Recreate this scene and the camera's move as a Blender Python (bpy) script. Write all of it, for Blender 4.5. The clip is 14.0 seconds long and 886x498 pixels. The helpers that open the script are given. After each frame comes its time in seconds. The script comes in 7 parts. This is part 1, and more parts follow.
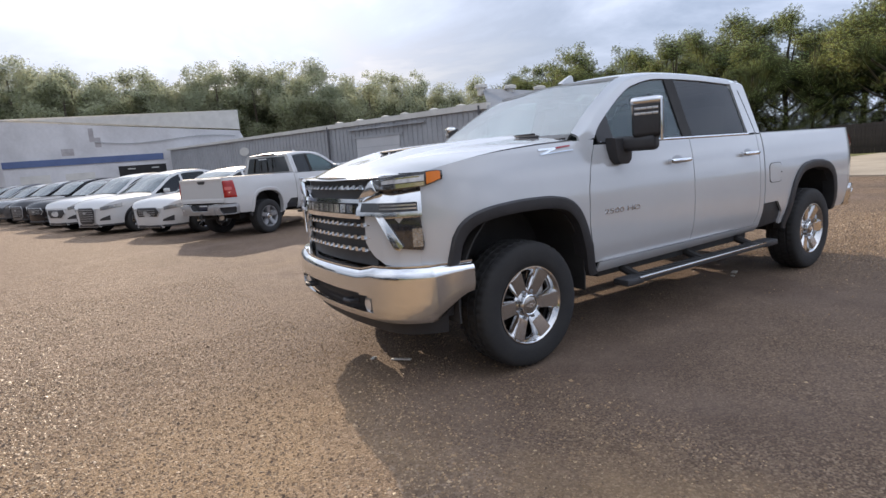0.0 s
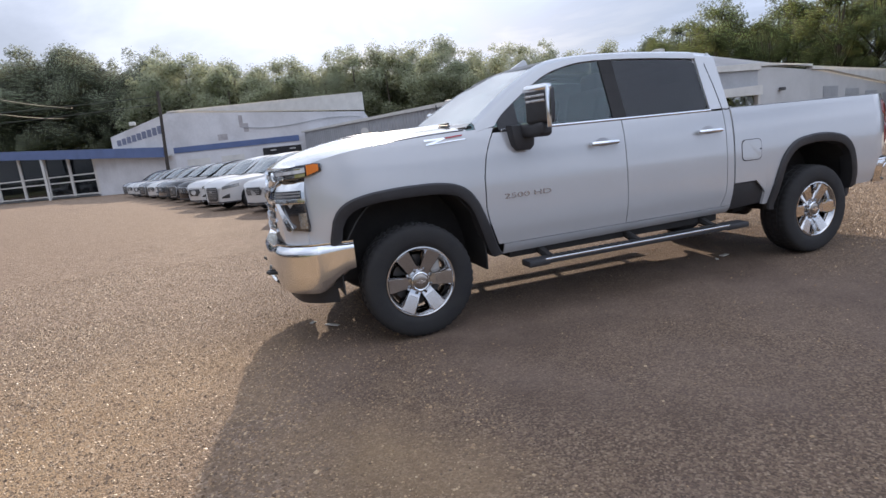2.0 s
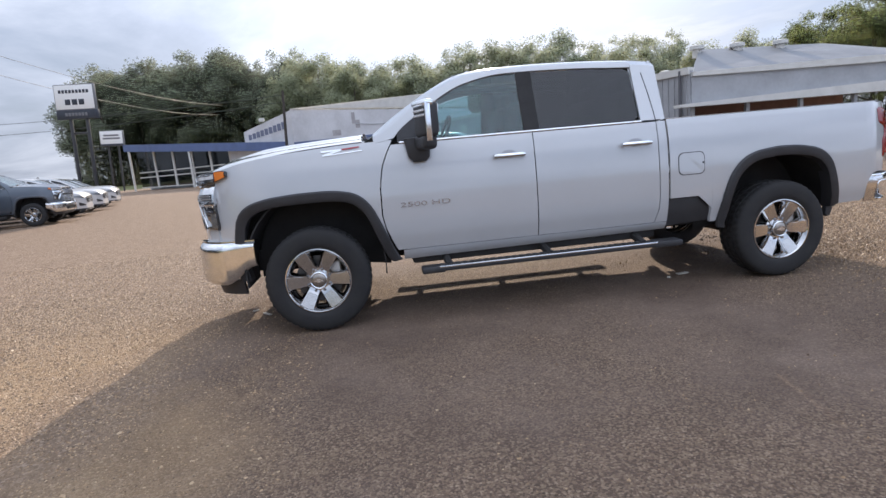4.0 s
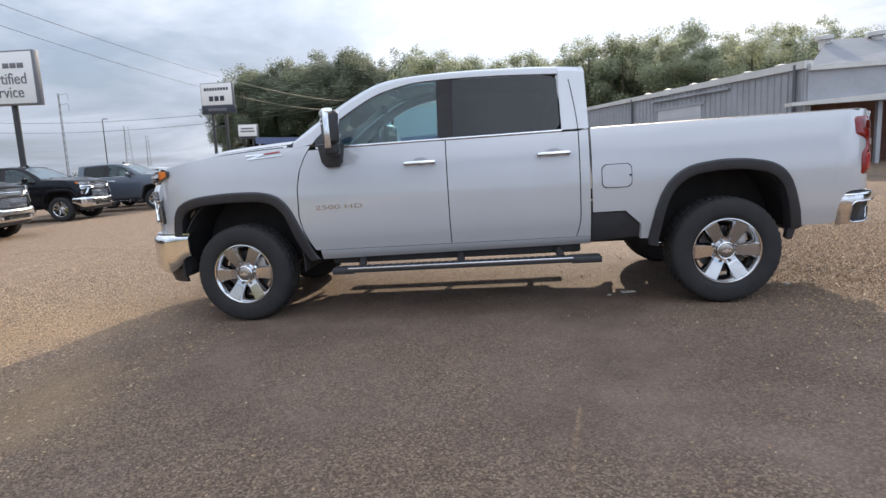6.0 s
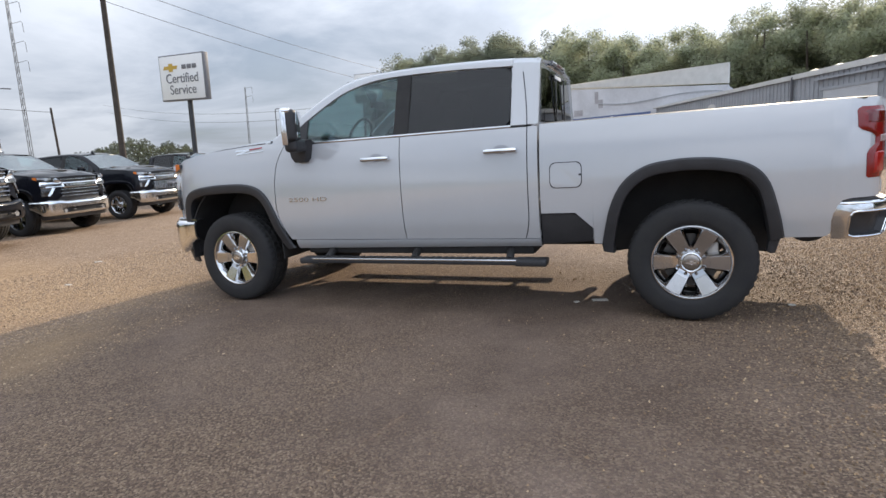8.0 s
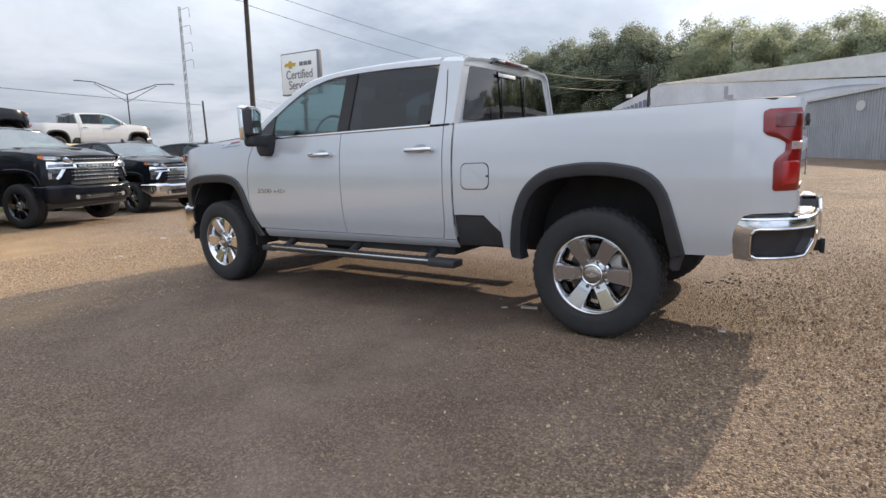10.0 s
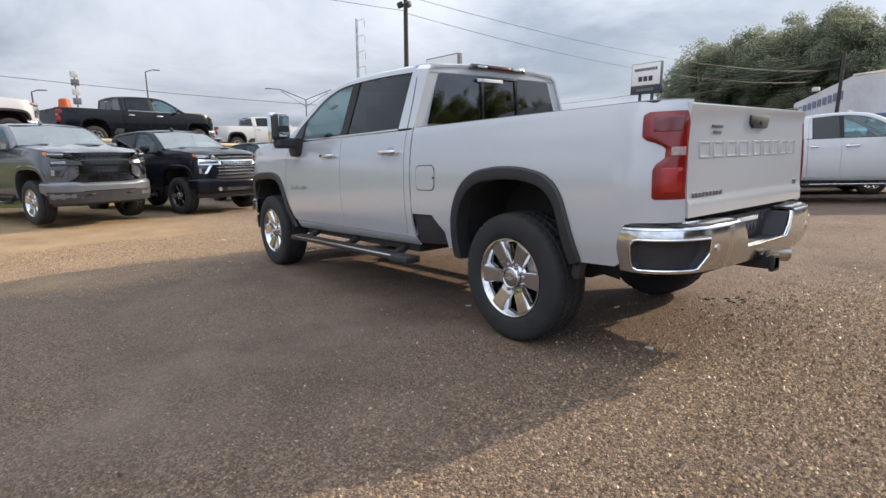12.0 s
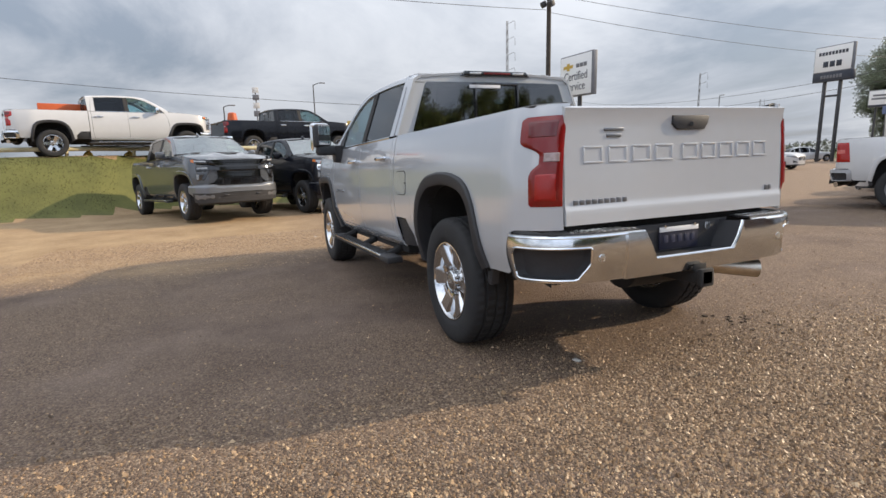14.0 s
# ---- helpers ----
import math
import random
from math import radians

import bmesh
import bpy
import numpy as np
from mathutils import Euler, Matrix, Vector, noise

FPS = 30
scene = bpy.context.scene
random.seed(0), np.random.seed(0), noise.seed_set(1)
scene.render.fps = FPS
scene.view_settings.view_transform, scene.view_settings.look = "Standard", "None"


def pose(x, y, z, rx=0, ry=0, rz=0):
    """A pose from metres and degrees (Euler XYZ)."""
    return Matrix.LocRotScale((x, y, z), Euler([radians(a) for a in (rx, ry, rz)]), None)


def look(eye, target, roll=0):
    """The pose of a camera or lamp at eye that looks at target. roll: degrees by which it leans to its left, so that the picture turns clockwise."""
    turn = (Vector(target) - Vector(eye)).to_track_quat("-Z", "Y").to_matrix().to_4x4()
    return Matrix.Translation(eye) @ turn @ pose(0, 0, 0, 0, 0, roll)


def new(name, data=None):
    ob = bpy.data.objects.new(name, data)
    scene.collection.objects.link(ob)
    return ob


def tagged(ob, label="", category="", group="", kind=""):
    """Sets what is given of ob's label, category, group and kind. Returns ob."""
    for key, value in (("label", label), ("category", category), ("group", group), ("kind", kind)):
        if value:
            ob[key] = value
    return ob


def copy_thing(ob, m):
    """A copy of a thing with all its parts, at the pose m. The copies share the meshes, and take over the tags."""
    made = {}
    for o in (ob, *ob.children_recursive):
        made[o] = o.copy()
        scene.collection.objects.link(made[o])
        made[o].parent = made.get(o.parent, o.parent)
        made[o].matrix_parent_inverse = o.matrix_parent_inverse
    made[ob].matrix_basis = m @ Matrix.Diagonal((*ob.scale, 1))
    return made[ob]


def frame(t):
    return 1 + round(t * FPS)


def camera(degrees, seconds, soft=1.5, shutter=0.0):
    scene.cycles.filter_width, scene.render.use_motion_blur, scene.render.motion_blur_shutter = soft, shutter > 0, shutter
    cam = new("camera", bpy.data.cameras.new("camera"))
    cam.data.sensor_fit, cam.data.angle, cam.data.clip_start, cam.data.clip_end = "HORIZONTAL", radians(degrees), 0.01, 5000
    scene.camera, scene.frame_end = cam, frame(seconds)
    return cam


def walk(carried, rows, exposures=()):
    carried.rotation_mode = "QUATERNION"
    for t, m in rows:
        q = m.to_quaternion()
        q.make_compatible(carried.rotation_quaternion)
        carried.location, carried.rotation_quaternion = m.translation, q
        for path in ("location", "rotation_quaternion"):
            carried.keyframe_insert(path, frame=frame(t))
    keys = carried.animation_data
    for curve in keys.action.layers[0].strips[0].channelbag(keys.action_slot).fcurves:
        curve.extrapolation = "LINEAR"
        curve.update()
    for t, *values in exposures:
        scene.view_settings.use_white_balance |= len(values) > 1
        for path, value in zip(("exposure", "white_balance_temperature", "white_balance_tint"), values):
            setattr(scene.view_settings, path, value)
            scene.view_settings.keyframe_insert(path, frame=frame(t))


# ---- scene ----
cam = camera(78.7, 14.0)
PATH = [
    (0, (-2.373, -3.585, 1.418), (-1.294, -1.932, 1.095), -4.1),
    (0.5, (-2.109, -3.926, 1.42), (-1.119, -2.222, 1.084), -4.3),
    (1, (-1.803, -4.228, 1.413), (-0.909, -2.473, 1.066), -4.8),
    (1.5, (-1.438, -4.474, 1.397), (-0.67, -2.664, 1.035), -5.4),
    (2, (-1.058, -4.713, 1.397), (-0.434, -2.85, 1.022), -5.9),
    (2.5, (-0.662, -4.898, 1.382), (-0.176, -2.996, 1.002), -6.7),
    (3, (-0.276, -5.033, 1.364), (0.106, -3.107, 0.985), -7.1),
    (3.2, (-0.107, -5.104, 1.376), (0.241, -3.171, 1.0), -6.7),
    (5.3, (1.672, -5.44, 1.311), (1.61, -3.467, 0.99), -4.0),
    (5.5, (1.844, -5.438, 1.331), (1.737, -3.469, 0.996), -4.0),
    (6, (2.256, -5.412, 1.315), (2.04, -3.452, 0.982), -4.0),
    (6.5, (2.659, -5.351, 1.329), (2.329, -3.409, 0.987), -3.8),
    (7, (3.059, -5.284, 1.322), (2.57, -3.377, 0.975), -4.1),
    (7.5, (3.443, -5.181, 1.305), (2.805, -3.318, 0.955), -3.9),
    (8, (3.818, -5.037, 1.298), (3.079, -3.211, 0.949), -3.9),
    (8.5, (4.191, -4.899, 1.279), (3.351, -3.116, 0.942), -3.7),
    (9, (4.534, -4.718, 1.268), (3.607, -2.979, 0.928), -3.0),
    (9.2, (4.667, -4.632, 1.251), (3.704, -2.912, 0.912), -2.9),
    (11.3, (6.068, -3.844, 1.234), (4.667, -2.458, 0.895), -2.1),
    (11.5, (6.192, -3.743, 1.22), (4.751, -2.397, 0.889), -2.1),
    (12, (6.485, -3.474, 1.205), (4.942, -2.244, 0.882), -2.0),
    (12.5, (6.696, -3.221, 1.179), (5.074, -2.092, 0.867), -2.0),
    (13, (6.931, -2.924, 1.19), (5.233, -1.913, 0.887), -1.8),
    (13.5, (7.136, -2.678, 1.179), (5.37, -1.786, 0.886), -2.0),
    (14, (7.323, -2.374, 1.184), (5.496, -1.616, 0.887), -2.6),
]
walk(cam, [(t, look(eye, target, roll)) for t, eye, target, roll in PATH], [(0.0, -0.20, 6400, 13), (1.5, -0.18, 6280, 14), (3.0, -0.07, 6150, 14), (5.5, 0.08, 6250, 11), (9.0, 0.06, 6480, 10), (11.5, 0.04, 6450, 10), (12.5, 0.0, 6550, 10), (14.0, -0.06, 6680, 10)])

# ---- sky and sun ----
SUN_AZ, SUN_EL = 78.0, 25.0          # degrees: azimuth from +x towards +y, height
world = bpy.data.worlds.new("sky")
scene.world = world
world.use_nodes = True
wn, wl = world.node_tree.nodes, world.node_tree.links
wn.clear()

sky = wn.new("ShaderNodeTexSky")
sky.sky_type = "NISHITA"
sky.sun_disc = False
sky.sun_elevation = radians(SUN_EL)
sky.sun_rotation = radians(90 - SUN_AZ)
sky.air_density, sky.dust_density, sky.ozone_density = 1.0, 2.0, 1.0
tc = wn.new("ShaderNodeTexCoord")
# flatten the dome so that clouds stretch out towards the horizon
sep = wn.new("ShaderNodeSeparateXYZ")
wl.new(tc.outputs["Generated"], sep.inputs[0])
lift = wn.new("ShaderNodeMath"); lift.operation = "ADD"; lift.inputs[1].default_value = 0.16
wl.new(sep.outputs["Z"], lift.inputs[0])
absz = wn.new("ShaderNodeMath"); absz.operation = "MAXIMUM"; absz.inputs[1].default_value = 0.05
wl.new(lift.outputs[0], absz.inputs[0])
dx = wn.new("ShaderNodeMath"); dx.operation = "DIVIDE"
dy = wn.new("ShaderNodeMath"); dy.operation = "DIVIDE"
wl.new(sep.outputs["X"], dx.inputs[0]); wl.new(absz.outputs[0], dx.inputs[1])
wl.new(sep.outputs["Y"], dy.inputs[0]); wl.new(absz.outputs[0], dy.inputs[1])
comb = wn.new("ShaderNodeCombineXYZ")
wl.new(dx.outputs[0], comb.inputs[0]); wl.new(dy.outputs[0], comb.inputs[1])
cloud = wn.new("ShaderNodeTexNoise")
cloud.inputs["Scale"].default_value = 0.62
cloud.inputs["Detail"].default_value = 9.0
cloud.inputs["Roughness"].default_value = 0.58
cloud.inputs["Distortion"].default_value = 0.4
wl.new(comb.outputs[0], cloud.inputs["Vector"])
shade = wn.new("ShaderNodeValToRGB")
shade.color_ramp.elements[0].position, shade.color_ramp.elements[0].color = 0.38, (3.15, 3.70, 4.62, 1)
shade.color_ramp.elements[1].position, shade.color_ramp.elements[1].color = 0.61, (6.9, 7.35, 8.15, 1)
wl.new(cloud.outputs["Fac"], shade.inputs["Fac"])
# thin cloud glows round the sun
sunway = Vector((math.cos(radians(SUN_AZ)) * math.cos(radians(SUN_EL)), math.sin(radians(SUN_AZ)) * math.cos(radians(SUN_EL)), math.sin(radians(SUN_EL))))
dot = wn.new("ShaderNodeVectorMath"); dot.operation = "DOT_PRODUCT"
wl.new(tc.outputs["Generated"], dot.inputs[0]); dot.inputs[1].default_value = sunway
glow = wn.new("ShaderNodeMapRange")
glow.inputs["From Min"].default_value, glow.inputs["From Max"].default_value = 0.80, 1.0
glow.inputs["To Min"].default_value, glow.inputs["To Max"].default_value = 0.0, 1.0
wl.new(dot.outputs["Value"], glow.inputs["Value"])
gpow = wn.new("ShaderNodeMath"); gpow.operation = "POWER"; gpow.inputs[1].default_value = 2.0
wl.new(glow.outputs[0], gpow.inputs[0])
gmul = wn.new("ShaderNodeMath"); gmul.operation = "MULTIPLY_ADD"; gmul.inputs[1].default_value = 0.70
wl.new(gpow.outputs[0], gmul.inputs[0])
# an overcast dome is brighter overhead than at the horizon, and brighter where the sun lights the clouds from the front
dome = wn.new("ShaderNodeMath"); dome.operation = "MULTIPLY_ADD"; dome.inputs[1].default_value = 1.62; dome.inputs[2].default_value = 0.38
wl.new(sep.outputs["Z"], dome.inputs[0])
way = wn.new("ShaderNodeVectorMath"); way.operation = "DOT_PRODUCT"; way.inputs[1].default_value = (-0.06, 0.99, 0.0)
wl.new(tc.outputs["Generated"], way.inputs[0])
way2 = wn.new("ShaderNodeMath"); way2.operation = "POWER"; way2.inputs[1].default_value = 2.0
wl.new(way.outputs["Value"], way2.inputs[0])
front = wn.new("ShaderNodeMath"); front.operation = "MULTIPLY_ADD"; front.inputs[1].default_value = 0.42
wl.new(way2.outputs[0], front.inputs[0])
# thinner cloud lets more light through on the side away from the wood
clear = wn.new("ShaderNodeVectorMath"); clear.operation = "DOT_PRODUCT"; clear.inputs[1].default_value = (0.98, -0.20, 0.0)
wl.new(tc.outputs["Generated"], clear.inputs[0])
anti = wn.new("ShaderNodeMath"); anti.operation = "MULTIPLY"; anti.inputs[1].default_value = 0.80
wl.new(clear.outputs["Value"], anti.inputs[0])
anti0 = wn.new("ShaderNodeMath"); anti0.operation = "MAXIMUM"; anti0.inputs[1].default_value = 0.0
wl.new(anti.outputs[0], anti0.inputs[0])
anti1 = wn.new("ShaderNodeMath"); anti1.operation = "ADD"
west = wn.new("ShaderNodeVectorMath"); west.operation = "DOT_PRODUCT"; west.inputs[1].default_value = (-0.20, -0.10, 0.0)
wl.new(tc.outputs["Generated"], west.inputs[0])
west0 = wn.new("ShaderNodeMath"); west0.operation = "MAXIMUM"; west0.inputs[1].default_value = 0.0
wl.new(west.outputs["Value"], west0.inputs[0])
west1 = wn.new("ShaderNodeMath"); west1.operation = "ADD"
wl.new(west0.outputs[0], west1.inputs[0]); wl.new(dome.outputs[0], west1.inputs[1])
wl.new(anti0.outputs[0], anti1.inputs[0]); wl.new(west1.outputs[0], anti1.inputs[1])
wl.new(anti1.outputs[0], front.inputs[2])
floor0 = wn.new("ShaderNodeMath"); floor0.operation = "MAXIMUM"; floor0.inputs[1].default_value = 0.5
wl.new(front.outputs[0], floor0.inputs[0])
wl.new(floor0.outputs[0], gmul.inputs[2])
lit = wn.new("ShaderNodeVectorMath"); lit.operation = "SCALE"
wl.new(shade.outputs["Color"], lit.inputs[0]); wl.new(gmul.outputs[0], lit.inputs["Scale"])
cover = wn.new("ShaderNodeMapRange")
cover.inputs["From Min"].default_value, cover.inputs["From Max"].default_value = 0.33, 0.48
cover.inputs["To Min"].default_value, cover.inputs["To Max"].default_value = 0.74, 0.97
wl.new(cloud.outputs["Fac"], cover.inputs["Value"])
mixs = wn.new("ShaderNodeMix"); mixs.data_type = "RGBA"
wl.new(cover.outputs[0], mixs.inputs["Factor"])
# the side away from the sun is clearer and bluer
blue = wn.new("ShaderNodeMix"); blue.data_type, blue.blend_type = "RGBA", "MULTIPLY"
wl.new(anti0.outputs[0], blue.inputs["Factor"]); wl.new(lit.outputs[0], blue.inputs[6])
blue.inputs[7].default_value = (0.90, 0.97, 1.08, 1)
wl.new(sky.outputs["Color"], mixs.inputs[6]); wl.new(blue.outputs[2], mixs.inputs[7])
back = wn.new("ShaderNodeBackground"); back.inputs["Strength"].default_value = 0.125
wout = wn.new("ShaderNodeOutputWorld")
wl.new(mixs.outputs[2], back.inputs["Color"]); wl.new(back.outputs[0], wout.inputs["Surface"])

sun = new("sun", bpy.data.lights.new("sun", "SUN"))
sun.data.energy, sun.data.angle, sun.data.color = 5.0, radians(0.7), (1.0, 0.83, 0.62)
sun.matrix_world = look(sunway * 200, (0, 0, 0))

# ---- materials ----
MATS = {}


def mk(name, col, rough=0.5, metal=0.0, var=0.0, scale=4.0, bump=0.0, bscale=60.0, coat=0.0, col2=None, emit=0.0, detail=6.0, trans=0.0, rvar=0.0, stretch=None):
    """A procedural surface: colour varied by noise at two scales, fine relief, optional clear coat."""
    if name in MATS:
        return MATS[name]
    m = bpy.data.materials.new(name)
    m.use_nodes = True
    nd, ln = m.node_tree.nodes, m.node_tree.links
    b = nd["Principled BSDF"]
    b.inputs["Base Color"].default_value = (*col, 1)
    b.inputs["Roughness"].default_value = rough
    b.inputs["Metallic"].default_value = metal
    b.inputs["Coat Weight"].default_value = coat
    b.inputs["Coat Roughness"].default_value = 0.04
    b.inputs["Transmission Weight"].default_value = trans
    if emit:
        b.inputs["Emission Color"].default_value = (*col, 1)
        b.inputs["Emission Strength"].default_value = emit
    co = nd.new("ShaderNodeTexCoord")
    vec = co.outputs["Object"]
    if stretch:
        mp = nd.new("ShaderNodeMapping")
        mp.inputs["Scale"].default_value = stretch
        ln.new(vec, mp.inputs["Vector"])
        vec = mp.outputs[0]
    if var or col2:
        n1, n2 = nd.new("ShaderNodeTexNoise"), nd.new("ShaderNodeTexNoise")
        n1.inputs["Scale"].default_value, n1.inputs["Detail"].default_value = scale, detail
        n2.inputs["Scale"].default_value, n2.inputs["Detail"].default_value = scale * 9, 3
        ln.new(vec, n1.inputs["Vector"]); ln.new(vec, n2.inputs["Vector"])
        ad = nd.new("ShaderNodeMath"); ad.operation = "MULTIPLY_ADD"; ad.inputs[1].default_value = 0.35
        ln.new(n2.outputs["Fac"], ad.inputs[0]); ln.new(n1.outputs["Fac"], ad.inputs[2])
        rp = nd.new("ShaderNodeValToRGB")
        c2 = col2 or tuple(c * (1 - var) for c in col)
        c1 = col if col2 else tuple(min(1, c * (1 + var * 0.5)) for c in col)
        rp.color_ramp.elements[0].position, rp.color_ramp.elements[0].color = 0.42, (*c2, 1)
        rp.color_ramp.elements[1].position, rp.color_ramp.elements[1].color = 0.86, (*c1, 1)
        ln.new(ad.outputs[0], rp.inputs["Fac"])
        ln.new(rp.outputs["Color"], b.inputs["Base Color"])
        if rvar:
            mr = nd.new("ShaderNodeMapRange")
            mr.inputs["To Min"].default_value, mr.inputs["To Max"].default_value = rough, rough + rvar
            ln.new(n1.outputs["Fac"], mr.inputs["Value"]); ln.new(mr.outputs[0], b.inputs["Roughness"])
    if bump:
        nb = nd.new("ShaderNodeTexNoise")
        nb.inputs["Scale"].default_value, nb.inputs["Detail"].default_value = bscale, 4
        ln.new(vec, nb.inputs["Vector"])
        bp = nd.new("ShaderNodeBump")
        bp.inputs["Strength"].default_value, bp.inputs["Distance"].default_value = bump, 0.02
        ln.new(nb.outputs["Fac"], bp.inputs["Height"]); ln.new(bp.outputs[0], b.inputs["Normal"])
    MATS[name] = m
    return m


def glass(name, tint, ior=1.5):
    """Clear or tinted pane: looks through with its tint, mirrors by Fresnel."""
    m = bpy.data.materials.new(name)
    m.use_nodes = True
    nd, ln = m.node_tree.nodes, m.node_tree.links
    nd.clear()
    tr, gl, fr, mx, out = (nd.new("ShaderNode" + k) for k in ("BsdfTransparent", "BsdfGlossy", "LayerWeight", "MixShader", "OutputMaterial"))
    tr.inputs["Color"].default_value = (*tint, 1)
    gl.inputs["Roughness"].default_value = 0.01
    f0 = ((ior - 1) / (ior + 1)) ** 2
    fr.inputs["Blend"].default_value = 0.5
    pw, ma = nd.new("ShaderNodeMath"), nd.new("ShaderNodeMath")
    pw.operation, pw.inputs[1].default_value = "POWER", 4.5
    ma.operation, ma.inputs[1].default_value, ma.inputs[2].default_value = "MULTIPLY_ADD", 0.9 - f0, f0
    ln.new(fr.outputs["Facing"], pw.inputs[0]); ln.new(pw.outputs[0], ma.inputs[0]); ln.new(ma.outputs[0], mx.inputs[0])
    ln.new(tr.outputs[0], mx.inputs[1]); ln.new(gl.outputs[0], mx.inputs[2])
    ln.new(mx.outputs[0], out.inputs["Surface"])
    return m


WHITE = mk("white_paint", (0.505, 0.520, 0.540), 0.13, 0.12, var=0.03, scale=1.5, coat=1.0, rvar=0.04)
WHITE2 = mk("white_paint_plain", (0.54, 0.54, 0.54), 0.32, var=0.05, scale=1.2, coat=0.8)
SILVERP = mk("silver_paint", (0.42, 0.43, 0.44), 0.35, 0.5, var=0.06, scale=1.5, coat=1.0)
GREYP = mk("grey_paint", (0.085, 0.093, 0.105), 0.25, 0.4, var=0.08, scale=1.5, coat=1.0)
BLUEGREY = mk("blue_grey_paint", (0.10, 0.12, 0.15), 0.35, 0.4, var=0.08, scale=1.5, coat=1.0)
BLACKP = mk("black_paint", (0.007, 0.008, 0.012), 0.14, var=0.2, scale=1.5)
BLACKP.node_tree.nodes["Principled BSDF"].inputs["Specular IOR Level"].default_value = 0.3
CHROME = mk("chrome", (0.745, 0.76, 0.775), 0.11, 1.0, var=0.04, scale=6, rvar=0.05)
DULLCHROME = mk("bright_alloy", (0.86, 0.86, 0.86), 0.24, 1.0, var=0.06, scale=10, rvar=0.08)
STEEL = mk("exhaust_steel", (0.55, 0.50, 0.43), 0.3, 1.0, var=0.2, scale=14, rvar=0.15)
BLACKPL = mk("black_plastic", (0.030, 0.030, 0.033), 0.55, var=0.25, scale=8, bump=0.12, bscale=300)
GLOSSBLK = mk("gloss_black", (0.008, 0.008, 0.009), 0.12, var=0.2, coat=0.6)
DARK = mk("underbody", (0.024, 0.023, 0.023), 0.8, var=0.4, scale=6)
RUBBER = mk("tyre_rubber", (0.016, 0.016, 0.018), 0.80, col2=(0.026, 0.025, 0.024), scale=7, bump=0.15, bscale=140)
BRAKE = mk("brake_metal", (0.12, 0.12, 0.12), 0.4, 1.0, var=0.2, scale=20)
REDLENS = mk("red_lens", (0.200, 0.006, 0.005), 0.16, coat=0.3, var=0.15, scale=9)
REDDARK = mk("deep_red_lens", (0.34, 0.010, 0.007), 0.14, coat=0.3, var=0.15, scale=9)
AMBER = mk("amber_lens", (0.80, 0.22, 0.04), 0.12, coat=1.0, var=0.1, scale=9)
CLEARLENS = mk("clear_lens", (0.62, 0.62, 0.62), 0.10, 0.6, coat=1.0, var=0.15, scale=30)
LAMPDARK = mk("lamp_inner", (0.03, 0.03, 0.033), 0.12, 0.0, coat=1.0, var=0.4, scale=25)
FABRIC = mk("seat_fabric", (0.035, 0.035, 0.038), 0.85, var=0.2, scale=10, bump=0.1, bscale=200)
BADGE_RED = mk("badge_red", (0.35, 0.02, 0.03), 0.3, coat=0.5)
GLASSTINT = glass("tinted_glass", (0.22, 0.24, 0.26), 1.6)
GLASSREAR = glass("privacy_rear_glass", (0.24, 0.26, 0.28), 2.3)
GLASSMID = glass("front_door_glass", (0.72, 0.86, 0.875), 1.6)
GLASSFRONT = glass("windshield_glass", (0.72, 0.80, 0.79), 3.3)
MIRRORM = mk("mirror_face", (0.85, 0.86, 0.87), 0.01, 1.0)

def leaf_material(name, dark, light):
    m = mk(name, dark, 0.6)
    nd, ln = m.node_tree.nodes, m.node_tree.links
    geo, oi = nd.new("ShaderNodeNewGeometry"), nd.new("ShaderNodeObjectInfo")
    ad = nd.new("ShaderNodeMath"); ad.operation = "MULTIPLY_ADD"; ad.inputs[1].default_value = 0.55
    mu = nd.new("ShaderNodeMath"); mu.operation = "MULTIPLY"; mu.inputs[1].default_value = 0.45
    ln.new(oi.outputs["Random"], mu.inputs[0])
    ln.new(geo.outputs["Random Per Island"], ad.inputs[0]); ln.new(mu.outputs[0], ad.inputs[2])
    rp = nd.new("ShaderNodeValToRGB")
    rp.color_ramp.elements[0].color, rp.color_ramp.elements[1].color = (*dark, 1), (*light, 1)
    ln.new(ad.outputs[0], rp.inputs["Fac"])
    pb = nd["Principled BSDF"]
    ln.new(rp.outputs["Color"], pb.inputs["Base Color"])
    tl = nd.new("ShaderNodeBsdfTranslucent")
    ln.new(rp.outputs["Color"], tl.inputs["Color"])
    mx = nd.new("ShaderNodeMixShader"); mx.inputs[0].default_value = 0.72
    # each blade stands for a spray of leaves with gaps between them
    gap, thin = nd.new("ShaderNodeBsdfTransparent"), nd.new("ShaderNodeMixShader")
    thin.inputs[0].default_value = 0.46
    out = [n for n in nd if n.type == "OUTPUT_MATERIAL"][0]
    ln.new(pb.outputs[0], mx.inputs[1]); ln.new(tl.outputs[0], mx.inputs[2])
    ln.new(mx.outputs[0], thin.inputs[1]); ln.new(gap.outputs[0], thin.inputs[2]); ln.new(thin.outputs[0], out.inputs["Surface"])
    return m


# ---- mesh helpers ----


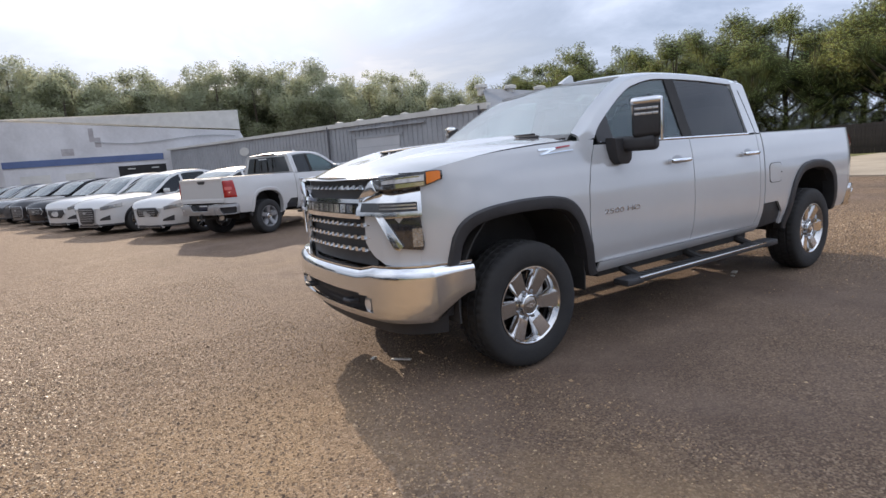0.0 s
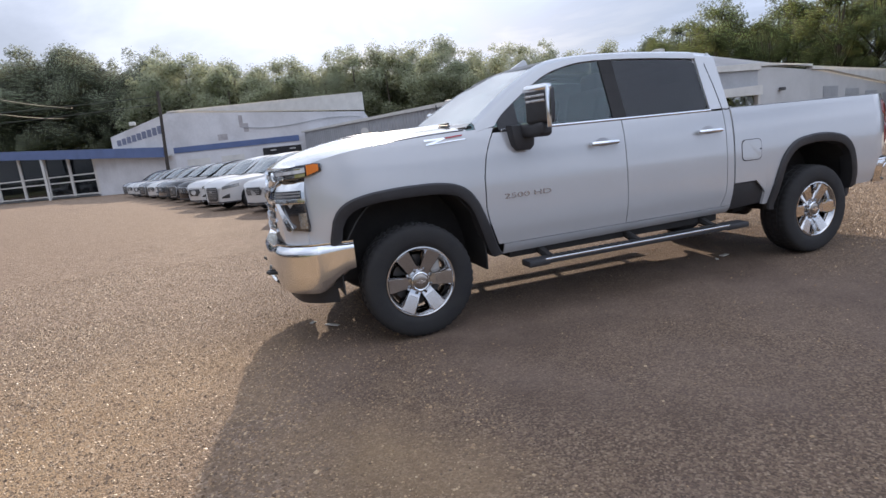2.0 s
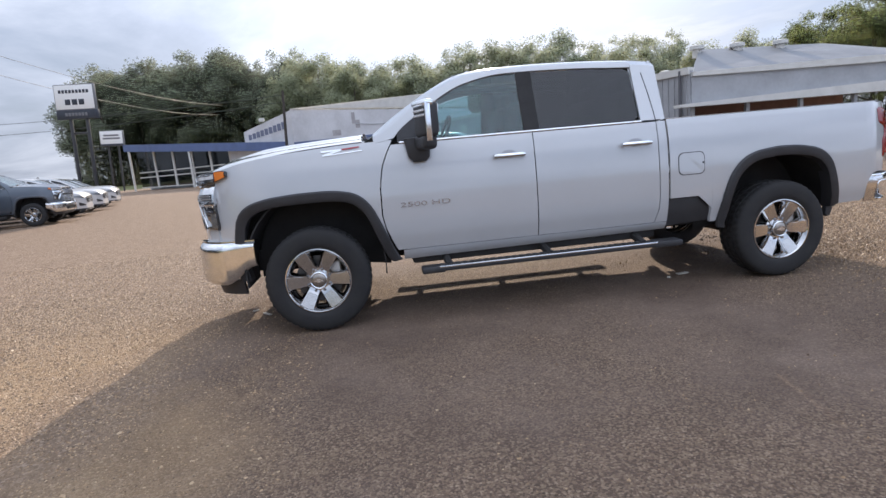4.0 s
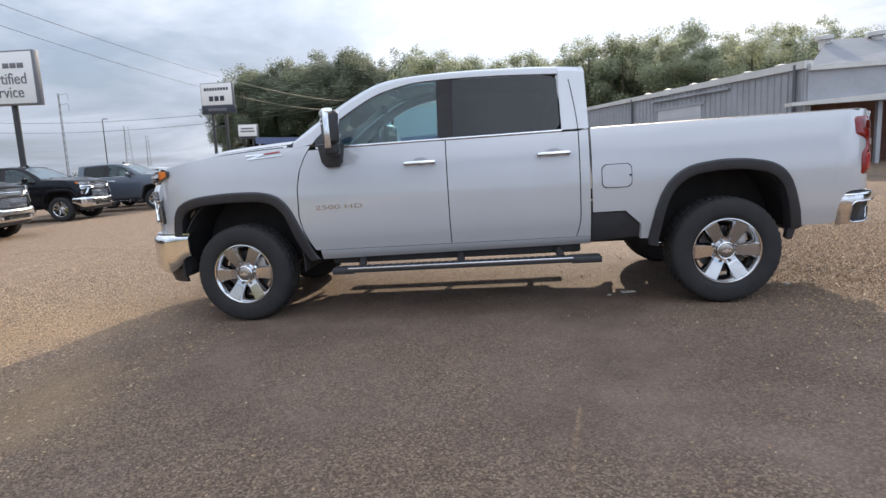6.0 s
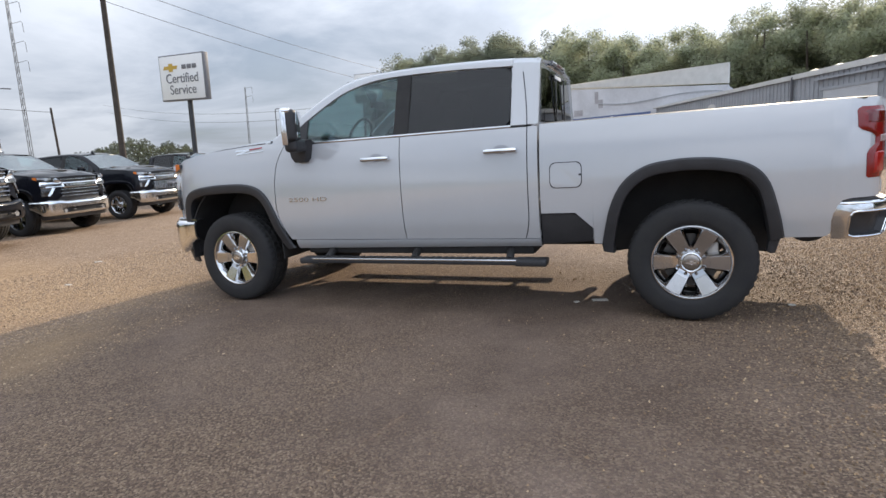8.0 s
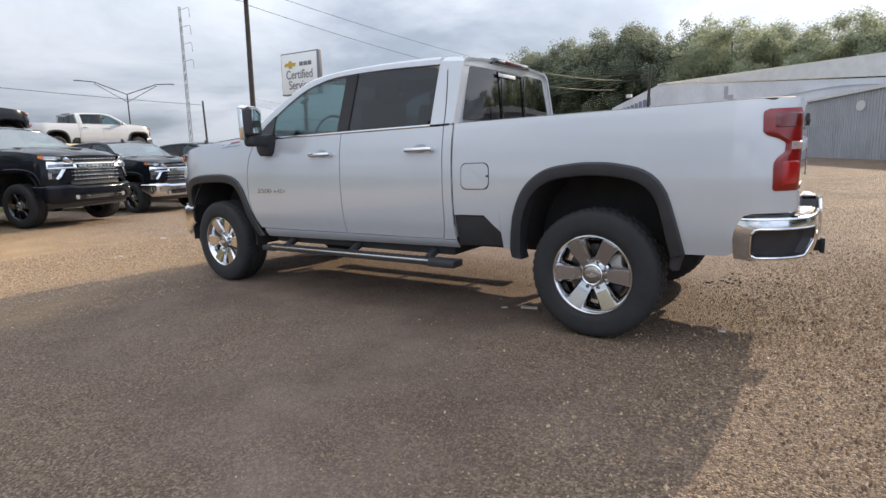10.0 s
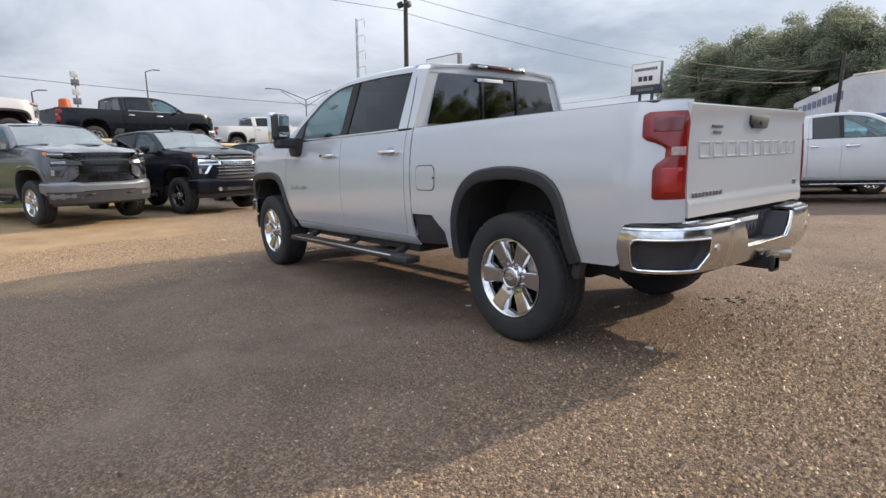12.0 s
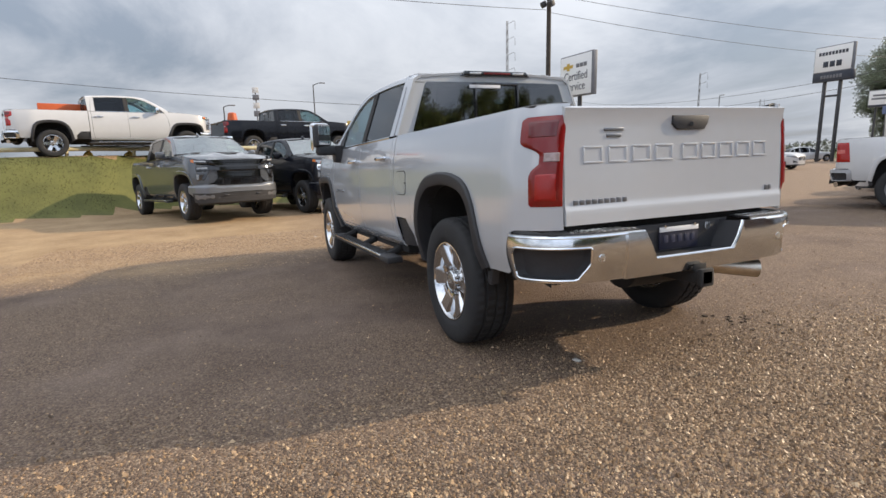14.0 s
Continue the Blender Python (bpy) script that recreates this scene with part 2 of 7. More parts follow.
def part(name, bm, material, parent=None, label="", smooth=40):
    """Link a bmesh as one mesh object, under a thing or a part."""
    bmesh.ops.recalc_face_normals(bm, faces=bm.faces[:])
    me = bpy.data.meshes.new(name)
    bm.to_mesh(me)
    bm.free()
    me.materials.append(material)
    if smooth:
        me.shade_smooth()
        me.set_sharp_from_angle(angle=radians(smooth))
    ob = new(name, me)
    ob.parent = parent
    if label:
        ob["label"] = label
    return ob


def thing(name, label, category, m=None, group="", kind=""):
    ob = new(name)
    ob.empty_display_size = 0.3
    if m is not None:
        ob.matrix_basis = m
    return tagged(ob, label, category, group, kind)


def lerp(a, b, t):
    return a + (b - a) * t


def table(rows, x):
    """Linear look-up in rows of (x, y)."""
    if x <= rows[0][0]:
        return rows[0][1]
    for (xa, ya), (xb, yb) in zip(rows, rows[1:]):
        if x <= xb:
            return ya + (yb - ya) * (x - xa) / (xb - xa) if xb > xa else yb
    return rows[-1][1]


def curve(rows, x):
    """Smooth (cubic Hermite) look-up in rows of (x, y)."""
    n = len(rows)
    if x <= rows[0][0]:
        return rows[0][1]
    if x >= rows[-1][0]:
        return rows[-1][1]
    for i in range(n - 1):
        if x <= rows[i + 1][0]:
            break
    (xa, ya), (xb, yb) = rows[i], rows[i + 1]
    h = xb - xa
    s = (yb - ya) / h
    ma = s if i == 0 else ((yb - rows[i - 1][1]) / (xb - rows[i - 1][0]))
    mb = s if i == n - 2 else ((rows[i + 2][1] - ya) / (rows[i + 2][0] - xa))
    t = (x - xa) / h
    return (2*t**3 - 3*t*t + 1) * ya + (t**3 - 2*t*t + t) * h * ma + (-2*t**3 + 3*t*t) * yb + (t**3 - t*t) * h * mb


def grid(us, vs, fn, thick=0.0, bm=None):
    """A sheet of quads fn(u, v) -> (x, y, z), given thickness."""
    own = bm is None
    bm = bm or bmesh.new()
    rows = [[bm.verts.new(fn(u, v)) for u in us] for v in vs]
    faces = []
    for a, b in zip(rows, rows[1:]):
        for i in range(len(us) - 1):
            faces.append(bm.faces.new((a[i], a[i + 1], b[i + 1], b[i])))
    if thick and own:
        thicken(bm, thick)
    return bm


def thicken(bm, thick):
    """Give a sheet thickness inwards: its outer face looks away from the vehicle's middle."""
    bm.normal_update()
    cx = sum(v.co.x for v in bm.verts) / len(bm.verts)
    ref = Vector((min(4.0, max(0.3, cx)), 0, 0.9))
    if sum(f.normal.dot(f.calc_center_median() - ref) * f.calc_area() for f in bm.faces) < 0:
        bmesh.ops.reverse_faces(bm, faces=bm.faces[:])
        bm.normal_update()
    bmesh.ops.solidify(bm, geom=bm.faces[:], thickness=thick)


def span(a, b, n):
    return [a + (b - a) * i / n for i in range(n + 1)]


def box(c, s, bev=0.01, bm=None, rot=None, seg=2):
    tmp = bmesh.new()
    bmesh.ops.create_cube(tmp, size=1)
    bmesh.ops.scale(tmp, vec=s, verts=tmp.verts)
    if bev:
        bmesh.ops.bevel(tmp, geom=tmp.edges[:], offset=min(bev, min(s) * 0.45), segments=seg, affect="EDGES", profile=0.5)
    if rot:
        bmesh.ops.rotate(tmp, verts=tmp.verts, matrix=Euler([radians(a) for a in rot]).to_matrix())
    bmesh.ops.translate(tmp, vec=c, verts=tmp.verts)
    return join(bm, tmp)


def join(bm, tmp):
    if bm is None:
        return tmp
    me = bpy.data.meshes.new("tmp")
    tmp.to_mesh(me)
    tmp.free()
    bm.from_mesh(me)
    bpy.data.meshes.remove(me)
    return bm


def prism(pts, depth, place, bev=0.0, bm=None, seg=2):
    """An outline pts (a, b), thick from 0 to depth, set by place(a, b, d) -> (x, y, z)."""
    tmp = bmesh.new()
    v0 = [tmp.verts.new((a, b, 0)) for a, b in pts]
    v1 = [tmp.verts.new((a, b, depth)) for a, b in pts]
    n = len(pts)
    tmp.faces.new(v0[::-1])
    top = tmp.faces.new(v1)
    for i in range(n):
        tmp.faces.new((v0[i], v0[(i + 1) % n], v1[(i + 1) % n], v1[i]))
    if bev:
        bmesh.ops.bevel(tmp, geom=list(top.edges), offset=bev, segments=seg, affect="EDGES", profile=0.5)
    for v in tmp.verts:
        v.co = place(*v.co)
    return join(bm, tmp)


def lathe(prof, n, axis="y", c=(0, 0, 0), bm=None, closed=False):
    """Turn a profile of (along, radius) round an axis."""
    tmp = bmesh.new()
    rings = []
    for al, r in prof:
        ring = []
        for k in range(n):
            a = 2 * math.pi * k / n
            p = {"y": (r * math.cos(a), al, r * math.sin(a)), "x": (al, r * math.cos(a), r * math.sin(a)), "z": (r * math.cos(a), r * math.sin(a), al)}[axis]
            ring.append(tmp.verts.new((p[0] + c[0], p[1] + c[1], p[2] + c[2])))
        rings.append(ring)
    if closed:
        rings.append(rings[0])
    for a, b in zip(rings, rings[1:]):
        for k in range(n):
            tmp.faces.new((a[k], a[(k + 1) % n], b[(k + 1) % n], b[k]))
    if not closed:
        for ring in (rings[0], rings[-1]):
            tmp.faces.new(ring)
    return join(bm, tmp)


def tube(path, r, n=8, bm=None, r1=None):
    """A round bar along a path of points."""
    tmp = bmesh.new()
    rings = []
    pts = [Vector(p) for p in path]
    for i, p in enumerate(pts):
        d = (pts[min(i + 1, len(pts) - 1)] - pts[max(i - 1, 0)]).normalized()
        ref = Vector((0, 0, 1)) if abs(d.z) < 0.9 else Vector((1, 0, 0))
        a = d.cross(ref).normalized()
        b = d.cross(a)
        rr = r if r1 is None else lerp(r, r1, i / (len(pts) - 1))
        rings.append([tmp.verts.new(p + (a * math.cos(2 * math.pi * k / n) + b * math.sin(2 * math.pi * k / n)) * rr) for k in range(n)])
    for a, b in zip(rings, rings[1:]):
        for k in range(n):
            tmp.faces.new((a[k], a[(k + 1) % n], b[(k + 1) % n], b[k]))
    tmp.faces.new(rings[0][::-1])
    tmp.faces.new(rings[-1])
    return join(bm, tmp)


def words(name, text, size, depth, material, m, parent=None, label="", align="CENTER"):
    """Raised lettering in the built-in font, as a mesh."""
    cu = bpy.data.curves.new(name, "FONT")
    cu.body, cu.size, cu.extrude, cu.align_x = text, size, depth, align
    tmp = bpy.data.objects.new(name, cu)
    scene.collection.objects.link(tmp)
    me = bpy.data.meshes.new_from_object(tmp.evaluated_get(bpy.context.evaluated_depsgraph_get()))
    bpy.data.objects.remove(tmp)
    bpy.data.curves.remove(cu)
    me.name = name
    me.materials.clear()
    me.materials.append(material)
    ob = new(name, me)
    ob.parent, ob.matrix_basis = parent, m
    if label:
        ob["label"] = label
    return ob

# ---- vehicles ----
# a pickup stands along x: nose at -x, front axle at x = 0, centre line y = 0, ground z = 0
SIDE_Z = [(0.30, 0.90), (0.45, 0.925), (0.55, 0.940), (0.62, 0.956), (0.68, 0.974), (0.72, 0.985), (0.78, 0.9925), (0.86, 0.998), (0.94, 1.0), (1.05, 0.999), (1.20, 0.990), (1.30, 0.978), (1.38, 0.962), (1.46, 0.940), (1.52, 0.905), (1.56, 0.86)]
FRONT_LINE = [(-0.97, 0.0), (-0.965, 0.2), (-0.952, 0.35), (-0.93, 0.52), (-0.90, 0.67), (-0.845, 0.77), (-0.764, 0.84), (-0.68, 0.887), (-0.60, 0.915), (-0.5, 0.94), (-0.3, 0.965), (-0.2, 0.975)]
FS = [0.0]
for _a, _b in zip(FRONT_LINE, FRONT_LINE[1:]):
    FS.append(FS[-1] + math.hypot(_b[0] - _a[0], _b[1] - _a[1]))
ARCH_F = [(-0.64, 0.60), (-0.62, 0.78), (-0.595, 0.93), (-0.53, 1.04), (-0.40, 1.10), (-0.2, 1.125), (0.0, 1.13), (0.18, 1.12), (0.33, 1.075), (0.43, 0.97), (0.51, 0.78), (0.60, 0.56), (0.66, 0.50)]
ARCH_R = [(3.42, 0.55), (3.47, 0.80), (3.55, 0.98), (3.70, 1.10), (3.90, 1.14), (4.05, 1.145), (4.20, 1.13), (4.36, 1.08), (4.46, 0.97), (4.52, 0.78), (4.56, 0.60)]
FENDER_TOP = [(-0.85, 1.30), (-0.70, 1.36), (-0.50, 1.41), (-0.25, 1.445), (0.0, 1.465), (0.3, 1.48), (0.7, 1.49)]
DOOR_EDGE = [(0.45, 0.70), (0.51, 0.665), (0.60, 0.61), (0.70, 0.565), (0.80, 0.53), (0.90, 0.512), (1.14, 0.52), (1.29, 0.55), (1.40, 0.60), (1.50, 0.66)]
DLO_TOP = [(0.66, 1.50), (0.72, 1.565), (0.80, 1.625), (1.0, 1.755), (1.15, 1.84), (1.27, 1.89), (1.52, 1.945), (1.8, 1.957), (2.24, 1.95), (2.72, 1.925)]
ROOF_SIDE = [(0.44, 1.50), (0.55, 1.58), (0.66, 1.66), (0.88, 1.80), (1.05, 1.895), (1.21, 1.965), (1.35, 1.995), (1.6, 2.015), (2.0, 2.02), (2.5, 2.005), (2.8, 1.985), (2.95, 1.965)]
HOOD_MID = [(-0.93, 1.356), (-0.86, 1.40), (-0.75, 1.435), (-0.6, 1.465), (-0.34, 1.50), (0.0, 1.525), (0.3, 1.54), (0.6, 1.555)]


REAR_CORNER = [(4.80, 1.0), (4.88, 0.990), (4.95, 0.963), (5.0, 0.940), (5.04, 0.912), (5.07, 0.880), (5.088, 0.852), (5.098, 0.822)]


def half_width(x, z):
    y = curve(SIDE_Z, z)
    if x < -0.2:
        y -= 0.326 * ((-0.2 - x) / 0.7) ** 3
    if x > 4.80:
        y *= curve(REAR_CORNER, x)
    return y


def cab_y(z):
    return 0.94 - 0.37 * (z - 1.46)


def nose(s, z, out=0.0):
    """A place on the nose: s metres round from its middle (either sign), height z, pushed out."""
    q = abs(s)
    for i in range(len(FS) - 1):
        if q <= FS[i + 1]:
            break
    t = min(1.0, (q - FS[i]) / (FS[i + 1] - FS[i]))
    (xa, ya), (xb, yb) = FRONT_LINE[i], FRONT_LINE[i + 1]
    x, y = lerp(xa, xb, t), lerp(ya, yb, t)
    d = Vector((-(yb - ya), xb - xa)).normalized()
    rake = 0.10 * max(0.0, z - 0.95) * max(0.0, 1 - q / 1.0)
    x, y = x + d.x * out + rake, y + d.y * out
    return x, math.copysign(y, s) if s else 0.0, z


SHIFT = [(-1.0, 0.0), (-0.65, 0.015), (0.0, 0.055), (0.6, 0.055), (1.8, 0.05), (2.8, 0.04), (3.3, 0.03), (4.0, 0.015), (5.1, 0.03)]
WHEELS = {}


def wheel_meshes(style):
    """The meshes of a wheel whose outer face looks to -y: made once for each style."""
    if style in WHEELS:
        return WHEELS[style]
    out = []
    R, rr = 0.428, 0.262
    half = [(-0.125, rr, -1), (-0.140, 0.275, -1), (-0.146, 0.31, -1), (-0.148, 0.35, -1), (-0.143, 0.382, 0), (-0.134, 0.406, 0), (-0.116, 0.422, 0), (-0.080, 0.427, 0),
            (-0.076, 0.413, -1), (-0.062, 0.413, -1), (-0.058, 0.428, 1), (-0.010, 0.429, 1), (-0.006, 0.415, -1)]
    prof = half + [(-al, r, row if row < 0 else row + 2) for al, r, row in reversed(half)]
    # tread blocks: every third step round a tread row is a cut groove, staggered from row to row
    bm = bmesh.new()
    steps = 46 * 3
    rings = []
    for al, r, row in prof:
        ring = []
        for k in range(steps):
            t = 2 * math.pi * (k + (0.35 * (al / 0.1) if row >= 0 else 0.0)) / steps
            rr_ = r - (0.008 if row >= 0 and (k + 2 * row) % 3 == 2 and r > 0.412 else 0.0)
            ring.append(bm.verts.new((rr_ * math.cos(t), al, rr_ * math.sin(t))))
        rings.append(ring)
    rings.append(rings[0])
    for ra, rb_ in zip(rings, rings[1:]):
        for k in range(steps):
            bm.faces.new((ra[k], ra[(k + 1) % steps], rb_[(k + 1) % steps], rb_[k]))
    out.append(("tyre", bm, RUBBER, ""))
    # barrel and lip
    rim = lathe([(-0.128, 0.268), (-0.137, 0.264), (-0.138, 0.256), (-0.130, 0.249), (-0.105, 0.236), (-0.075, 0.224), (-0.03, 0.218), (0.10, 0.235), (0.125, 0.262), (0.10, 0.262), (-0.03, 0.262), (-0.10, 0.266)], 64, closed=True)
    hubface = lathe([(-0.080, 0.0), (-0.088, 0.05), (-0.090, 0.100), (-0.078, 0.112), (0.02, 0.112), (0.02, 0.0)], 48)
    join(rim, hubface)
    lands = []
    six = 5 if style in ("five", "steel") else 6
    for k in range(six):
        a = 2 * math.pi * k / six + (0.3 if style in ("five", "steel") else 0)
        for dt in ((0,) if style != "split" else (-0.17, 0.17)):
            thin = 0.42 if style == "split" else 1.0
            ca, sa = math.cos(a + dt), math.sin(a + dt)

            # a spoke: a flat raised land with chamfered flanks that widen towards the rim
            def spoke(u, v, ca=ca, sa=sa):
                p = lerp(0.080, 0.252, u)
                wi = lerp(0.040, 0.054, u) * thin
                wo = (lerp(0.050, 0.068, min(1, u / 0.55)) + 0.012 * max(0.0, (u - 0.55) / 0.45) ** 1.6) * thin
                face = -0.094 - 0.034 * u ** 0.8
                q, y = ((-wo, -0.045), (-wo, face + 0.034), (-wi, face), (wi, face), (wo, face + 0.034), (wo, -0.045))[int(v)]
                return p * ca - q * sa, y, p * sa + q * ca
            grid(span(0, 1, 8), list(range(6)), spoke, bm=rim)

            def land(p, q, d, ca=ca, sa=sa):
                return p * ca - q * sa, -0.0945 - 0.034 * max(0.0, (p - 0.080) / 0.172) ** 0.8 - d, p * sa + q * ca
            face = prism([(0.122, -0.037 * thin), (0.20, -0.044 * thin), (0.243, -0.048 * thin), (0.243, 0.048 * thin), (0.20, 0.044 * thin), (0.122, 0.037 * thin)], 0.0025, land, bev=0.001, bm=None if style == "hd" else rim, seg=1)
            if style == "hd":
                lands.append(face)
    out.append(("rim", rim, mk("wheel_chrome", (0.64, 0.64, 0.645), 0.07, 1.0, var=0.04, scale=10, rvar=0.05) if style not in ("black", "steel") else GLOSSBLK if style == "black" else mk("dull_alloy", (0.30, 0.30, 0.31), 0.42, 0.6, var=0.2, scale=12), ""))
    for face in lands:
        out.append(("spoke_face", face, mk("spoke_face", (0.62, 0.62, 0.62), 0.16, 1.0, var=0.08, scale=12), ""))
    out.append(("brake_disc", lathe([(-0.02, 0.0), (-0.02, 0.19), (0.0, 0.19), (0.0, 0.0)], 40), BRAKE, "grey steel brake disc"))
    bm = box((0.14, -0.03, 0.05), (0.075, 0.07, 0.17), 0.015)
    out.append(("brake_caliper", bm, mk("caliper_steel", (0.45, 0.44, 0.42), 0.45, 0.7, var=0.2), "grey steel brake caliper"))
    cap = lathe([(-0.090, 0.0), (-0.127, 0.0), (-0.126, 0.030), (-0.122, 0.052), (-0.114, 0.060), (-0.090, 0.062)], 40)
    out.append(("hub_cap", cap, mk("hub_cap", (0.33, 0.30, 0.27), 0.25, 0.8, var=0.15), "round bronze-grey hub cap"))
    ring = lathe([(-0.088, 0.060), (-0.120, 0.060), (-0.123, 0.064), (-0.118, 0.070), (-0.088, 0.073)], 40, closed=True)
    out.append(("hub_ring", ring, CHROME, ""))
    out.append(("hub_emblem", prism([(-0.034, 0.004), (-0.012, 0.004), (-0.012, 0.012), (0.014, 0.012), (0.014, 0.004), (0.036, 0.004), (0.030, -0.008), (0.012, -0.008), (0.012, -0.015), (-0.014, -0.015), (-0.014, -0.008), (-0.038, -0.008)], 0.003, lambda p, q, d: (p, -0.127 - d, q)), DULLCHROME, ""))
    nuts = 8
    for k in range(nuts):
        a = 2 * math.pi * (k + 0.5) / nuts
        out.append(("lug_nut", lathe([(-0.080, 0.012), (-0.108, 0.012), (-0.113, 0.008)], 6, c=(0.090 * math.cos(a), 0, 0.090 * math.sin(a))), mk("lug_nut", (0.34, 0.34, 0.35), 0.22, 0.95), ""))
    made = []
    for nm, b, mt, lb in out:
        o = part(nm, b, mt)
        made.append((nm, o.data, lb))
        bpy.data.objects.remove(o)
    WHEELS[style] = made
    return made


def add_wheel(root, x, y, style="hd", scale=1.0, steer=0.0, turn=0.0):
    w = new("wheel")
    w.parent = root
    w.matrix_basis = pose(x, y, 0.428 * scale, 0, 0, (0 if y < 0 else 180) + steer) @ pose(0, 0, 0, 0, turn, 0) @ Matrix.Scale(scale, 4)
    for nm, me, lb in wheel_meshes(style):
        o = new(nm, me)
        o.parent = w
        if lb:
            o["label"] = lb
    return w


def pickup_truck(paint, label, group="", m=None, near=False, flare=BLACKPL, bright=True, bumper=CHROME, wheels="hd", squeeze=0.0, style="a", lamp=REDLENS, square=False):
    """A crew cab pickup with all its parts. squeeze shortens the cab; style b has a tall chrome grille, style c a black one."""
    root = thing("pickup_truck", label, "pickup truck", m, group)

    def wx(x):
        x += table(SHIFT, x)
        return x - squeeze * min(1.0, max(0.0, (x - 1.8) / 1.1))

    def P(name, bm, mat, parent=root, lb="", smooth=35):
        for v in bm.verts:
            if v.co.x > 4.4 and v.co.y > 0:
                k = min(1.0, (v.co.x - 4.4) / 0.6)
                v.co.y *= 1 - 0.13 * k * k * (3 - 2 * k)
            v.co.x = wx(v.co.x)
        return part(name, bm, mat, parent, lb, smooth)

    trim = CHROME if bright else GLOSSBLK
    gtrim0 = trim if style != "c" else GLOSSBLK
    nx = 1 if near else 2

    # inner hull, frame and floor behind the panels
    for nm, c, d in (("underbody", (2.05, 0, 0.72), (1.9, 1.80, 0.34)), ("engine_block", (-0.1, 0, 0.95), (1.2, 0.9, 0.62)), ("rocker_box", (1.80, 0, 0.515), (2.15, 1.74, 0.11)),
                     ("frame_rail", (1.9, -0.45, 0.56), (5.2, 0.09, 0.18)), ("frame_rail", (1.9, 0.45, 0.56), (5.2, 0.09, 0.18)), ("bed_pan", (4.05, 0, 0.93), (2.0, 1.0, 0.08)),
                     ("fuel_tank", (3.22, 0, 0.75), (0.42, 1.74, 0.36)), ("rear_crossmember", (4.80, 0, 0.80), (0.40, 1.60, 0.24))):
        P(nm, box(c, d, 0.02), DARK)
    for x in (0.0, 4.036):
        bm = lathe([(-0.8, 0.05), (-0.2, 0.055), (-0.16, 0.13), (0.16, 0.13), (0.2, 0.055), (0.8, 0.05)], 20, c=(x, 0, 0.43))
        P("axle", bm, DARK)

    for s in (-1, 1):
        # front fender
        def fender(u, v):
            xr = 0.52
            for _ in range(4):
                x = lerp(-0.80, xr - 0.006, u)
                bot = max(0.805, curve(ARCH_F, x)) if x < 0 else curve(ARCH_F, x)
                z = lerp(bot, curve(FENDER_TOP, x), v)
                xr = table(DOOR_EDGE, z)
            return x, s * half_width(x, z), z
        P("front_fender", grid([0, .04, .08, .118, .130, .135, .15, .17, .2] + span(.22, .88, 22 // nx) + [.9, .92, .94, .96, .98, 1], span(0, 1, 18 // nx), fender, 0.012), paint)
        # bolted-on arch flares: a lip that stands proud of the body
        for tab, nm in ((ARCH_F, "front_fender_flare"), (ARCH_R, "rear_fender_flare")):
            cx = 0.0 if tab is ARCH_F else 4.0
            pts = []
            for i in range(49):
                x = lerp(tab[0][0], tab[-1][0] - (0.03 if tab is ARCH_F else 0), i / 48)
                pts.append((x, curve(tab, x)))
            pts = [(tab[0][0] + 0.01, 0.47 if tab is ARCH_F else 0.50)] + pts

            def lip(u, v, pts=pts, cx=cx):
                x, z = pts[int(round(u))]
                d = Vector((cx - x, 0.42 - z)).normalized()
                yb = half_width(max(x, -0.62), max(z, 0.5))
                off, wide = [(-0.012, 0.0), (-0.012, 0.012), (0.0, 0.022), (0.045, 0.024), (0.07, 0.014), (0.075, -0.03), (0.072, -0.10)][int(round(v))]
                return x + d.x * off, s * (yb + wide), z + d.y * off
            P(nm, grid(list(range(len(pts))), list(range(7)), lip, 0.008), flare)
            # wheel house liner
            def well(u, v, cx=cx):
                a = lerp(0.12 if cx else -0.12, math.pi + (-0.12 if cx else 0.12), u)
                return cx + 0.545 * math.cos(a) + (0.0 if cx else -0.04), s * lerp(0.95, 0.50, v), 0.50 + 0.655 * math.sin(a)
            P("wheel_liner", grid(span(0, 1, 20), [0, 1], well, 0.01), DARK)
            bm = grid(span(0, 1, 20), [0, 1], lambda u, v, cx=cx: (cx + 0.55 * math.cos(lerp(-.12, math.pi + .12, u)) * v, s * 0.52, 0.5 + 0.66 * math.sin(lerp(-.12, math.pi + .12, u)) * v))
            P("wheel_house", bm, DARK)

        # doors
        def door(x0, x1):
            def fn(u, v):
                z = lerp(0.605, 1.45, v)
                a = table(DOOR_EDGE, z) + 0.004 if x0 is None else x0
                b = x1
                if x1 > 2.5 and z < 0.80:
                    b = x1 - 0.04 * ((0.80 - z) / 0.2) ** 2
                x = lerp(a, b, u)
                return x, s * half_width(x, z), z
            return grid([0, .01] + span(.03, .97, 14 // nx) + [.99, 1], [0, .01] + span(.03, .98, 24 // nx) + [1], fn, 0.014)
        fd = P("front_door", door(None, 1.790), paint)
        rd = P("rear_door", door(1.798, 2.862), paint)
        for par, xh in ((fd, 1.45), (rd, 2.535)):
            bm = bmesh.new()
            ys = half_width(xh, 1.29)
            grip = [(xh + 0.255 * i / 12, 0.040 + 0.016 * math.sin(math.pi * i / 12)) for i in range(13)]
            tmp = grid(list(range(13)), span(0, 2 * math.pi, 10), lambda u, v: (grip[int(u)][0], s * (ys + grip[int(u)][1] + 0.010 * math.cos(v)), 1.286 + 0.017 * math.sin(v) * (0.6 if u in (0, 12) else 1)))
            join(bm, tmp)
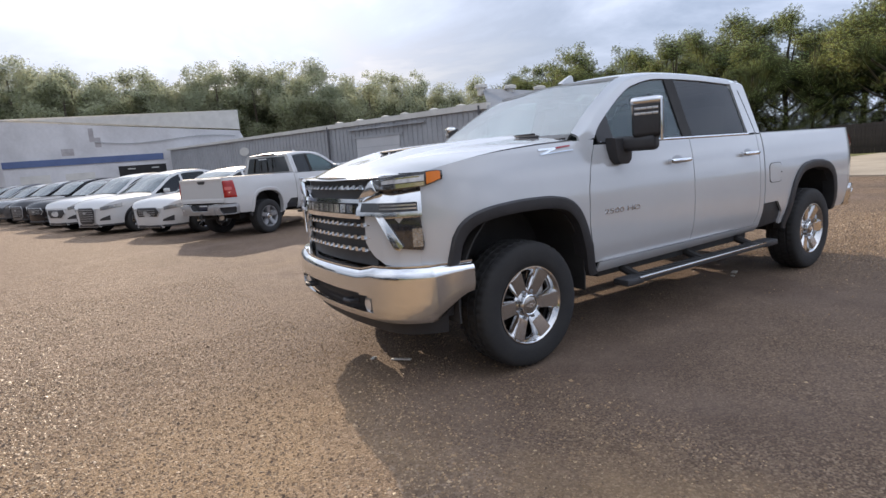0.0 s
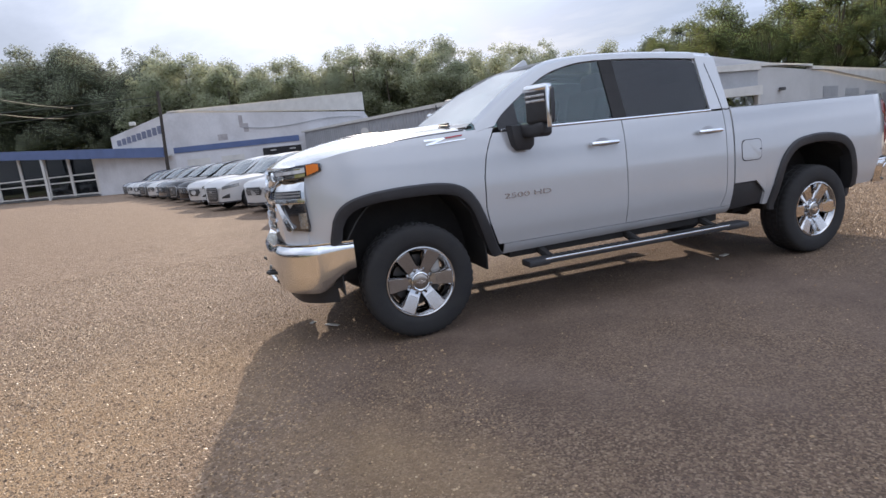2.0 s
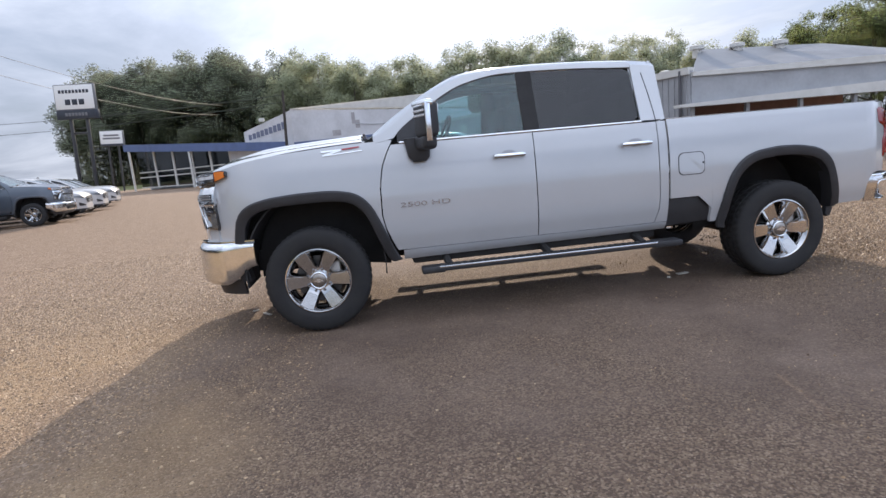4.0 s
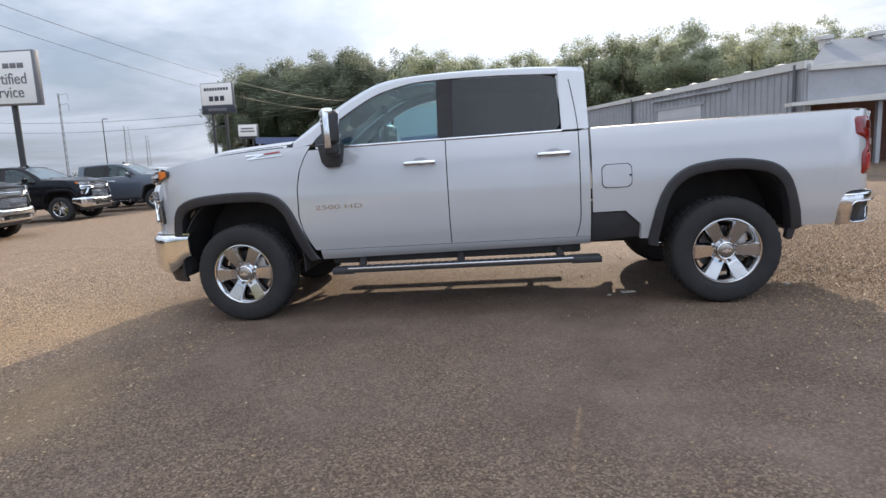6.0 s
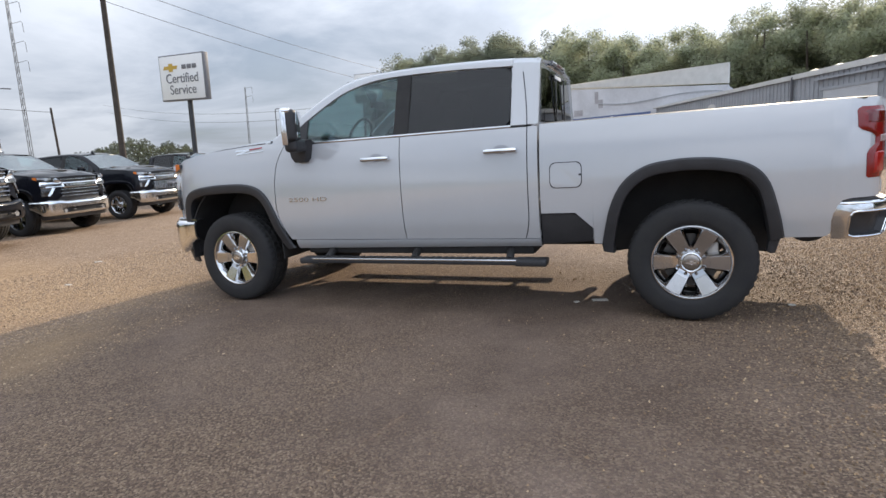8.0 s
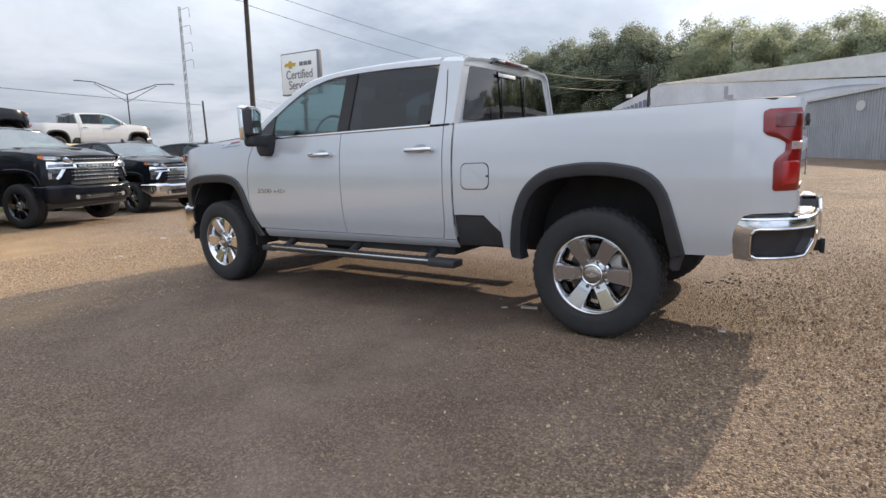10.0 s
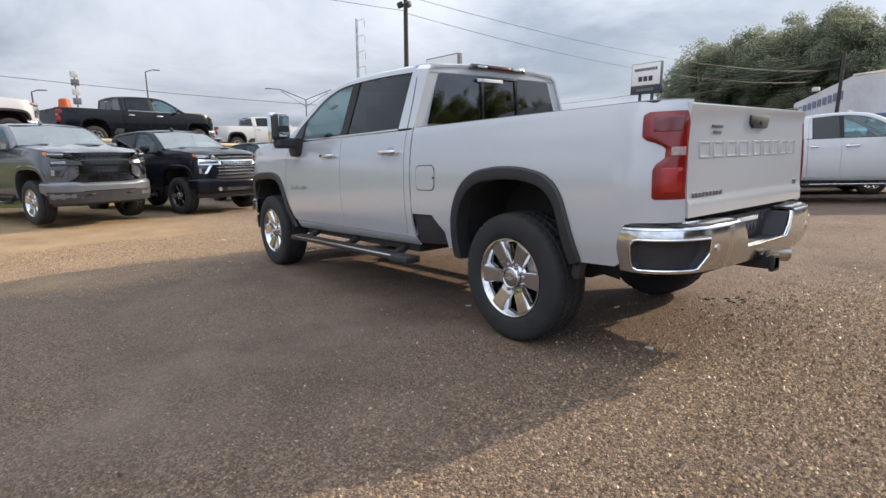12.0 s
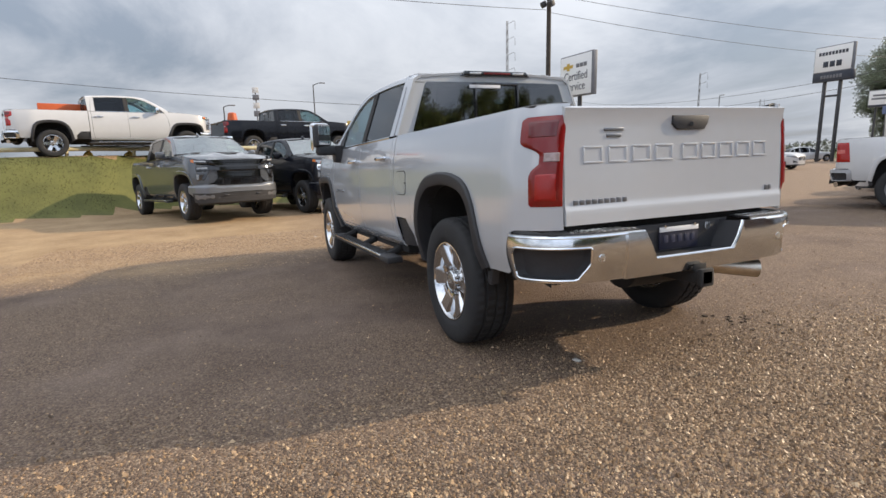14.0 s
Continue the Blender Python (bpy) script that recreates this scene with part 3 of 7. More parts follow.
            for xx in (xh + 0.012, xh + 0.243):
                box((xx, s * (ys + 0.02), 1.286), (0.03, 0.05, 0.032), 0.008, bm)
            P("door_handle", bm, CHROME, par, "chrome pull handle")
            # flat grey disc on the door: the handle cup's shade put into colour
            bm = prism([(xh + 0.128 + 0.062 * math.cos(a), 1.296 + 0.033 * math.sin(a)) for a in span(0, 2 * math.pi, 20)[:-1]], 0.004, lambda a, b, d: (a, s * (half_width(a, b) + d), b))
            P("handle_recess", bm, mk("handle_recess", (0.30, 0.31, 0.33), 0.4, coat=1.0), par)
        # corner of the cab behind the rear door, and the sill
        bm = grid(span(0, 1, 4), span(0, 1, 14), lambda u, v: (lambda z: (lambda x: (x, s * half_width(x, z), z))(lerp(2.870 - (0.04 * ((0.80 - z) / 0.2) ** 2 if z < 0.80 else 0), 2.945, u)))(lerp(0.605, 1.452, v)), 0.014)
        P("cab_corner", bm, paint)
        bm = grid(span(0, 1, 16), span(0, 1, 6), lambda u, v: (lerp(0.655, 2.945, u), s * (half_width(1, lerp(0.515, 0.598, v)) - (0.03 * (1 - v) ** 2)), lerp(0.515 + 0.02 * u, 0.598, v)), 0.014)
        P("rocker_panel", bm, paint)
        # belt trim and window frames
        bm = grid(span(0, 1, 30), span(0, 1, 3), lambda u, v: (lerp(0.70, 2.74, u), s * (half_width(lerp(0.70, 2.74, u), 1.452) + 0.004 * math.sin(math.pi * v)), lerp(1.452, 1.470, v) + 0.0), 0.006)
        P("belt_molding", bm, trim)

        def frame_side(u, v):
            x = lerp(0.50, 2.95, u)
            top = curve(ROOF_SIDE, x)
            bot = curve(DLO_TOP, x) if 0.66 <= x <= 2.735 else (1.468 if x > 2.735 else lerp(1.47, 1.50, (x - .5) / .16))
            z = lerp(min(bot, top - 0.01), top, v)
            y = cab_y(z)
            y -= 0.055 * max(0.0, (v - 0.55) / 0.45) ** 2 if x < 2.735 else 0.055 * max(0.0, (z - (top - 0.05)) / 0.05) ** 2
            return x, s * y, z
        us = sorted(set(span(0, 1, 60 // nx) + [(0.662 - .5) / 2.45, (2.733 - .5) / 2.45, (2.7365 - .5) / 2.45]))
        P("cab_frame", grid(us, span(0, 1, 12), frame_side, 0.02), paint)
        # dark surround, panes and pillar
        def pane(x0, x1, z0, inset, top_in=0.012):
            def fn(u, v):
                x = lerp(x0, x1, u)
                t = curve(DLO_TOP, x) - top_in
                if x > 2.62:
                    t -= 0.05 * ((x - 2.62) / 0.115) ** 4
                z = lerp(z0 if x < 2.66 else z0 + 0.05 * ((x - 2.66) / 0.07) ** 3, t, v)
                return x, s * (cab_y(z) - inset), z
            return fn
        P("front_door_window", grid(span(0, 1, 24), span(0, 1, 8), pane(0.86, 1.735, 1.468, 0.014), 0.005), GLASSMID, fd, "lightly tinted front side window")
        P("rear_door_window", grid(span(0, 1, 24), span(0, 1, 8), pane(1.855, 2.725, 1.468, 0.014), 0.005), GLASSTINT, rd, "dark tinted rear side window")
        P("window_pillar", grid(span(0, 1, 3), span(0, 1, 8), pane(1.73, 1.86, 1.468, 0.006, 0.0), 0.02), DARK)
        P("mirror_sail", grid(span(0, 1, 6), span(0, 1, 4), pane(0.69, 0.865, 1.468, 0.004, 0.0), 0.012), BLACKPL)
        # door shut line up the cab's rear pillar
        bm = grid(span(0, 1, 12), [0, 1], lambda u, v: (lerp(2.862, 2.815, u ** 1.5) + 0.007 * v, s * (cab_y(lerp(1.46, 1.87, u)) + 0.0025), lerp(1.46, 1.87, u)), 0.002)
        P("door_seal", bm, BLACKPL)

        # bed side
        def bedside(u, v):
            x = lerp(2.962, 5.098, u)
            if 3.42 <= x <= 4.56:
                bot = curve(ARCH_R, x)
            elif x < 3.42:
                bot = 0.80 if x < 3.22 else table([(3.22, 0.80), (3.35, 0.68), (3.352, 0.56), (3.42, 0.56)], x)
            else:
                bot = table([(4.56, 0.60), (4.785, 0.605), (4.817, 0.625), (4.829, 0.78), (4.855, 0.838), (4.905, 0.852), (5.10, 0.856)], x)
            z = lerp(bot, 1.462, v)
            y = half_width(x, z)
            return x, s * y, z
        us = sorted(set(span(0, 1, 64 // nx) + [(x - 2.962) / 2.136 for x in (4.9, 4.95, 5.0, 5.02, 5.04, 5.055, 5.07, 5.08, 5.088, 5.093, 3.22, 3.35, 3.353, 3.419, 3.421, 3.445, 3.47, 3.5, 4.50, 4.53, 4.555, 4.562, 4.75, 4.785, 4.805, 4.817, 4.823, 4.829, 4.84)]))
        bs = P("bed_side", grid(us, span(0, 1, 22 // nx), bedside, 0.02), paint)
        bm = grid(span(0, 1, 24), span(0, 1, 5), lambda u, v: (lerp(2.975, 5.06, u), s * (lerp(0.925, 0.84, v) - 0.16 * max(0.0, (lerp(2.975, 5.06, u) - 4.9) / 0.2) ** 2), 1.463 + 0.008 * math.sin(math.pi * v)), 0.01)
        P("bed_rail_cap", bm, BLACKPL, bs, "black plastic rail cap")
        bm = grid(span(0, 1, 8), span(0, 1, 8), lambda u, v: (lerp(2.98, 5.05, u), s * 0.84, lerp(1.18, 1.46, v)), 0.01)
        P("bed_inner_wall", bm, paint)
        # plastic lower corner ahead of the rear wheel
        bm = prism([(2.955, 0.555), (3.345, 0.575), (3.352, 0.675), (3.225, 0.792), (2.955, 0.792)], 0.015, lambda a, b, d: (a, s * (half_width(a, b) - 0.035 + d), b), 0.006)
        P("bed_step", bm, BLACKPL)
        bm = prism([(3.0, 0.60), (3.28, 0.61), (3.28, 0.68), (3.19, 0.755), (3.0, 0.755)], 0.012, lambda a, b, d: (a, s * (half_width(a, b) - 0.055 + d), b), 0.004)
        P("step_pocket", bm, DARK)
        if s < 0:
            # fuel door: a groove with the lid set in it
            def squircle(x0, x1, z0, z1, r=0.045):
                pts = []
                for cx, cz, a0 in ((x1 - r, z1 - r, 0), (x0 + r, z1 - r, 90), (x0 + r, z0 + r, 180), (x1 - r, z0 + r, 270)):
                    pts += [(cx + r * math.cos(radians(a0 + k * 15)), cz + r * math.sin(radians(a0 + k * 15))) for k in range(7)]
                return pts
            P("fuel_door_gap", prism(squircle(3.035, 3.275, 0.985, 1.175), 0.002, lambda a, b, d: (a, -half_width(a, b) - d, b)), BLACKPL, bs)
            P("fuel_door", prism(squircle(3.041, 3.269, 0.991, 1.169), 0.004, lambda a, b, d: (a, -half_width(a, b) - d - .0005, b)), paint, bs, "", 0)
            P("fuel_door_notch", box((3.262, -half_width(3.26, 1.08) - 0.004, 1.08), (0.022, 0.006, 0.014), 0.002), BLACKPL, bs)
        # running board
        rb = P("running_board", box((1.85, s * 1.035, 0.438), (1.90, 0.135, 0.042), 0.012, seg=2), BLACKPL, root, "black running board")
        P("running_board_trim", box((1.85, s * 1.098, 0.455), (1.86, 0.020, 0.018), 0.006), CHROME, rb, "chrome edge strip")
        P("running_board_end", box((0.875, s * 1.035, 0.434), (0.19, 0.140, 0.052), 0.014, seg=2), BLACKPL, rb)
        P("running_board_end", box((2.885, s * 1.035, 0.436), (0.25, 0.140, 0.054), 0.014, seg=2), BLACKPL, rb)
        bm = bmesh.new()
        for k in range(28):
            box((1.02 + k * 0.06, s * 1.03, 0.461), (0.035, 0.085, 0.006), 0.002, bm)
        P("tread_pad", bm, mk("tread_pad", (0.03, 0.03, 0.03), 0.8), rb)
        for x in (1.0, 1.85, 2.68):
            P("step_bracket", tube([(x, s * 0.62, 0.54), (x, s * 0.85, 0.50), (x + 0.02, s * 1.01, 0.44)], 0.034), DARK, rb)

        # tow mirror
        if not near:
            mb = P("side_mirror", box((0.90, s * 1.11, 1.53), (0.10, 0.22, 0.17), 0.04, seg=3), flare if flare is not BLACKPL else trim, root)
            P("mirror_face", box((0.953, s * 1.11, 1.53), (0.006, 0.17, 0.12), 0.002), MIRRORM, mb)
            P("mirror_arm", box((0.88, s * 1.0, 1.46), (0.08, 0.16, 0.05), 0.02, seg=3), BLACKPL, mb)
        else:
            sweep = -25.0 * s
            ca, sa = math.cos(radians(sweep)), math.sin(radians(sweep))

            def head(dx, dy, z, size, bev, tilt=0.0, bm=None):
                """A piece of the swept-back mirror head, placed from its middle."""
                dy *= s
                return box((0.912 + dx * ca - dy * sa, s * 1.185 + dx * sa + dy * ca, z), size, bev, bm, rot=(0, tilt, sweep), seg=3)
            mb = P("side_mirror", head(0, 0, 1.607, (0.120, 0.205, 0.258), 0.034), BLACKPL, root, "black tow mirror with chrome cap")
            bm = head(-0.022, 0, 1.722, (0.088, 0.214, 0.058), 0.027)
            head(-0.040, 0.099, 1.592, (0.046, 0.014, 0.290), 0.006, bm=bm)
            P("mirror_cap", bm, trim, mb, "chrome mirror cap")
            for zz in (1.672, 1.637):
                for k in range(4):
                    P("mirror_lamp", head(-0.060, -0.058 + 0.040 * k, zz, (0.012, 0.037, 0.018), 0.003), CLEARLENS, mb)
            P("mirror_face", head(0.060, 0, 1.642, (0.006, 0.155, 0.150), 0.002, 6), MIRRORM, mb)
            P("spotter_mirror", head(0.060, 0, 1.527, (0.006, 0.150, 0.044), 0.002, 9), MIRRORM, mb)
            P("mirror_arm", box((0.893, s * 1.095, 1.442), (0.115, 0.320, 0.110), 0.036, rot=(0, 0, sweep * 0.5), seg=4), BLACKPL, mb)
            P("mirror_foot", prism([(0.74, 1.49), (0.95, 1.49), (0.93, 1.33), (0.90, 1.30), (0.80, 1.30), (0.765, 1.34)], 0.09, lambda a, b, d: (a, s * (0.955 + d), b), 0.02), BLACKPL, mb)

        # head lamp, chrome wing, lower lamp and painted corner of the nose
        HB, HT = [(0.62, 1.275), (0.75, 1.262), (0.96, 1.282), (1.05, 1.312)], [(0.60, 1.328), (0.81, 1.35), (1.02, 1.368), (1.06, 1.362)]
        hl = P("headlight", grid(span(0, 1, 22), span(0, 1, 6), lambda u, v: (lambda q: nose(s * q, lerp(curve(HB, q), curve(HT, q), v), 0.020 - 0.006 * abs(2 * v - 1)))(lerp(0.605, 1.06, u)), 0.03), LAMPDARK, root, "clear-covered headlight")
        P("headlight_lens", grid(span(0, 1, 10), span(0, 1, 4), lambda u, v: nose(s * lerp(0.70, 0.955, u), lerp(1.300 + 0.010 * u, 1.330 + 0.016 * u, v), 0.026), 0.004), mk("lamp_glass", (0.58, 0.61, 0.65), 0.15, 0.0, coat=0.6, var=0.45, scale=26), hl)
        P("headlight_strip", grid(span(0, 1, 12), [0, 1], lambda u, v: nose(s * lerp(0.635, 0.955, u), lerp(1.264 + 0.020 * u + 0.014 * max(0, 0.3 - u) / 0.3, 1.292 + 0.014 * u + 0.030 * max(0, 0.16 - u) / 0.16, v), 0.027), 0.004), trim, hl)
        P("headlight_fin", grid(span(0, 1, 10), [0, 1], lambda u, v: nose(s * lerp(0.66, 0.93, u), lerp(1.322 + 0.012 * u, 1.330 + 0.012 * u, v), 0.027), 0.003), trim, hl)
        P("turn_signal", grid(span(0, 1, 8), span(0, 1, 5), lambda u, v: (lambda q: nose(s * q, lerp(curve(HB, q) + 0.006, curve(HT, q) - 0.006, v), 0.025))(lerp(0.968, 1.046, u)), 0.01), AMBER, hl, "amber turn signal")
        cw = P("chrome_wing", grid(span(0, 1, 20), span(0, 1, 6), lambda u, v: (lambda q: nose(s * q, lerp(1.112, table([(0.44, 1.214), (0.50, 1.235), (0.62, 1.27), (0.75, 1.255), (0.93, 1.275)], q), v), 0.030 - 0.045 * v * v))(lerp(0.44, 0.93, u)), 0.03), gtrim0, root, "chrome wing under the headlight")
        P("wing_inset", grid(span(0, 1, 14), span(0, 1, 3), lambda u, v: nose(s * lerp(0.50, 0.905, u), lerp(1.138, 1.192, v), 0.034 - 0.013 * v), 0.004), GLOSSBLK, cw)
        for zz in (1.152, 1.172):
            P("wing_fin", grid(span(0, 1, 10), [0, 1], lambda u, v: nose(s * lerp(0.68, 0.90, u), lerp(zz, zz + 0.009, v), 0.034), 0.004), CLEARLENS, cw)
        P("grille_wedge", prism([(0.44, 1.214), (0.50, 1.228), (0.585, 1.315), (0.615, 1.328), (0.665, 1.262), (0.62, 1.24)], 0.022, lambda a, b, d: nose(s * a, b, d + 0.008), 0.006), gtrim0, cw)
        dark = [(0.645, 1.106), (0.92, 1.106), (0.935, 0.935), (0.925, 0.900), (0.79, 0.915), (0.765, 0.935)]
        fl = P("lower_lamp", prism(dark, 0.025, lambda a, b, d: nose(s * a, b, d - 0.002), 0.008), LAMPDARK, root, "tall dark lower lamp")
        P("lamp_strip", prism([(0.640, 1.109), (0.700, 1.109), (0.815, 0.930), (0.790, 0.903), (0.760, 0.913)], 0.014, lambda a, b, d: nose(s * a, b, d + 0.014), 0.005), gtrim0, fl)
        P("lamp_strip", prism([(0.65, 1.112), (0.925, 1.112), (0.925, 1.100), (0.68, 1.096)], 0.014, lambda a, b, d: nose(s * a, b, d + 0.014), 0.004), gtrim0, fl)
        P("lamp_lens", grid(span(0, 1, 4), span(0, 1, 6), lambda u, v: nose(s * lerp(0.872, 0.926, u), lerp(0.925, 1.035, v), 0.026), 0.003), mk("lamp_reflector", (0.34, 0.35, 0.36), 0.2, 0.7, coat=1.0, var=0.6, scale=45), fl)
        def corner(u, v):
            q = lerp(0.495, 0.905, u)
            bot = table([(0.49, 0.95), (0.53, 0.90), (0.58, 0.855), (0.68, 0.812), (0.92, 0.80)], q)
            return nose(s * q, lerp(bot, 1.12, v), 0.0)
        P("nose_corner", grid(span(0, 1, 18), span(0, 1, 10), corner, 0.015), paint)
        P("fog_light", lathe([(0, 0.0), (0.0, 0.045), (0.03, 0.045), (0.03, 0.0)], 20, "x", (-0.975, s * 0.53, 0.555)), CLEARLENS)

        bm = prism([(4.50, 0.485), (4.475, 0.505), (4.50, 0.66), (4.56, 0.665), (4.555, 0.58), (4.53, 0.49)], 0.05, lambda a, b, d: (a, s * (0.88 + d), b), 0.015)
        P("mud_guard", bm, BLACKPL)

        # tail lamp wrapped round the corner
        edge = [(0.985, 4.86), (1.385, 4.895)] if square else [(0.972, 4.998), (0.982, 4.986), (1.12, 4.984), (1.15, 4.998), (1.178, 5.03), (1.228, 5.032), (1.250, 5.0), (1.268, 4.95), (1.285, 4.930), (1.39, 4.925), (1.402, 4.935), (1.408, 4.952)]

        def wrap(out, z0, z1, shrink=0.0, right=5.0975):
            def fn(u, v):
                z = lerp(z0, z1, v)
                xl = min(table(edge, z) + shrink, right - 0.01)
                x = lerp(xl, right, 1 - (1 - u) ** 1.7)
                o = out * min(1.0, 6 * min(u, 1 - u) + 0.15, 8 * min(v, 1 - v) + 0.15)
                return x + o * 0.6, s * (half_width(x, z) + o * 0.8), z
            return fn
        tl = P("tail_light", grid(span(0, 1, 12), span(0, 1, 40), wrap(0.014, 0.985 if square else 0.972, 1.385 if square else 1.408), 0.02), lamp, root, "red wrap-round tail lamp")
        if square:
            P("reverse_lamp", grid(span(0, 1, 8), span(0, 1, 6), wrap(0.018, 1.15, 1.25, 0.04, 5.085), 0.004), mk("pale_red_lens", (0.55, 0.12, 0.10), 0.14, coat=0.4, var=0.2, scale=20), tl, "pale reversing lens")
            continue
        P("tail_lens_lower", grid(span(0, 1, 8), span(0, 1, 8), wrap(0.018, 0.992, 1.145, 0.02, 5.090), 0.004), REDDARK, tl)
        P("tail_lens_upper", grid(span(0, 1, 8), span(0, 1, 6), wrap(0.017, 1.295, 1.392, 0.022, 5.088), 0.004), mk("dark_red_lens", (0.12, 0.004, 0.004), 0.14, coat=0.4, var=0.15, scale=9), tl)
        P("reverse_lamp", grid(span(0, 1, 8), span(0, 1, 6), wrap(0.020, 1.184, 1.238, 0.012, 5.094), 0.004), mk("reverse_lens", (0.40, 0.30, 0.285), 0.12, coat=0.6, var=0.35, scale=40), tl, "pale reversing lens")
    # roof and its glass
    def roof(u, v):
        t = lerp(-1, 1, v)
        x = lerp(1.156 + 0.049 * t * t, 2.95, u)
        e = curve(ROOF_SIDE, x)
        z = e + 0.035 * (1 - t * t) * min(1.0, (x - 1.1) / 0.4) - (0.01 if u > 0.99 else 0)
        k = max(0.0, 1 - u * 6) ** 2
        return x, t * (cab_y(e) - 0.05), lerp(z, 1.989 - 0.018 * t * t, k)
    rf = P("roof", grid(span(0, 1, 24), span(0, 1, 18), roof, 0.02), paint)
    P("antenna_fin", prism([(0, 0), (0.17, 0), (0.16, 0.06), (0.135, 0.075), (0.09, 0.05)], 0.05, lambda a, b, d: (1.33 + a, 0.02 + d * (1 - b * 6) + 0.0, 2.03 + b), 0.012), paint, rf, "shark-fin aerial")
    P("brake_lamp_housing", prism([(-0.34, 1.952), (0.34, 1.952), (0.30, 1.998), (-0.30, 1.998)], 0.05, lambda a, b, d: (2.92 + d, a, b), 0.015), GLOSSBLK, rf)
    P("high_brake_lamp", box((2.975, 0, 1.975), (0.01, 0.26, 0.018), 0.004), mk("dark_red_lens", (0.12, 0.004, 0.004), 0.14, coat=0.4, var=0.15, scale=9), rf)
    for y in (-0.21, 0.21):
        P("cargo_lamp", box((2.975, y, 1.975), (0.01, 0.11, 0.018), 0.004), CLEARLENS, rf)

    def screen(u, v):
        t = lerp(-1, 1, u)
        z = lerp(1.525, 1.985, v) - 0.018 * t * t
        side = table([(zz, xx) for xx, zz in ROOF_SIDE[:8]], z) + 0.006
        mid = lerp(0.425, 1.160, max(0.0, v) ** 0.96)
        return lerp(mid, side, t * t), t * (cab_y(z) - 0.057), z
    ws = P("windshield", grid(span(0, 1, 20), span(0, 1, 12), screen, 0.005), GLASSFRONT, root, "raked laminated windshield")
    P("windshield_band", grid(span(0, 1, 20), span(0, 1, 2), lambda u, v: (lambda p: (p[0] - 0.004, p[1], p[2] + 0.003))(screen(u, lerp(-0.03, 0.06, v))), 0.004), GLOSSBLK, ws)
    P("windshield_sticker", grid([0, 1], [0, 1], lambda u, v: (lambda p: (p[0] + 0.012, p[1], p[2]))(screen(lerp(0.11, 0.15, u), lerp(0.62, 0.72, v))), 0.001), mk("sticker", (0.55, 0.6, 0.5), 0.6), ws)
    for y0, y1 in ((-0.62, -0.08), (-0.02, 0.5)):
        bm = tube([(0.41, y0, 1.540), (0.415, lerp(y0, y1, .5), 1.553), (0.425, y1, 1.550)], 0.010)
        box((0.425, lerp(y0, y1, 0.6), 1.561), (0.02, abs(y1 - y0), 0.016), 0.004, bm)
        P("wiper", bm, BLACKPL)
    # hood, bulged, with a vented insert
    def hood(u, v):
        x = lerp(-0.935, 0.43, u)
        t = lerp(-1, 1, v)
        fx = max(x, -0.86)
        ye = half_width(fx, 1.40) - (0.03 if x > -0.8 else 0.03)
        e = max(1.352, curve(FENDER_TOP, fx) + 0.004)
        mid = curve(HOOD_MID, x)
        k = 1 - abs(t) ** 3.2
        z = e + (mid - e) * k
        bul = 0.03 * max(0.0, 1 - abs((abs(t) - 0.30) / 0.18)) * min(1, max(0, (x + 0.85) / 0.4))
        xr = x + (0.13 * t * t if x < -0.5 else 0.13 * t * t * max(0, (0.43 - x) / 0.93)) * 0.75
        return xr, t * ye, z + bul * 1.2
    hd = P("hood", grid(span(0, 1, 36 // nx), span(0, 1, 36), hood, 0.015), paint)
    for s in (-1, 1):
        seam = [hood(u, 0.5 + 0.5 * s * 0.992) for u in span(0.06, 0.985, 24)]
        P("hood_seam", tube([(x, y, z + 0.003) for x, y, z in seam], 0.0035, 5), BLACKPL, hd)
    bm = bmesh.new()
    for k in range(4):
        box((-0.42 + 0.07 * k, -0.02, 1.512 + 0.006 * k), (0.05, 0.46 - 0.04 * k, 0.012), 0.004, bm, rot=(0, -8, 0))
    P("hood_vent", bm, BLACKPL, hd, "black hood air vent")
    P("cowl", grid(span(0, 1, 16), [0, 1], lambda u, v: (lerp(0.36, 0.46, v) + 0.05 * lerp(-1, 1, u) ** 2, lerp(-0.84, 0.84, u), 1.512 + 0.008 * v), 0.02), BLACKPL)

    # grille
    gr = P("grille", grid(span(-0.56, 0.56, 24), span(0.79, 1.335, 10), lambda a, b: nose(a, b, -0.035), 0.02), BLACKPL if bright else GLOSSBLK, root, "black mesh grille with chrome bars" if bright else "black mesh grille")
    gtrim = trim if style != "c" else GLOSSBLK
    P("name_bar", grid(span(-0.455, 0.455, 24), span(0, 1, 4), lambda a, v: nose(a, lerp(1.088, 1.214, v), 0.010 + 0.006 * math.sin(math.pi * v)), 0.03), gtrim, gr)
    P("name_bar_inset", grid(span(-0.44, 0.44, 20), [0, 1], lambda a, v: nose(a, lerp(1.118, 1.190, v), 0.019), 0.003), GLOSSBLK, gr)
    for k in range(9):
        c = -0.36 + 0.09 * k
        bm = prism([(c - 0.036, 1.128), (c + 0.036, 1.128), (c + 0.036, 1.180), (c - 0.036, 1.180)], 0.006, lambda a, b, d: nose(a, b, 0.022 + d))
        prism([(c - 0.018, 1.142), (c + 0.02, 1.142), (c + 0.02, 1.166), (c - 0.018, 1.166)], 0.008, lambda a, b, d: nose(a, b, 0.022 + d), bm=bm)
        P("name_bar_block", bm, gtrim, gr)
    zs = (1.285, 1.050, 0.972, 0.895) if style != "b" else (1.28, 1.24, 1.20, 1.04, 1.0, 0.96, 0.92, 0.88, 0.84)
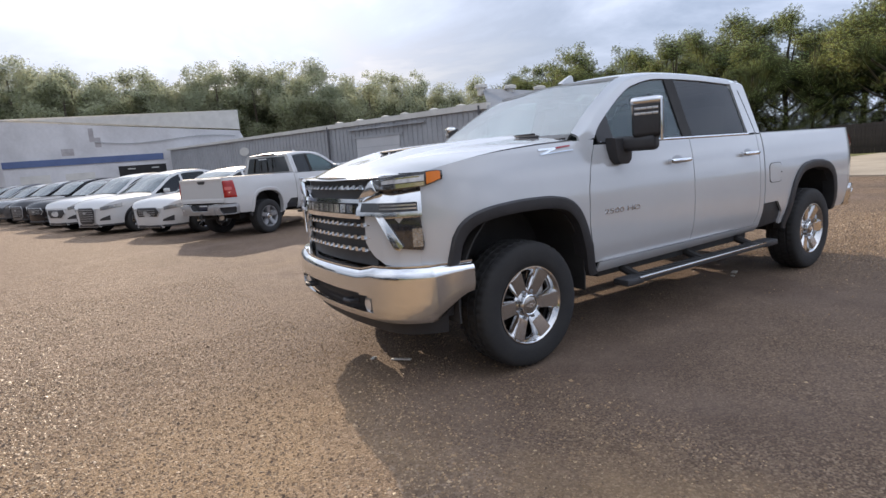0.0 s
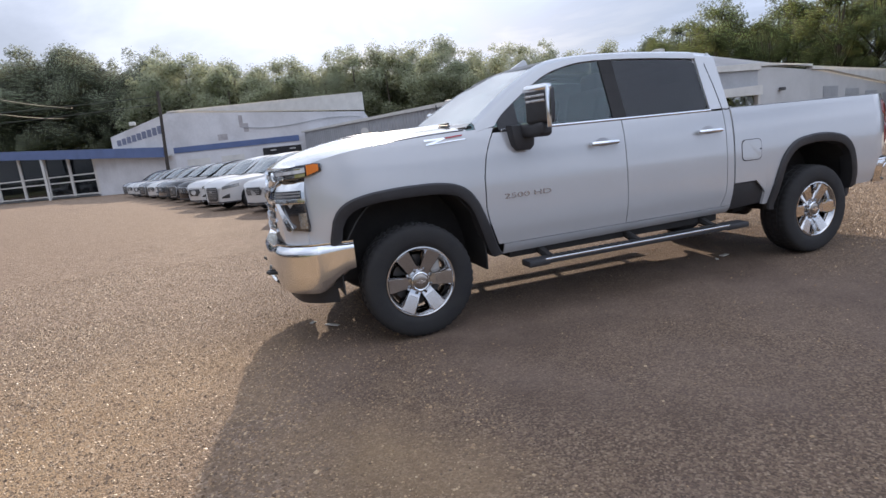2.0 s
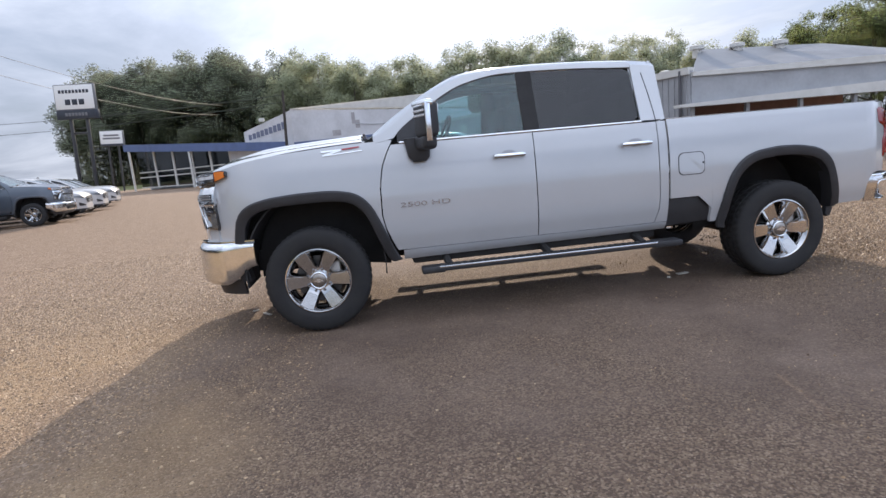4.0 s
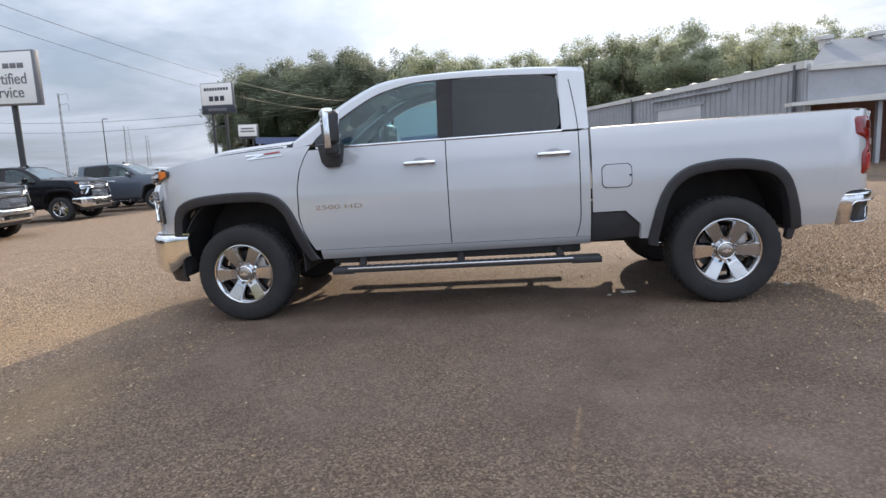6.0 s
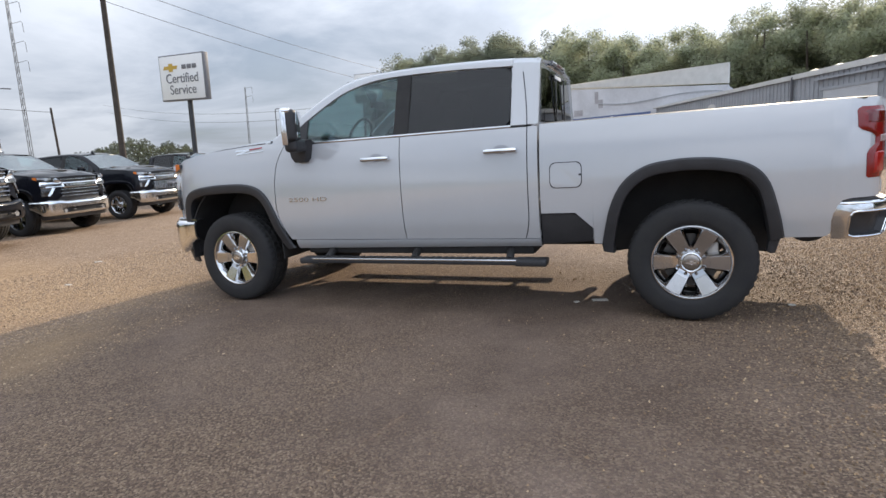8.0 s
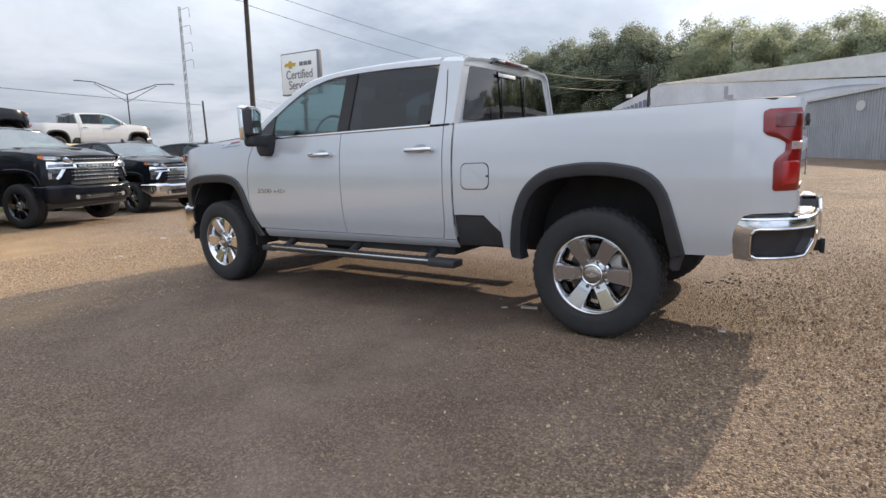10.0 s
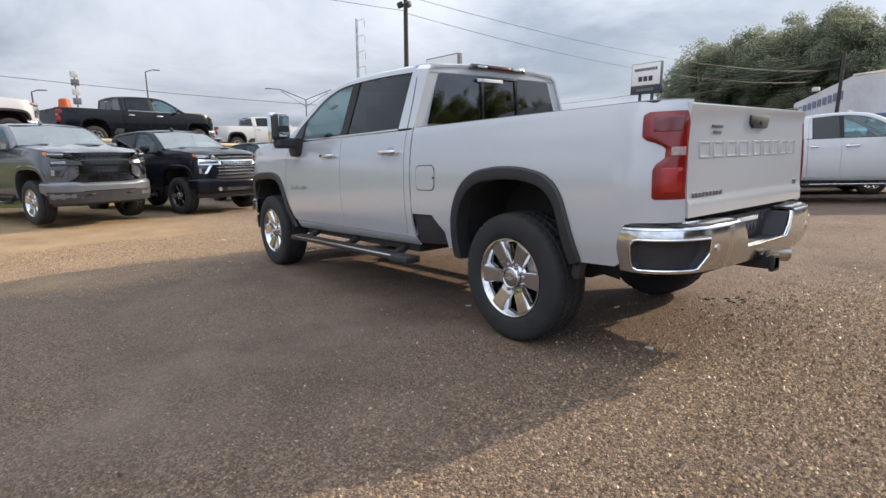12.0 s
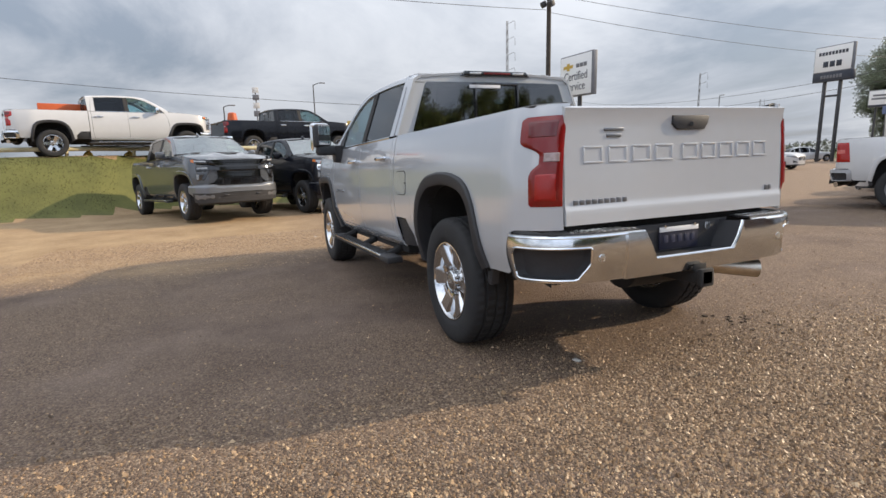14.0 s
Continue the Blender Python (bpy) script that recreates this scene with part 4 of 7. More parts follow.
    for z in zs:
        wide = 0.50 if z > 1.1 else 0.545 - 0.3 * max(0, 0.95 - z)
        bm = grid(span(-wide, wide, 24), span(0, 1, 3), lambda a, v: nose(a, lerp(z - 0.010, z + 0.010, v), -0.008 + 0.010 * math.sin(math.pi * v)), 0.02)
        for k in range(-6, 7):
            if abs(k) * 0.08 < wide:
                prism([(k * 0.08 - 0.018, z - 0.012), (k * 0.08 + 0.018, z - 0.012), (k * 0.08 + 0.013, z + 0.016), (k * 0.08 - 0.013, z + 0.016)], 0.018, lambda a, b, d: nose(a, b, d - 0.006), bm=bm)
        P("grille_bar", bm, gtrim, gr, "chrome grille bar" if gtrim is CHROME else "")
    P("hood_lip", grid(span(-0.66, 0.66, 24), span(0, 1, 4), lambda a, v: (lambda p: (p[0] + 0.035 * v * v, p[1], p[2]))(nose(a, lerp(1.330 + 0.02 * abs(a), 1.354, v), 0.004)), 0.012), paint)
    # front bumper
    def bump(u, v):
        q = lerp(-1.20, 1.20, u)
        e = min(1.0, max(0.0, (abs(q) - 0.93) / 0.27))
        z = lerp(0.455 + 0.150 * e * e * (3 - 2 * e), 0.785, v)
        # flat face with rolled edges; the corner is set back behind a crease
        tuck = table([(0.0, 0.040), (0.08, 0.016), (0.22, 0.004), (0.35, 0.0), (0.84, 0.0), (0.90, 0.004), (0.95, 0.014), (1.0, 0.034)], v) + 0.020 * min(1.0, max(0.0, (abs(q) - 0.98) / 0.04))
        step = 0.030 * min(1.0, max(0.0, (abs(q) - 0.46) / 0.14)) - 0.018
        p = nose(q, z, 0.072 - tuck)
        return p[0], p[1], z + step * v * v
    us, vs = sorted(set(span(0, 1, 56) + [0.088, 0.092, 0.908, 0.912])), span(0, 1, 24)
    bm = bmesh.new()
    rows = [[bm.verts.new(bump(u, v)) for u in us] for v in vs]
    for j in range(len(vs) - 1):
        for i in range(len(us) - 1):
            q = abs(lerp(-1.20, 1.20, (us[i] + us[i + 1]) / 2))
            zc = (vs[j] + vs[j + 1]) / 2
            if not (q < 0.60 and 0.16 < zc < 0.54 - 0.10 * max(0, q - 0.45) / 0.15):
                bm.faces.new((rows[j][i], rows[j][i + 1], rows[j + 1][i + 1], rows[j + 1][i]))
    thicken(bm, 0.02)
    fb = P("front_bumper", bm, bumper, root, "chrome front bumper" if bumper is CHROME else "front bumper")
    P("bumper_shelf", grid(span(-1.20, 1.20, 40), span(0, 1, 3), lambda a, v: (lambda p: (p[0], p[1], 0.767 + 0.030 * min(1.0, max(0.0, (abs(a) - 0.46) / 0.14)) + 0.004 * (1 - v)))(nose(a, 0.785, 0.040 - 0.020 * min(1.0, max(0.0, (abs(a) - 0.98) / 0.04)) - 0.085 * v)), 0.01), bumper, fb)
    bm = grid(span(-0.66, 0.66, 20), span(0.48, 0.63, 3), lambda a, b: nose(a, b, 0.0), 0.01)
    for z in (0.53, 0.565, 0.60):
        grid(span(-0.60, 0.60, 20), [0, 1], lambda a, v: nose(a, z + 0.01 * v, 0.03), bm=bm)
    P("lower_grille", bm, BLACKPL, fb)
    if style == "c":
        P("bumper_valance", grid(span(-1.02, 1.02, 30), span(0, 1, 4), lambda a, v: nose(a, lerp(0.40, 0.615, v) + 0.05 * max(0.0, abs(a) - 0.7), 0.078 - 0.03 * (1 - v)), 0.01), BLACKPL, fb, "black plastic lower valance")
    P("air_dam", grid(span(-1.05, 1.05, 30), span(0, 1, 3), lambda a, v: nose(a, lerp(0.36, 0.485, v), -0.02 - 0.03 * (1 - v)), 0.02), BLACKPL, fb)
    for s in (-1, 1):
        P("tow_hook", tube([(-0.98, s * 0.40, 0.56), (-1.04, s * 0.40, 0.565), (-1.05, s * 0.36, 0.565), (-1.04, s * 0.32, 0.565), (-0.98, s * 0.32, 0.56)], 0.014), BLACKPL, fb)

    # back of the cab
    bm = grid(span(-1, 1, 12), span(0, 1, 6), lambda a, v: (2.945 - 0.03 * v, a * (lerp(0.93, 0.92, v)), lerp(0.62, 1.50, v)), 0.02)
    bk = P("cab_back", bm, paint)
    bm = bmesh.new()
    for a0, a1, z0, z1 in ((-1, 1, 1.895, 1.97), (-1.03, -0.88, 1.46, 1.90), (0.88, 1.03, 1.46, 1.90)):
        grid([a0, a1], [0, 1], lambda a, v: (2.935, a * (cab_y(lerp(z0, z1, v)) - 0.03), lerp(z0, z1, v)), bm=bm)
    thicken(bm, 0.02)
    P("rear_window_surround", bm, paint, bk)
    rw = P("rear_window", grid(span(-0.885, 0.885, 8), span(0, 1, 6), lambda a, v: (2.942 + 0.02 * (1 - a * a) - 0.012 * v, a * (cab_y(lerp(1.50, 1.905, v)) - 0.03), lerp(1.50, 1.905, v)), 0.005), GLASSREAR, root, "dark tinted rear window")
    bm = bmesh.new()
    for a in (-0.21, 0.21):
        box((2.968, a, 1.70), (0.012, 0.016, 0.40), 0.003, bm)
    box((2.968, 0, 1.885), (0.012, 0.44, 0.014), 0.003, bm)
    box((2.968, 0, 1.512), (0.012, 0.44, 0.014), 0.003, bm)
    P("slider_frame", bm, GLOSSBLK, rw)
    P("window_sticker", box((2.972, -0.12, 1.865), (0.004, 0.30, 0.028), 0.001), mk("sticker_pale", (0.55, 0.56, 0.58), 0.6), rw, "pale printed window sticker")

    # bed floor, front wall and tailgate
    P("bed_floor", grid(span(2.98, 5.06, 30), span(-0.48, 0.48, 40), lambda a, b: (a, b, 0.985 + 0.012 * (math.sin(b * 60) > 0)), 0.01), paint)
    P("bed_front_wall", grid(span(-0.84, 0.84, 4), span(0.98, 1.45, 3), lambda a, b: (2.985, a, b), 0.02), paint)

    def gate(u, v):
        y, z = lerp(-0.812, 0.812, u), lerp(0.874, 1.438, v)
        x = 5.098
        x += 0.012 * max(0.0, (z - 1.33) / 0.10) ** 2          # lip along the top
        x += 0.010 * (1 / (1 + math.exp((z - 0.957) * 160)))
        x += 0.004 * math.cos(y * 1.8)
        return x, y, z
    tg = P("tailgate", grid([0, .006] + span(.02, .98, 30) + [.994, 1], [0, .01] + span(.03, .97, 34) + [.99, 1], gate, 0.04), paint, root, "white stamped tailgate" if paint is WHITE else "")
    P("tailgate_top", grid(span(-0.812, 0.812, 20), span(0, 1, 4), lambda a, v: (lerp(5.06, 5.112, v), a, 1.438 + 0.012 * math.sin(math.pi * lerp(0.3, 1, v))), 0.01), paint, tg)
    hp = [(-0.145, 1.400), (0.125, 1.400), (0.12, 1.365), (0.09, 1.328), (-0.110, 1.328), (-0.145, 1.358)]
    P("tailgate_handle", prism(hp, 0.018, lambda a, b, d: (5.100 + d, a, b), 0.006), BLACKPL, tg, "black tailgate handle")
    P("camera_lens", lathe([(0, 0.0), (0, 0.012), (0.01, 0.012), (0.01, 0)], 16, "x", (5.112, -0.02, 1.355)), GLOSSBLK, tg)
    if near:
        # the maker's name pressed into the gate, as nine plain frames
        for k in range(9):
            c = -0.645 + k * 0.152 + (0.03 if k > 3 else 0)
            bm, x0 = bmesh.new(), 5.0985 + 0.004 * math.cos(c * 1.8)
            for yy, zz, w, hh in ((c, 1.252, 0.118, 0.010), (c, 1.178, 0.118, 0.010), (c - 0.054, 1.215, 0.010, 0.066), (c + 0.054, 1.215, 0.010, 0.066)):
                box((x0, yy, zz), (0.007, w, hh), 0.002, bm)
            P("raised_frame", bm, paint, tg)
        for (a0, a1, b, sz) in ((-0.77, -0.43, 0.985, 0.024), (0.66, 0.73, 0.99, 0.028)):
            n = max(2, int((a1 - a0) / 0.036))
            for k in range(n):
                P("name_badge_bar", box((5.102, a0 + (k + 0.5) * (a1 - a0) / n, b), (0.006, (a1 - a0) / n * 0.72, sz), 0.002), mk("badge_grey", (0.22, 0.23, 0.25), 0.3, 0.8), tg)
        for k, (a, b, w) in enumerate(((-0.52, 1.335, 0.12), (-0.52, 1.305, 0.09))):
            P("dealer_badge", box((5.1035, a, b), (0.004, w, 0.016), 0.001), mk("badge_grey", (0.22, 0.23, 0.25), 0.3, 0.8), tg)
    # rear bumper with step pads, corner pockets and a plate recess
    BX = [(-0.975, 4.86), (-0.992, 4.93), (-0.985, 5.00), (-0.945, 5.085), (-0.875, 5.160), (-0.79, 5.208), (-0.69, 5.232), (-0.52, 5.242), (0, 5.248), (0.52, 5.242), (0.69, 5.232), (0.79, 5.208), (0.875, 5.160), (0.945, 5.085), (0.985, 5.00), (0.992, 4.93), (0.975, 4.86)]
    L = [0.0]
    for p, q in zip(BX, BX[1:]):
        L.append(L[-1] + math.hypot(q[0] - p[0], q[1] - p[1]))
    LE = L[-1]

    def rail(q):
        return curve([(l, p[0]) for l, p in zip(L, BX)], q), curve([(l, p[1]) for l, p in zip(L, BX)], q)

    def rbump(q, z, deep=0.0):
        """A point of the bumper's face: along the rail, at a height, set in by a depth."""
        (y0, x0), (y1, x1), (y, x) = rail(max(0, q - 0.02)), rail(min(LE, q + 0.02)), rail(q)
        ty, tx = y1 - y0, x1 - x0
        n = math.hypot(ty, tx) or 1.0
        crease = 0.680
        out = (0.010 * (1 - ((z - 0.76) / 0.08) ** 2) if z > crease else -0.26 * (crease - z)) - deep
        return x + out * ty / n, y - out * tx / n, z
    ZB, ZT = 0.592, 0.826
    QP = next(l for l, p in zip(L, BX) if p[0] == -0.52)
    qa, qb = 0.085, next(l for l, p in zip(L, BX) if p[0] == -0.69) - 0.03
    HOLE = [(qa, 0.640), (qa + 0.008, 0.618), (qa + 0.035, 0.606), (qb - 0.085, 0.606), (qb - 0.060, 0.612), (qb - 0.006, 0.680), (qb, 0.694), (qb, 0.760), (qb - 0.008, 0.770), (qa + 0.045, 0.770), (qa + 0.022, 0.764), (qa + 0.004, 0.735)]
    RECT = [(0.0, ZB), (QP, ZB), (QP, ZT), (0.0, ZT)]
    hc = ((qa + qb) / 2, 0.69)

    def meet(poly, g):
        dx, dy = math.cos(g), math.sin(g)
        best = None
        for (px0, py0), (px1, py1) in zip(poly, poly[1:] + poly[:1]):
            ex, ey = px1 - px0, py1 - py0
            det = dx * -ey + dy * ex
            if abs(det) < 1e-12:
                continue
            wx, wy = px0 - hc[0], py0 - hc[1]
            k, h = (wx * -ey + wy * ex) / det, (dx * wy - dy * wx) / det
            if k > 0 and -1e-6 <= h <= 1 + 1e-6 and (best is None or k > best):
                best = k
        return hc[0] + best * dx, hc[1] + best * dy
    turns = sorted(set([round(math.atan2(p[1] - hc[1], p[0] - hc[0]), 5) for p in HOLE + RECT] + [round(-math.pi + math.tau * k / 72, 5) for k in range(72)]))
    inner, outer = [meet(HOLE, g) for g in turns], [meet(RECT, g) for g in turns]
    bm = bmesh.new()

    def ring_faces(mesh, loops, flip=False):
        vs_ = [[mesh.verts.new(p) for p in lp] for lp in loops]
        for a_, b_ in zip(vs_, vs_[1:]):
            for i in range(len(a_)):
                j = (i + 1) % len(a_)
                mesh.faces.new((a_[i], a_[j], b_[j], b_[i]) if not flip else (b_[i], b_[j], a_[j], a_[i]))
        return vs_
    for s in (-1, 1):
        ring_faces(bm, [[rbump(*((lerp(p[0], o[0], w), lerp(p[1], o[1], w)) if s < 0 else (LE - lerp(p[0], o[0], w), lerp(p[1], o[1], w)))) for p, o in zip(inner, outer)] for w in (0, 0.3, 0.65, 1)], s > 0)

    def sill(y):
        """Top of the face: it drops to the plate recess between the two steps."""
        return lerp(0.682, ZT, min(1.0, max(0.0, (abs(y + 0.045) - 0.290) / 0.075)))
    ymid = sorted(set(span(-0.52, 0.52, 30) + [-0.335, -0.41, 0.245, 0.32]))
    q0 = LE / 2
    rows = [[bm.verts.new(rbump(q0 + y * (q0 - QP) / 0.52, lerp(ZB, sill(y), v))) for y in ymid] for v in (0, 0.2, 0.38, 0.41, 0.6, 0.8, 1)]
    for r0, r1 in zip(rows, rows[1:]):
        for i in range(len(ymid) - 1):
            bm.faces.new((r0[i], r0[i + 1], r1[i + 1], r1[i]))
    thicken(bm, 0.012)
    rb = P("rear_bumper", bm, bumper, root, "chrome rear step bumper" if bumper is CHROME else "rear step bumper")
    rb.location.x = -0.045
    P("notch_lip", tube([rbump(q0 + y * (q0 - QP) / 0.52, sill(y), 0.003) for y in ymid if -0.42 < y < 0.33], 0.008, 8), bumper, rb)
    for s in (-1, 1):
        def at(q, z, deep=0.0):
            return rbump(q if s < 0 else LE - q, z, deep)
        P("pocket_lip", tube([at(*p, 0.002) for p in inner + inner[:2]], 0.0065, 6), bumper, rb)
        bm = bmesh.new()
        loops = ring_faces(bm, [[at(lerp(p[0], hc[0], w), lerp(p[1], hc[1], w), d) for p in inner] for w, d in ((0.0, 0.004), (0.03, 0.030), (0.10, 0.055), (0.45, 0.062), (0.93, 0.062))], s < 0)
        bm.faces.new(loops[-1])
        P("corner_step", bm, BLACKPL, rb)
        # bright rolled edge and ribbed pad on top
        P("top_edge", tube([at(q, ZT - 0.006, 0.010) for q in span(0.03, QP + 0.115, 30)], 0.012, 8), bumper, rb)
        bm = grid(span(0.02, QP + 0.10, 24), span(0, 1, 3), lambda q, v: (lambda p: (p[0] - 0.06 * v * (p[0] > 5.05), p[1], p[2] + 0.002 * v))(at(q, ZT + 0.004, 0.020 + 0.075 * v)), 0.008)
        ribs = []
        for k in range(11):
            q = QP + 0.085 - 0.037 * k
            p, o = Vector(at(q, ZT + 0.010, 0.035)), Vector(at(q - 0.012, ZT + 0.010, 0.130))
            ribs.append(tube([tuple(p), tuple(o)], 0.0085, 5))
        pad = P("step_pad", bm, BLACKPL, rb)
        for rib in ribs:
            P("pad_rib", rib, DULLCHROME, pad)
        for yk in (0.665, 0.415):
            P("parking_sensor", lathe([(0, 0.0), (0, 0.019), (0.010, 0.019), (0.012, 0.0)], 18, "x", (5.244 if yk < 0.5 else 5.236, s * yk, 0.715)), DULLCHROME, rb)
    bm = box((5.118, -0.045, 0.75), (0.012, 0.80, 0.17), 0.004)
    box((5.180, -0.045, 0.672), (0.125, 0.64, 0.012), 0.003, bm)
    for s in (-1, 1):
        grid([0, 1], [0, 1], lambda u, v: (lerp(5.238, 5.122, u), -0.045 + s * (lerp(0.292, 0.366, v) - 0.03 * u), lerp(0.678, 0.824, v)), 0.006, bm)
    P("plate_recess", bm, BLACKPL, rb)
    pl = P("licence_plate", box((5.134, -0.06, 0.752), (0.008, 0.29, 0.12), 0.004), mk("plate_blue", (0.014, 0.016, 0.034), 0.4, var=0.3, scale=12), rb, "dark blue temporary plate")
    P("plate_band", box((5.139, -0.06, 0.802), (0.005, 0.29, 0.026), 0.002), mk("plate_white", (0.7, 0.7, 0.7), 0.4), pl)
    for k in range(5):
        P("plate_bar", box((5.139, -0.16 + 0.05 * k, 0.750), (0.003, 0.032, 0.040), 0.002), mk("plate_pale", (0.030, 0.034, 0.062), 0.4), pl)
    for yk in (-0.17, 0.05):
        P("plate_screw", lathe([(0, 0.0), (0, 0.008), (0.006, 0.008), (0.006, 0.0)], 10, "x", (5.140, yk, 0.818)), CHROME, pl)
    P("hitch_lock", lathe([(0, 0.0), (0, 0.022), (0.012, 0.022), (0.012, 0.0)], 16, "x", (5.124, 0.17, 0.80)), CHROME, rb)
    # tow receiver and exhaust
    bm = box((5.08, -0.02, 0.548), (0.34, 0.075, 0.075), 0.006)
    box((5.0, 0, 0.65), (0.08, 0.9, 0.08), 0.01, bm)
    box((5.235, -0.02, 0.548), (0.03, 0.098, 0.098), 0.008, bm)
    box((5.12, -0.02, 0.600), (0.16, 0.10, 0.05), 0.008, bm)
    P("tow_receiver", bm, DARK)
    bm = tube([(4.70, -0.02, 0.60), (4.80, 0.12, 0.575), (4.90, 0.30, 0.550)], 0.036, 16)
    tube([(4.88, 0.27, 0.554), (4.93, 0.35, 0.544)], 0.040, 20, bm, 0.054)
    tube([(4.93, 0.35, 0.544), (5.10, 0.63, 0.510)], 0.054, 20, bm)
    P("exhaust_pipe", bm, STEEL, root, "brushed steel exhaust tip")
    bm = lathe([(-0.26, 0.0), (-0.26, 0.15), (0.26, 0.15), (0.26, 0.0)], 24, "y", (4.85, 0.0, 0.60))
    P("spare_tyre", bm, RUBBER)

    # cabin
    bm = grid(span(-0.84, 0.84, 16), span(0, 1, 8), lambda a, v: (lerp(0.62, 1.02, v) - 0.02, a, 1.45 + 0.05 * math.sin(math.pi * v) - 0.10 * max(0, v - 0.7) / 0.3), 0.04)
    P("dashboard", bm, FABRIC)
    P("cabin_floor", box((1.8, 0, 0.98), (2.2, 1.76, 0.10), 0.02), FABRIC)
    for x, w, ys in ((1.55, 0.52, (-0.42, 0.42)), (2.45, 0.62, (-0.38, 0.38))):
        for y in ys:
            bm = box((x, y, 1.16), (0.52, w, 0.24), 0.06, seg=3)
            box((x + 0.26, y, 1.46), (0.16, w, 0.58), 0.06, bm, rot=(0, 12, 0), seg=3)
            P("seat", bm, FABRIC)
            P("headrest", box((x + 0.34, y, 1.80), (0.09, 0.26, 0.17), 0.04, seg=3), FABRIC)
    bm = lathe([(0.0, 0.185), (0.014, 0.198), (0.0, 0.21), (-0.014, 0.198)], 32, "x", (0, 0, 0), closed=True)
    box((0, 0, 0), (0.02, 0.36, 0.05), 0.01, bm)
    box((0, 0, -0.09), (0.02, 0.05, 0.18), 0.01, bm)
    bmesh.ops.rotate(bm, verts=bm.verts, matrix=Matrix.Rotation(radians(22), 3, "Y"))
    bmesh.ops.translate(bm, vec=(1.12, -0.42, 1.48), verts=bm.verts)
    P("steering_wheel", bm, BLACKPL)
    P("rear_view_mirror", box((1.12, 0, 1.82), (0.03, 0.26, 0.07), 0.01), BLACKPL)

    for x in (0.0, 4.036 - squeeze):
        for y in (-0.845, 0.845):
            add_wheel(root, x, y, wheels)
    return root


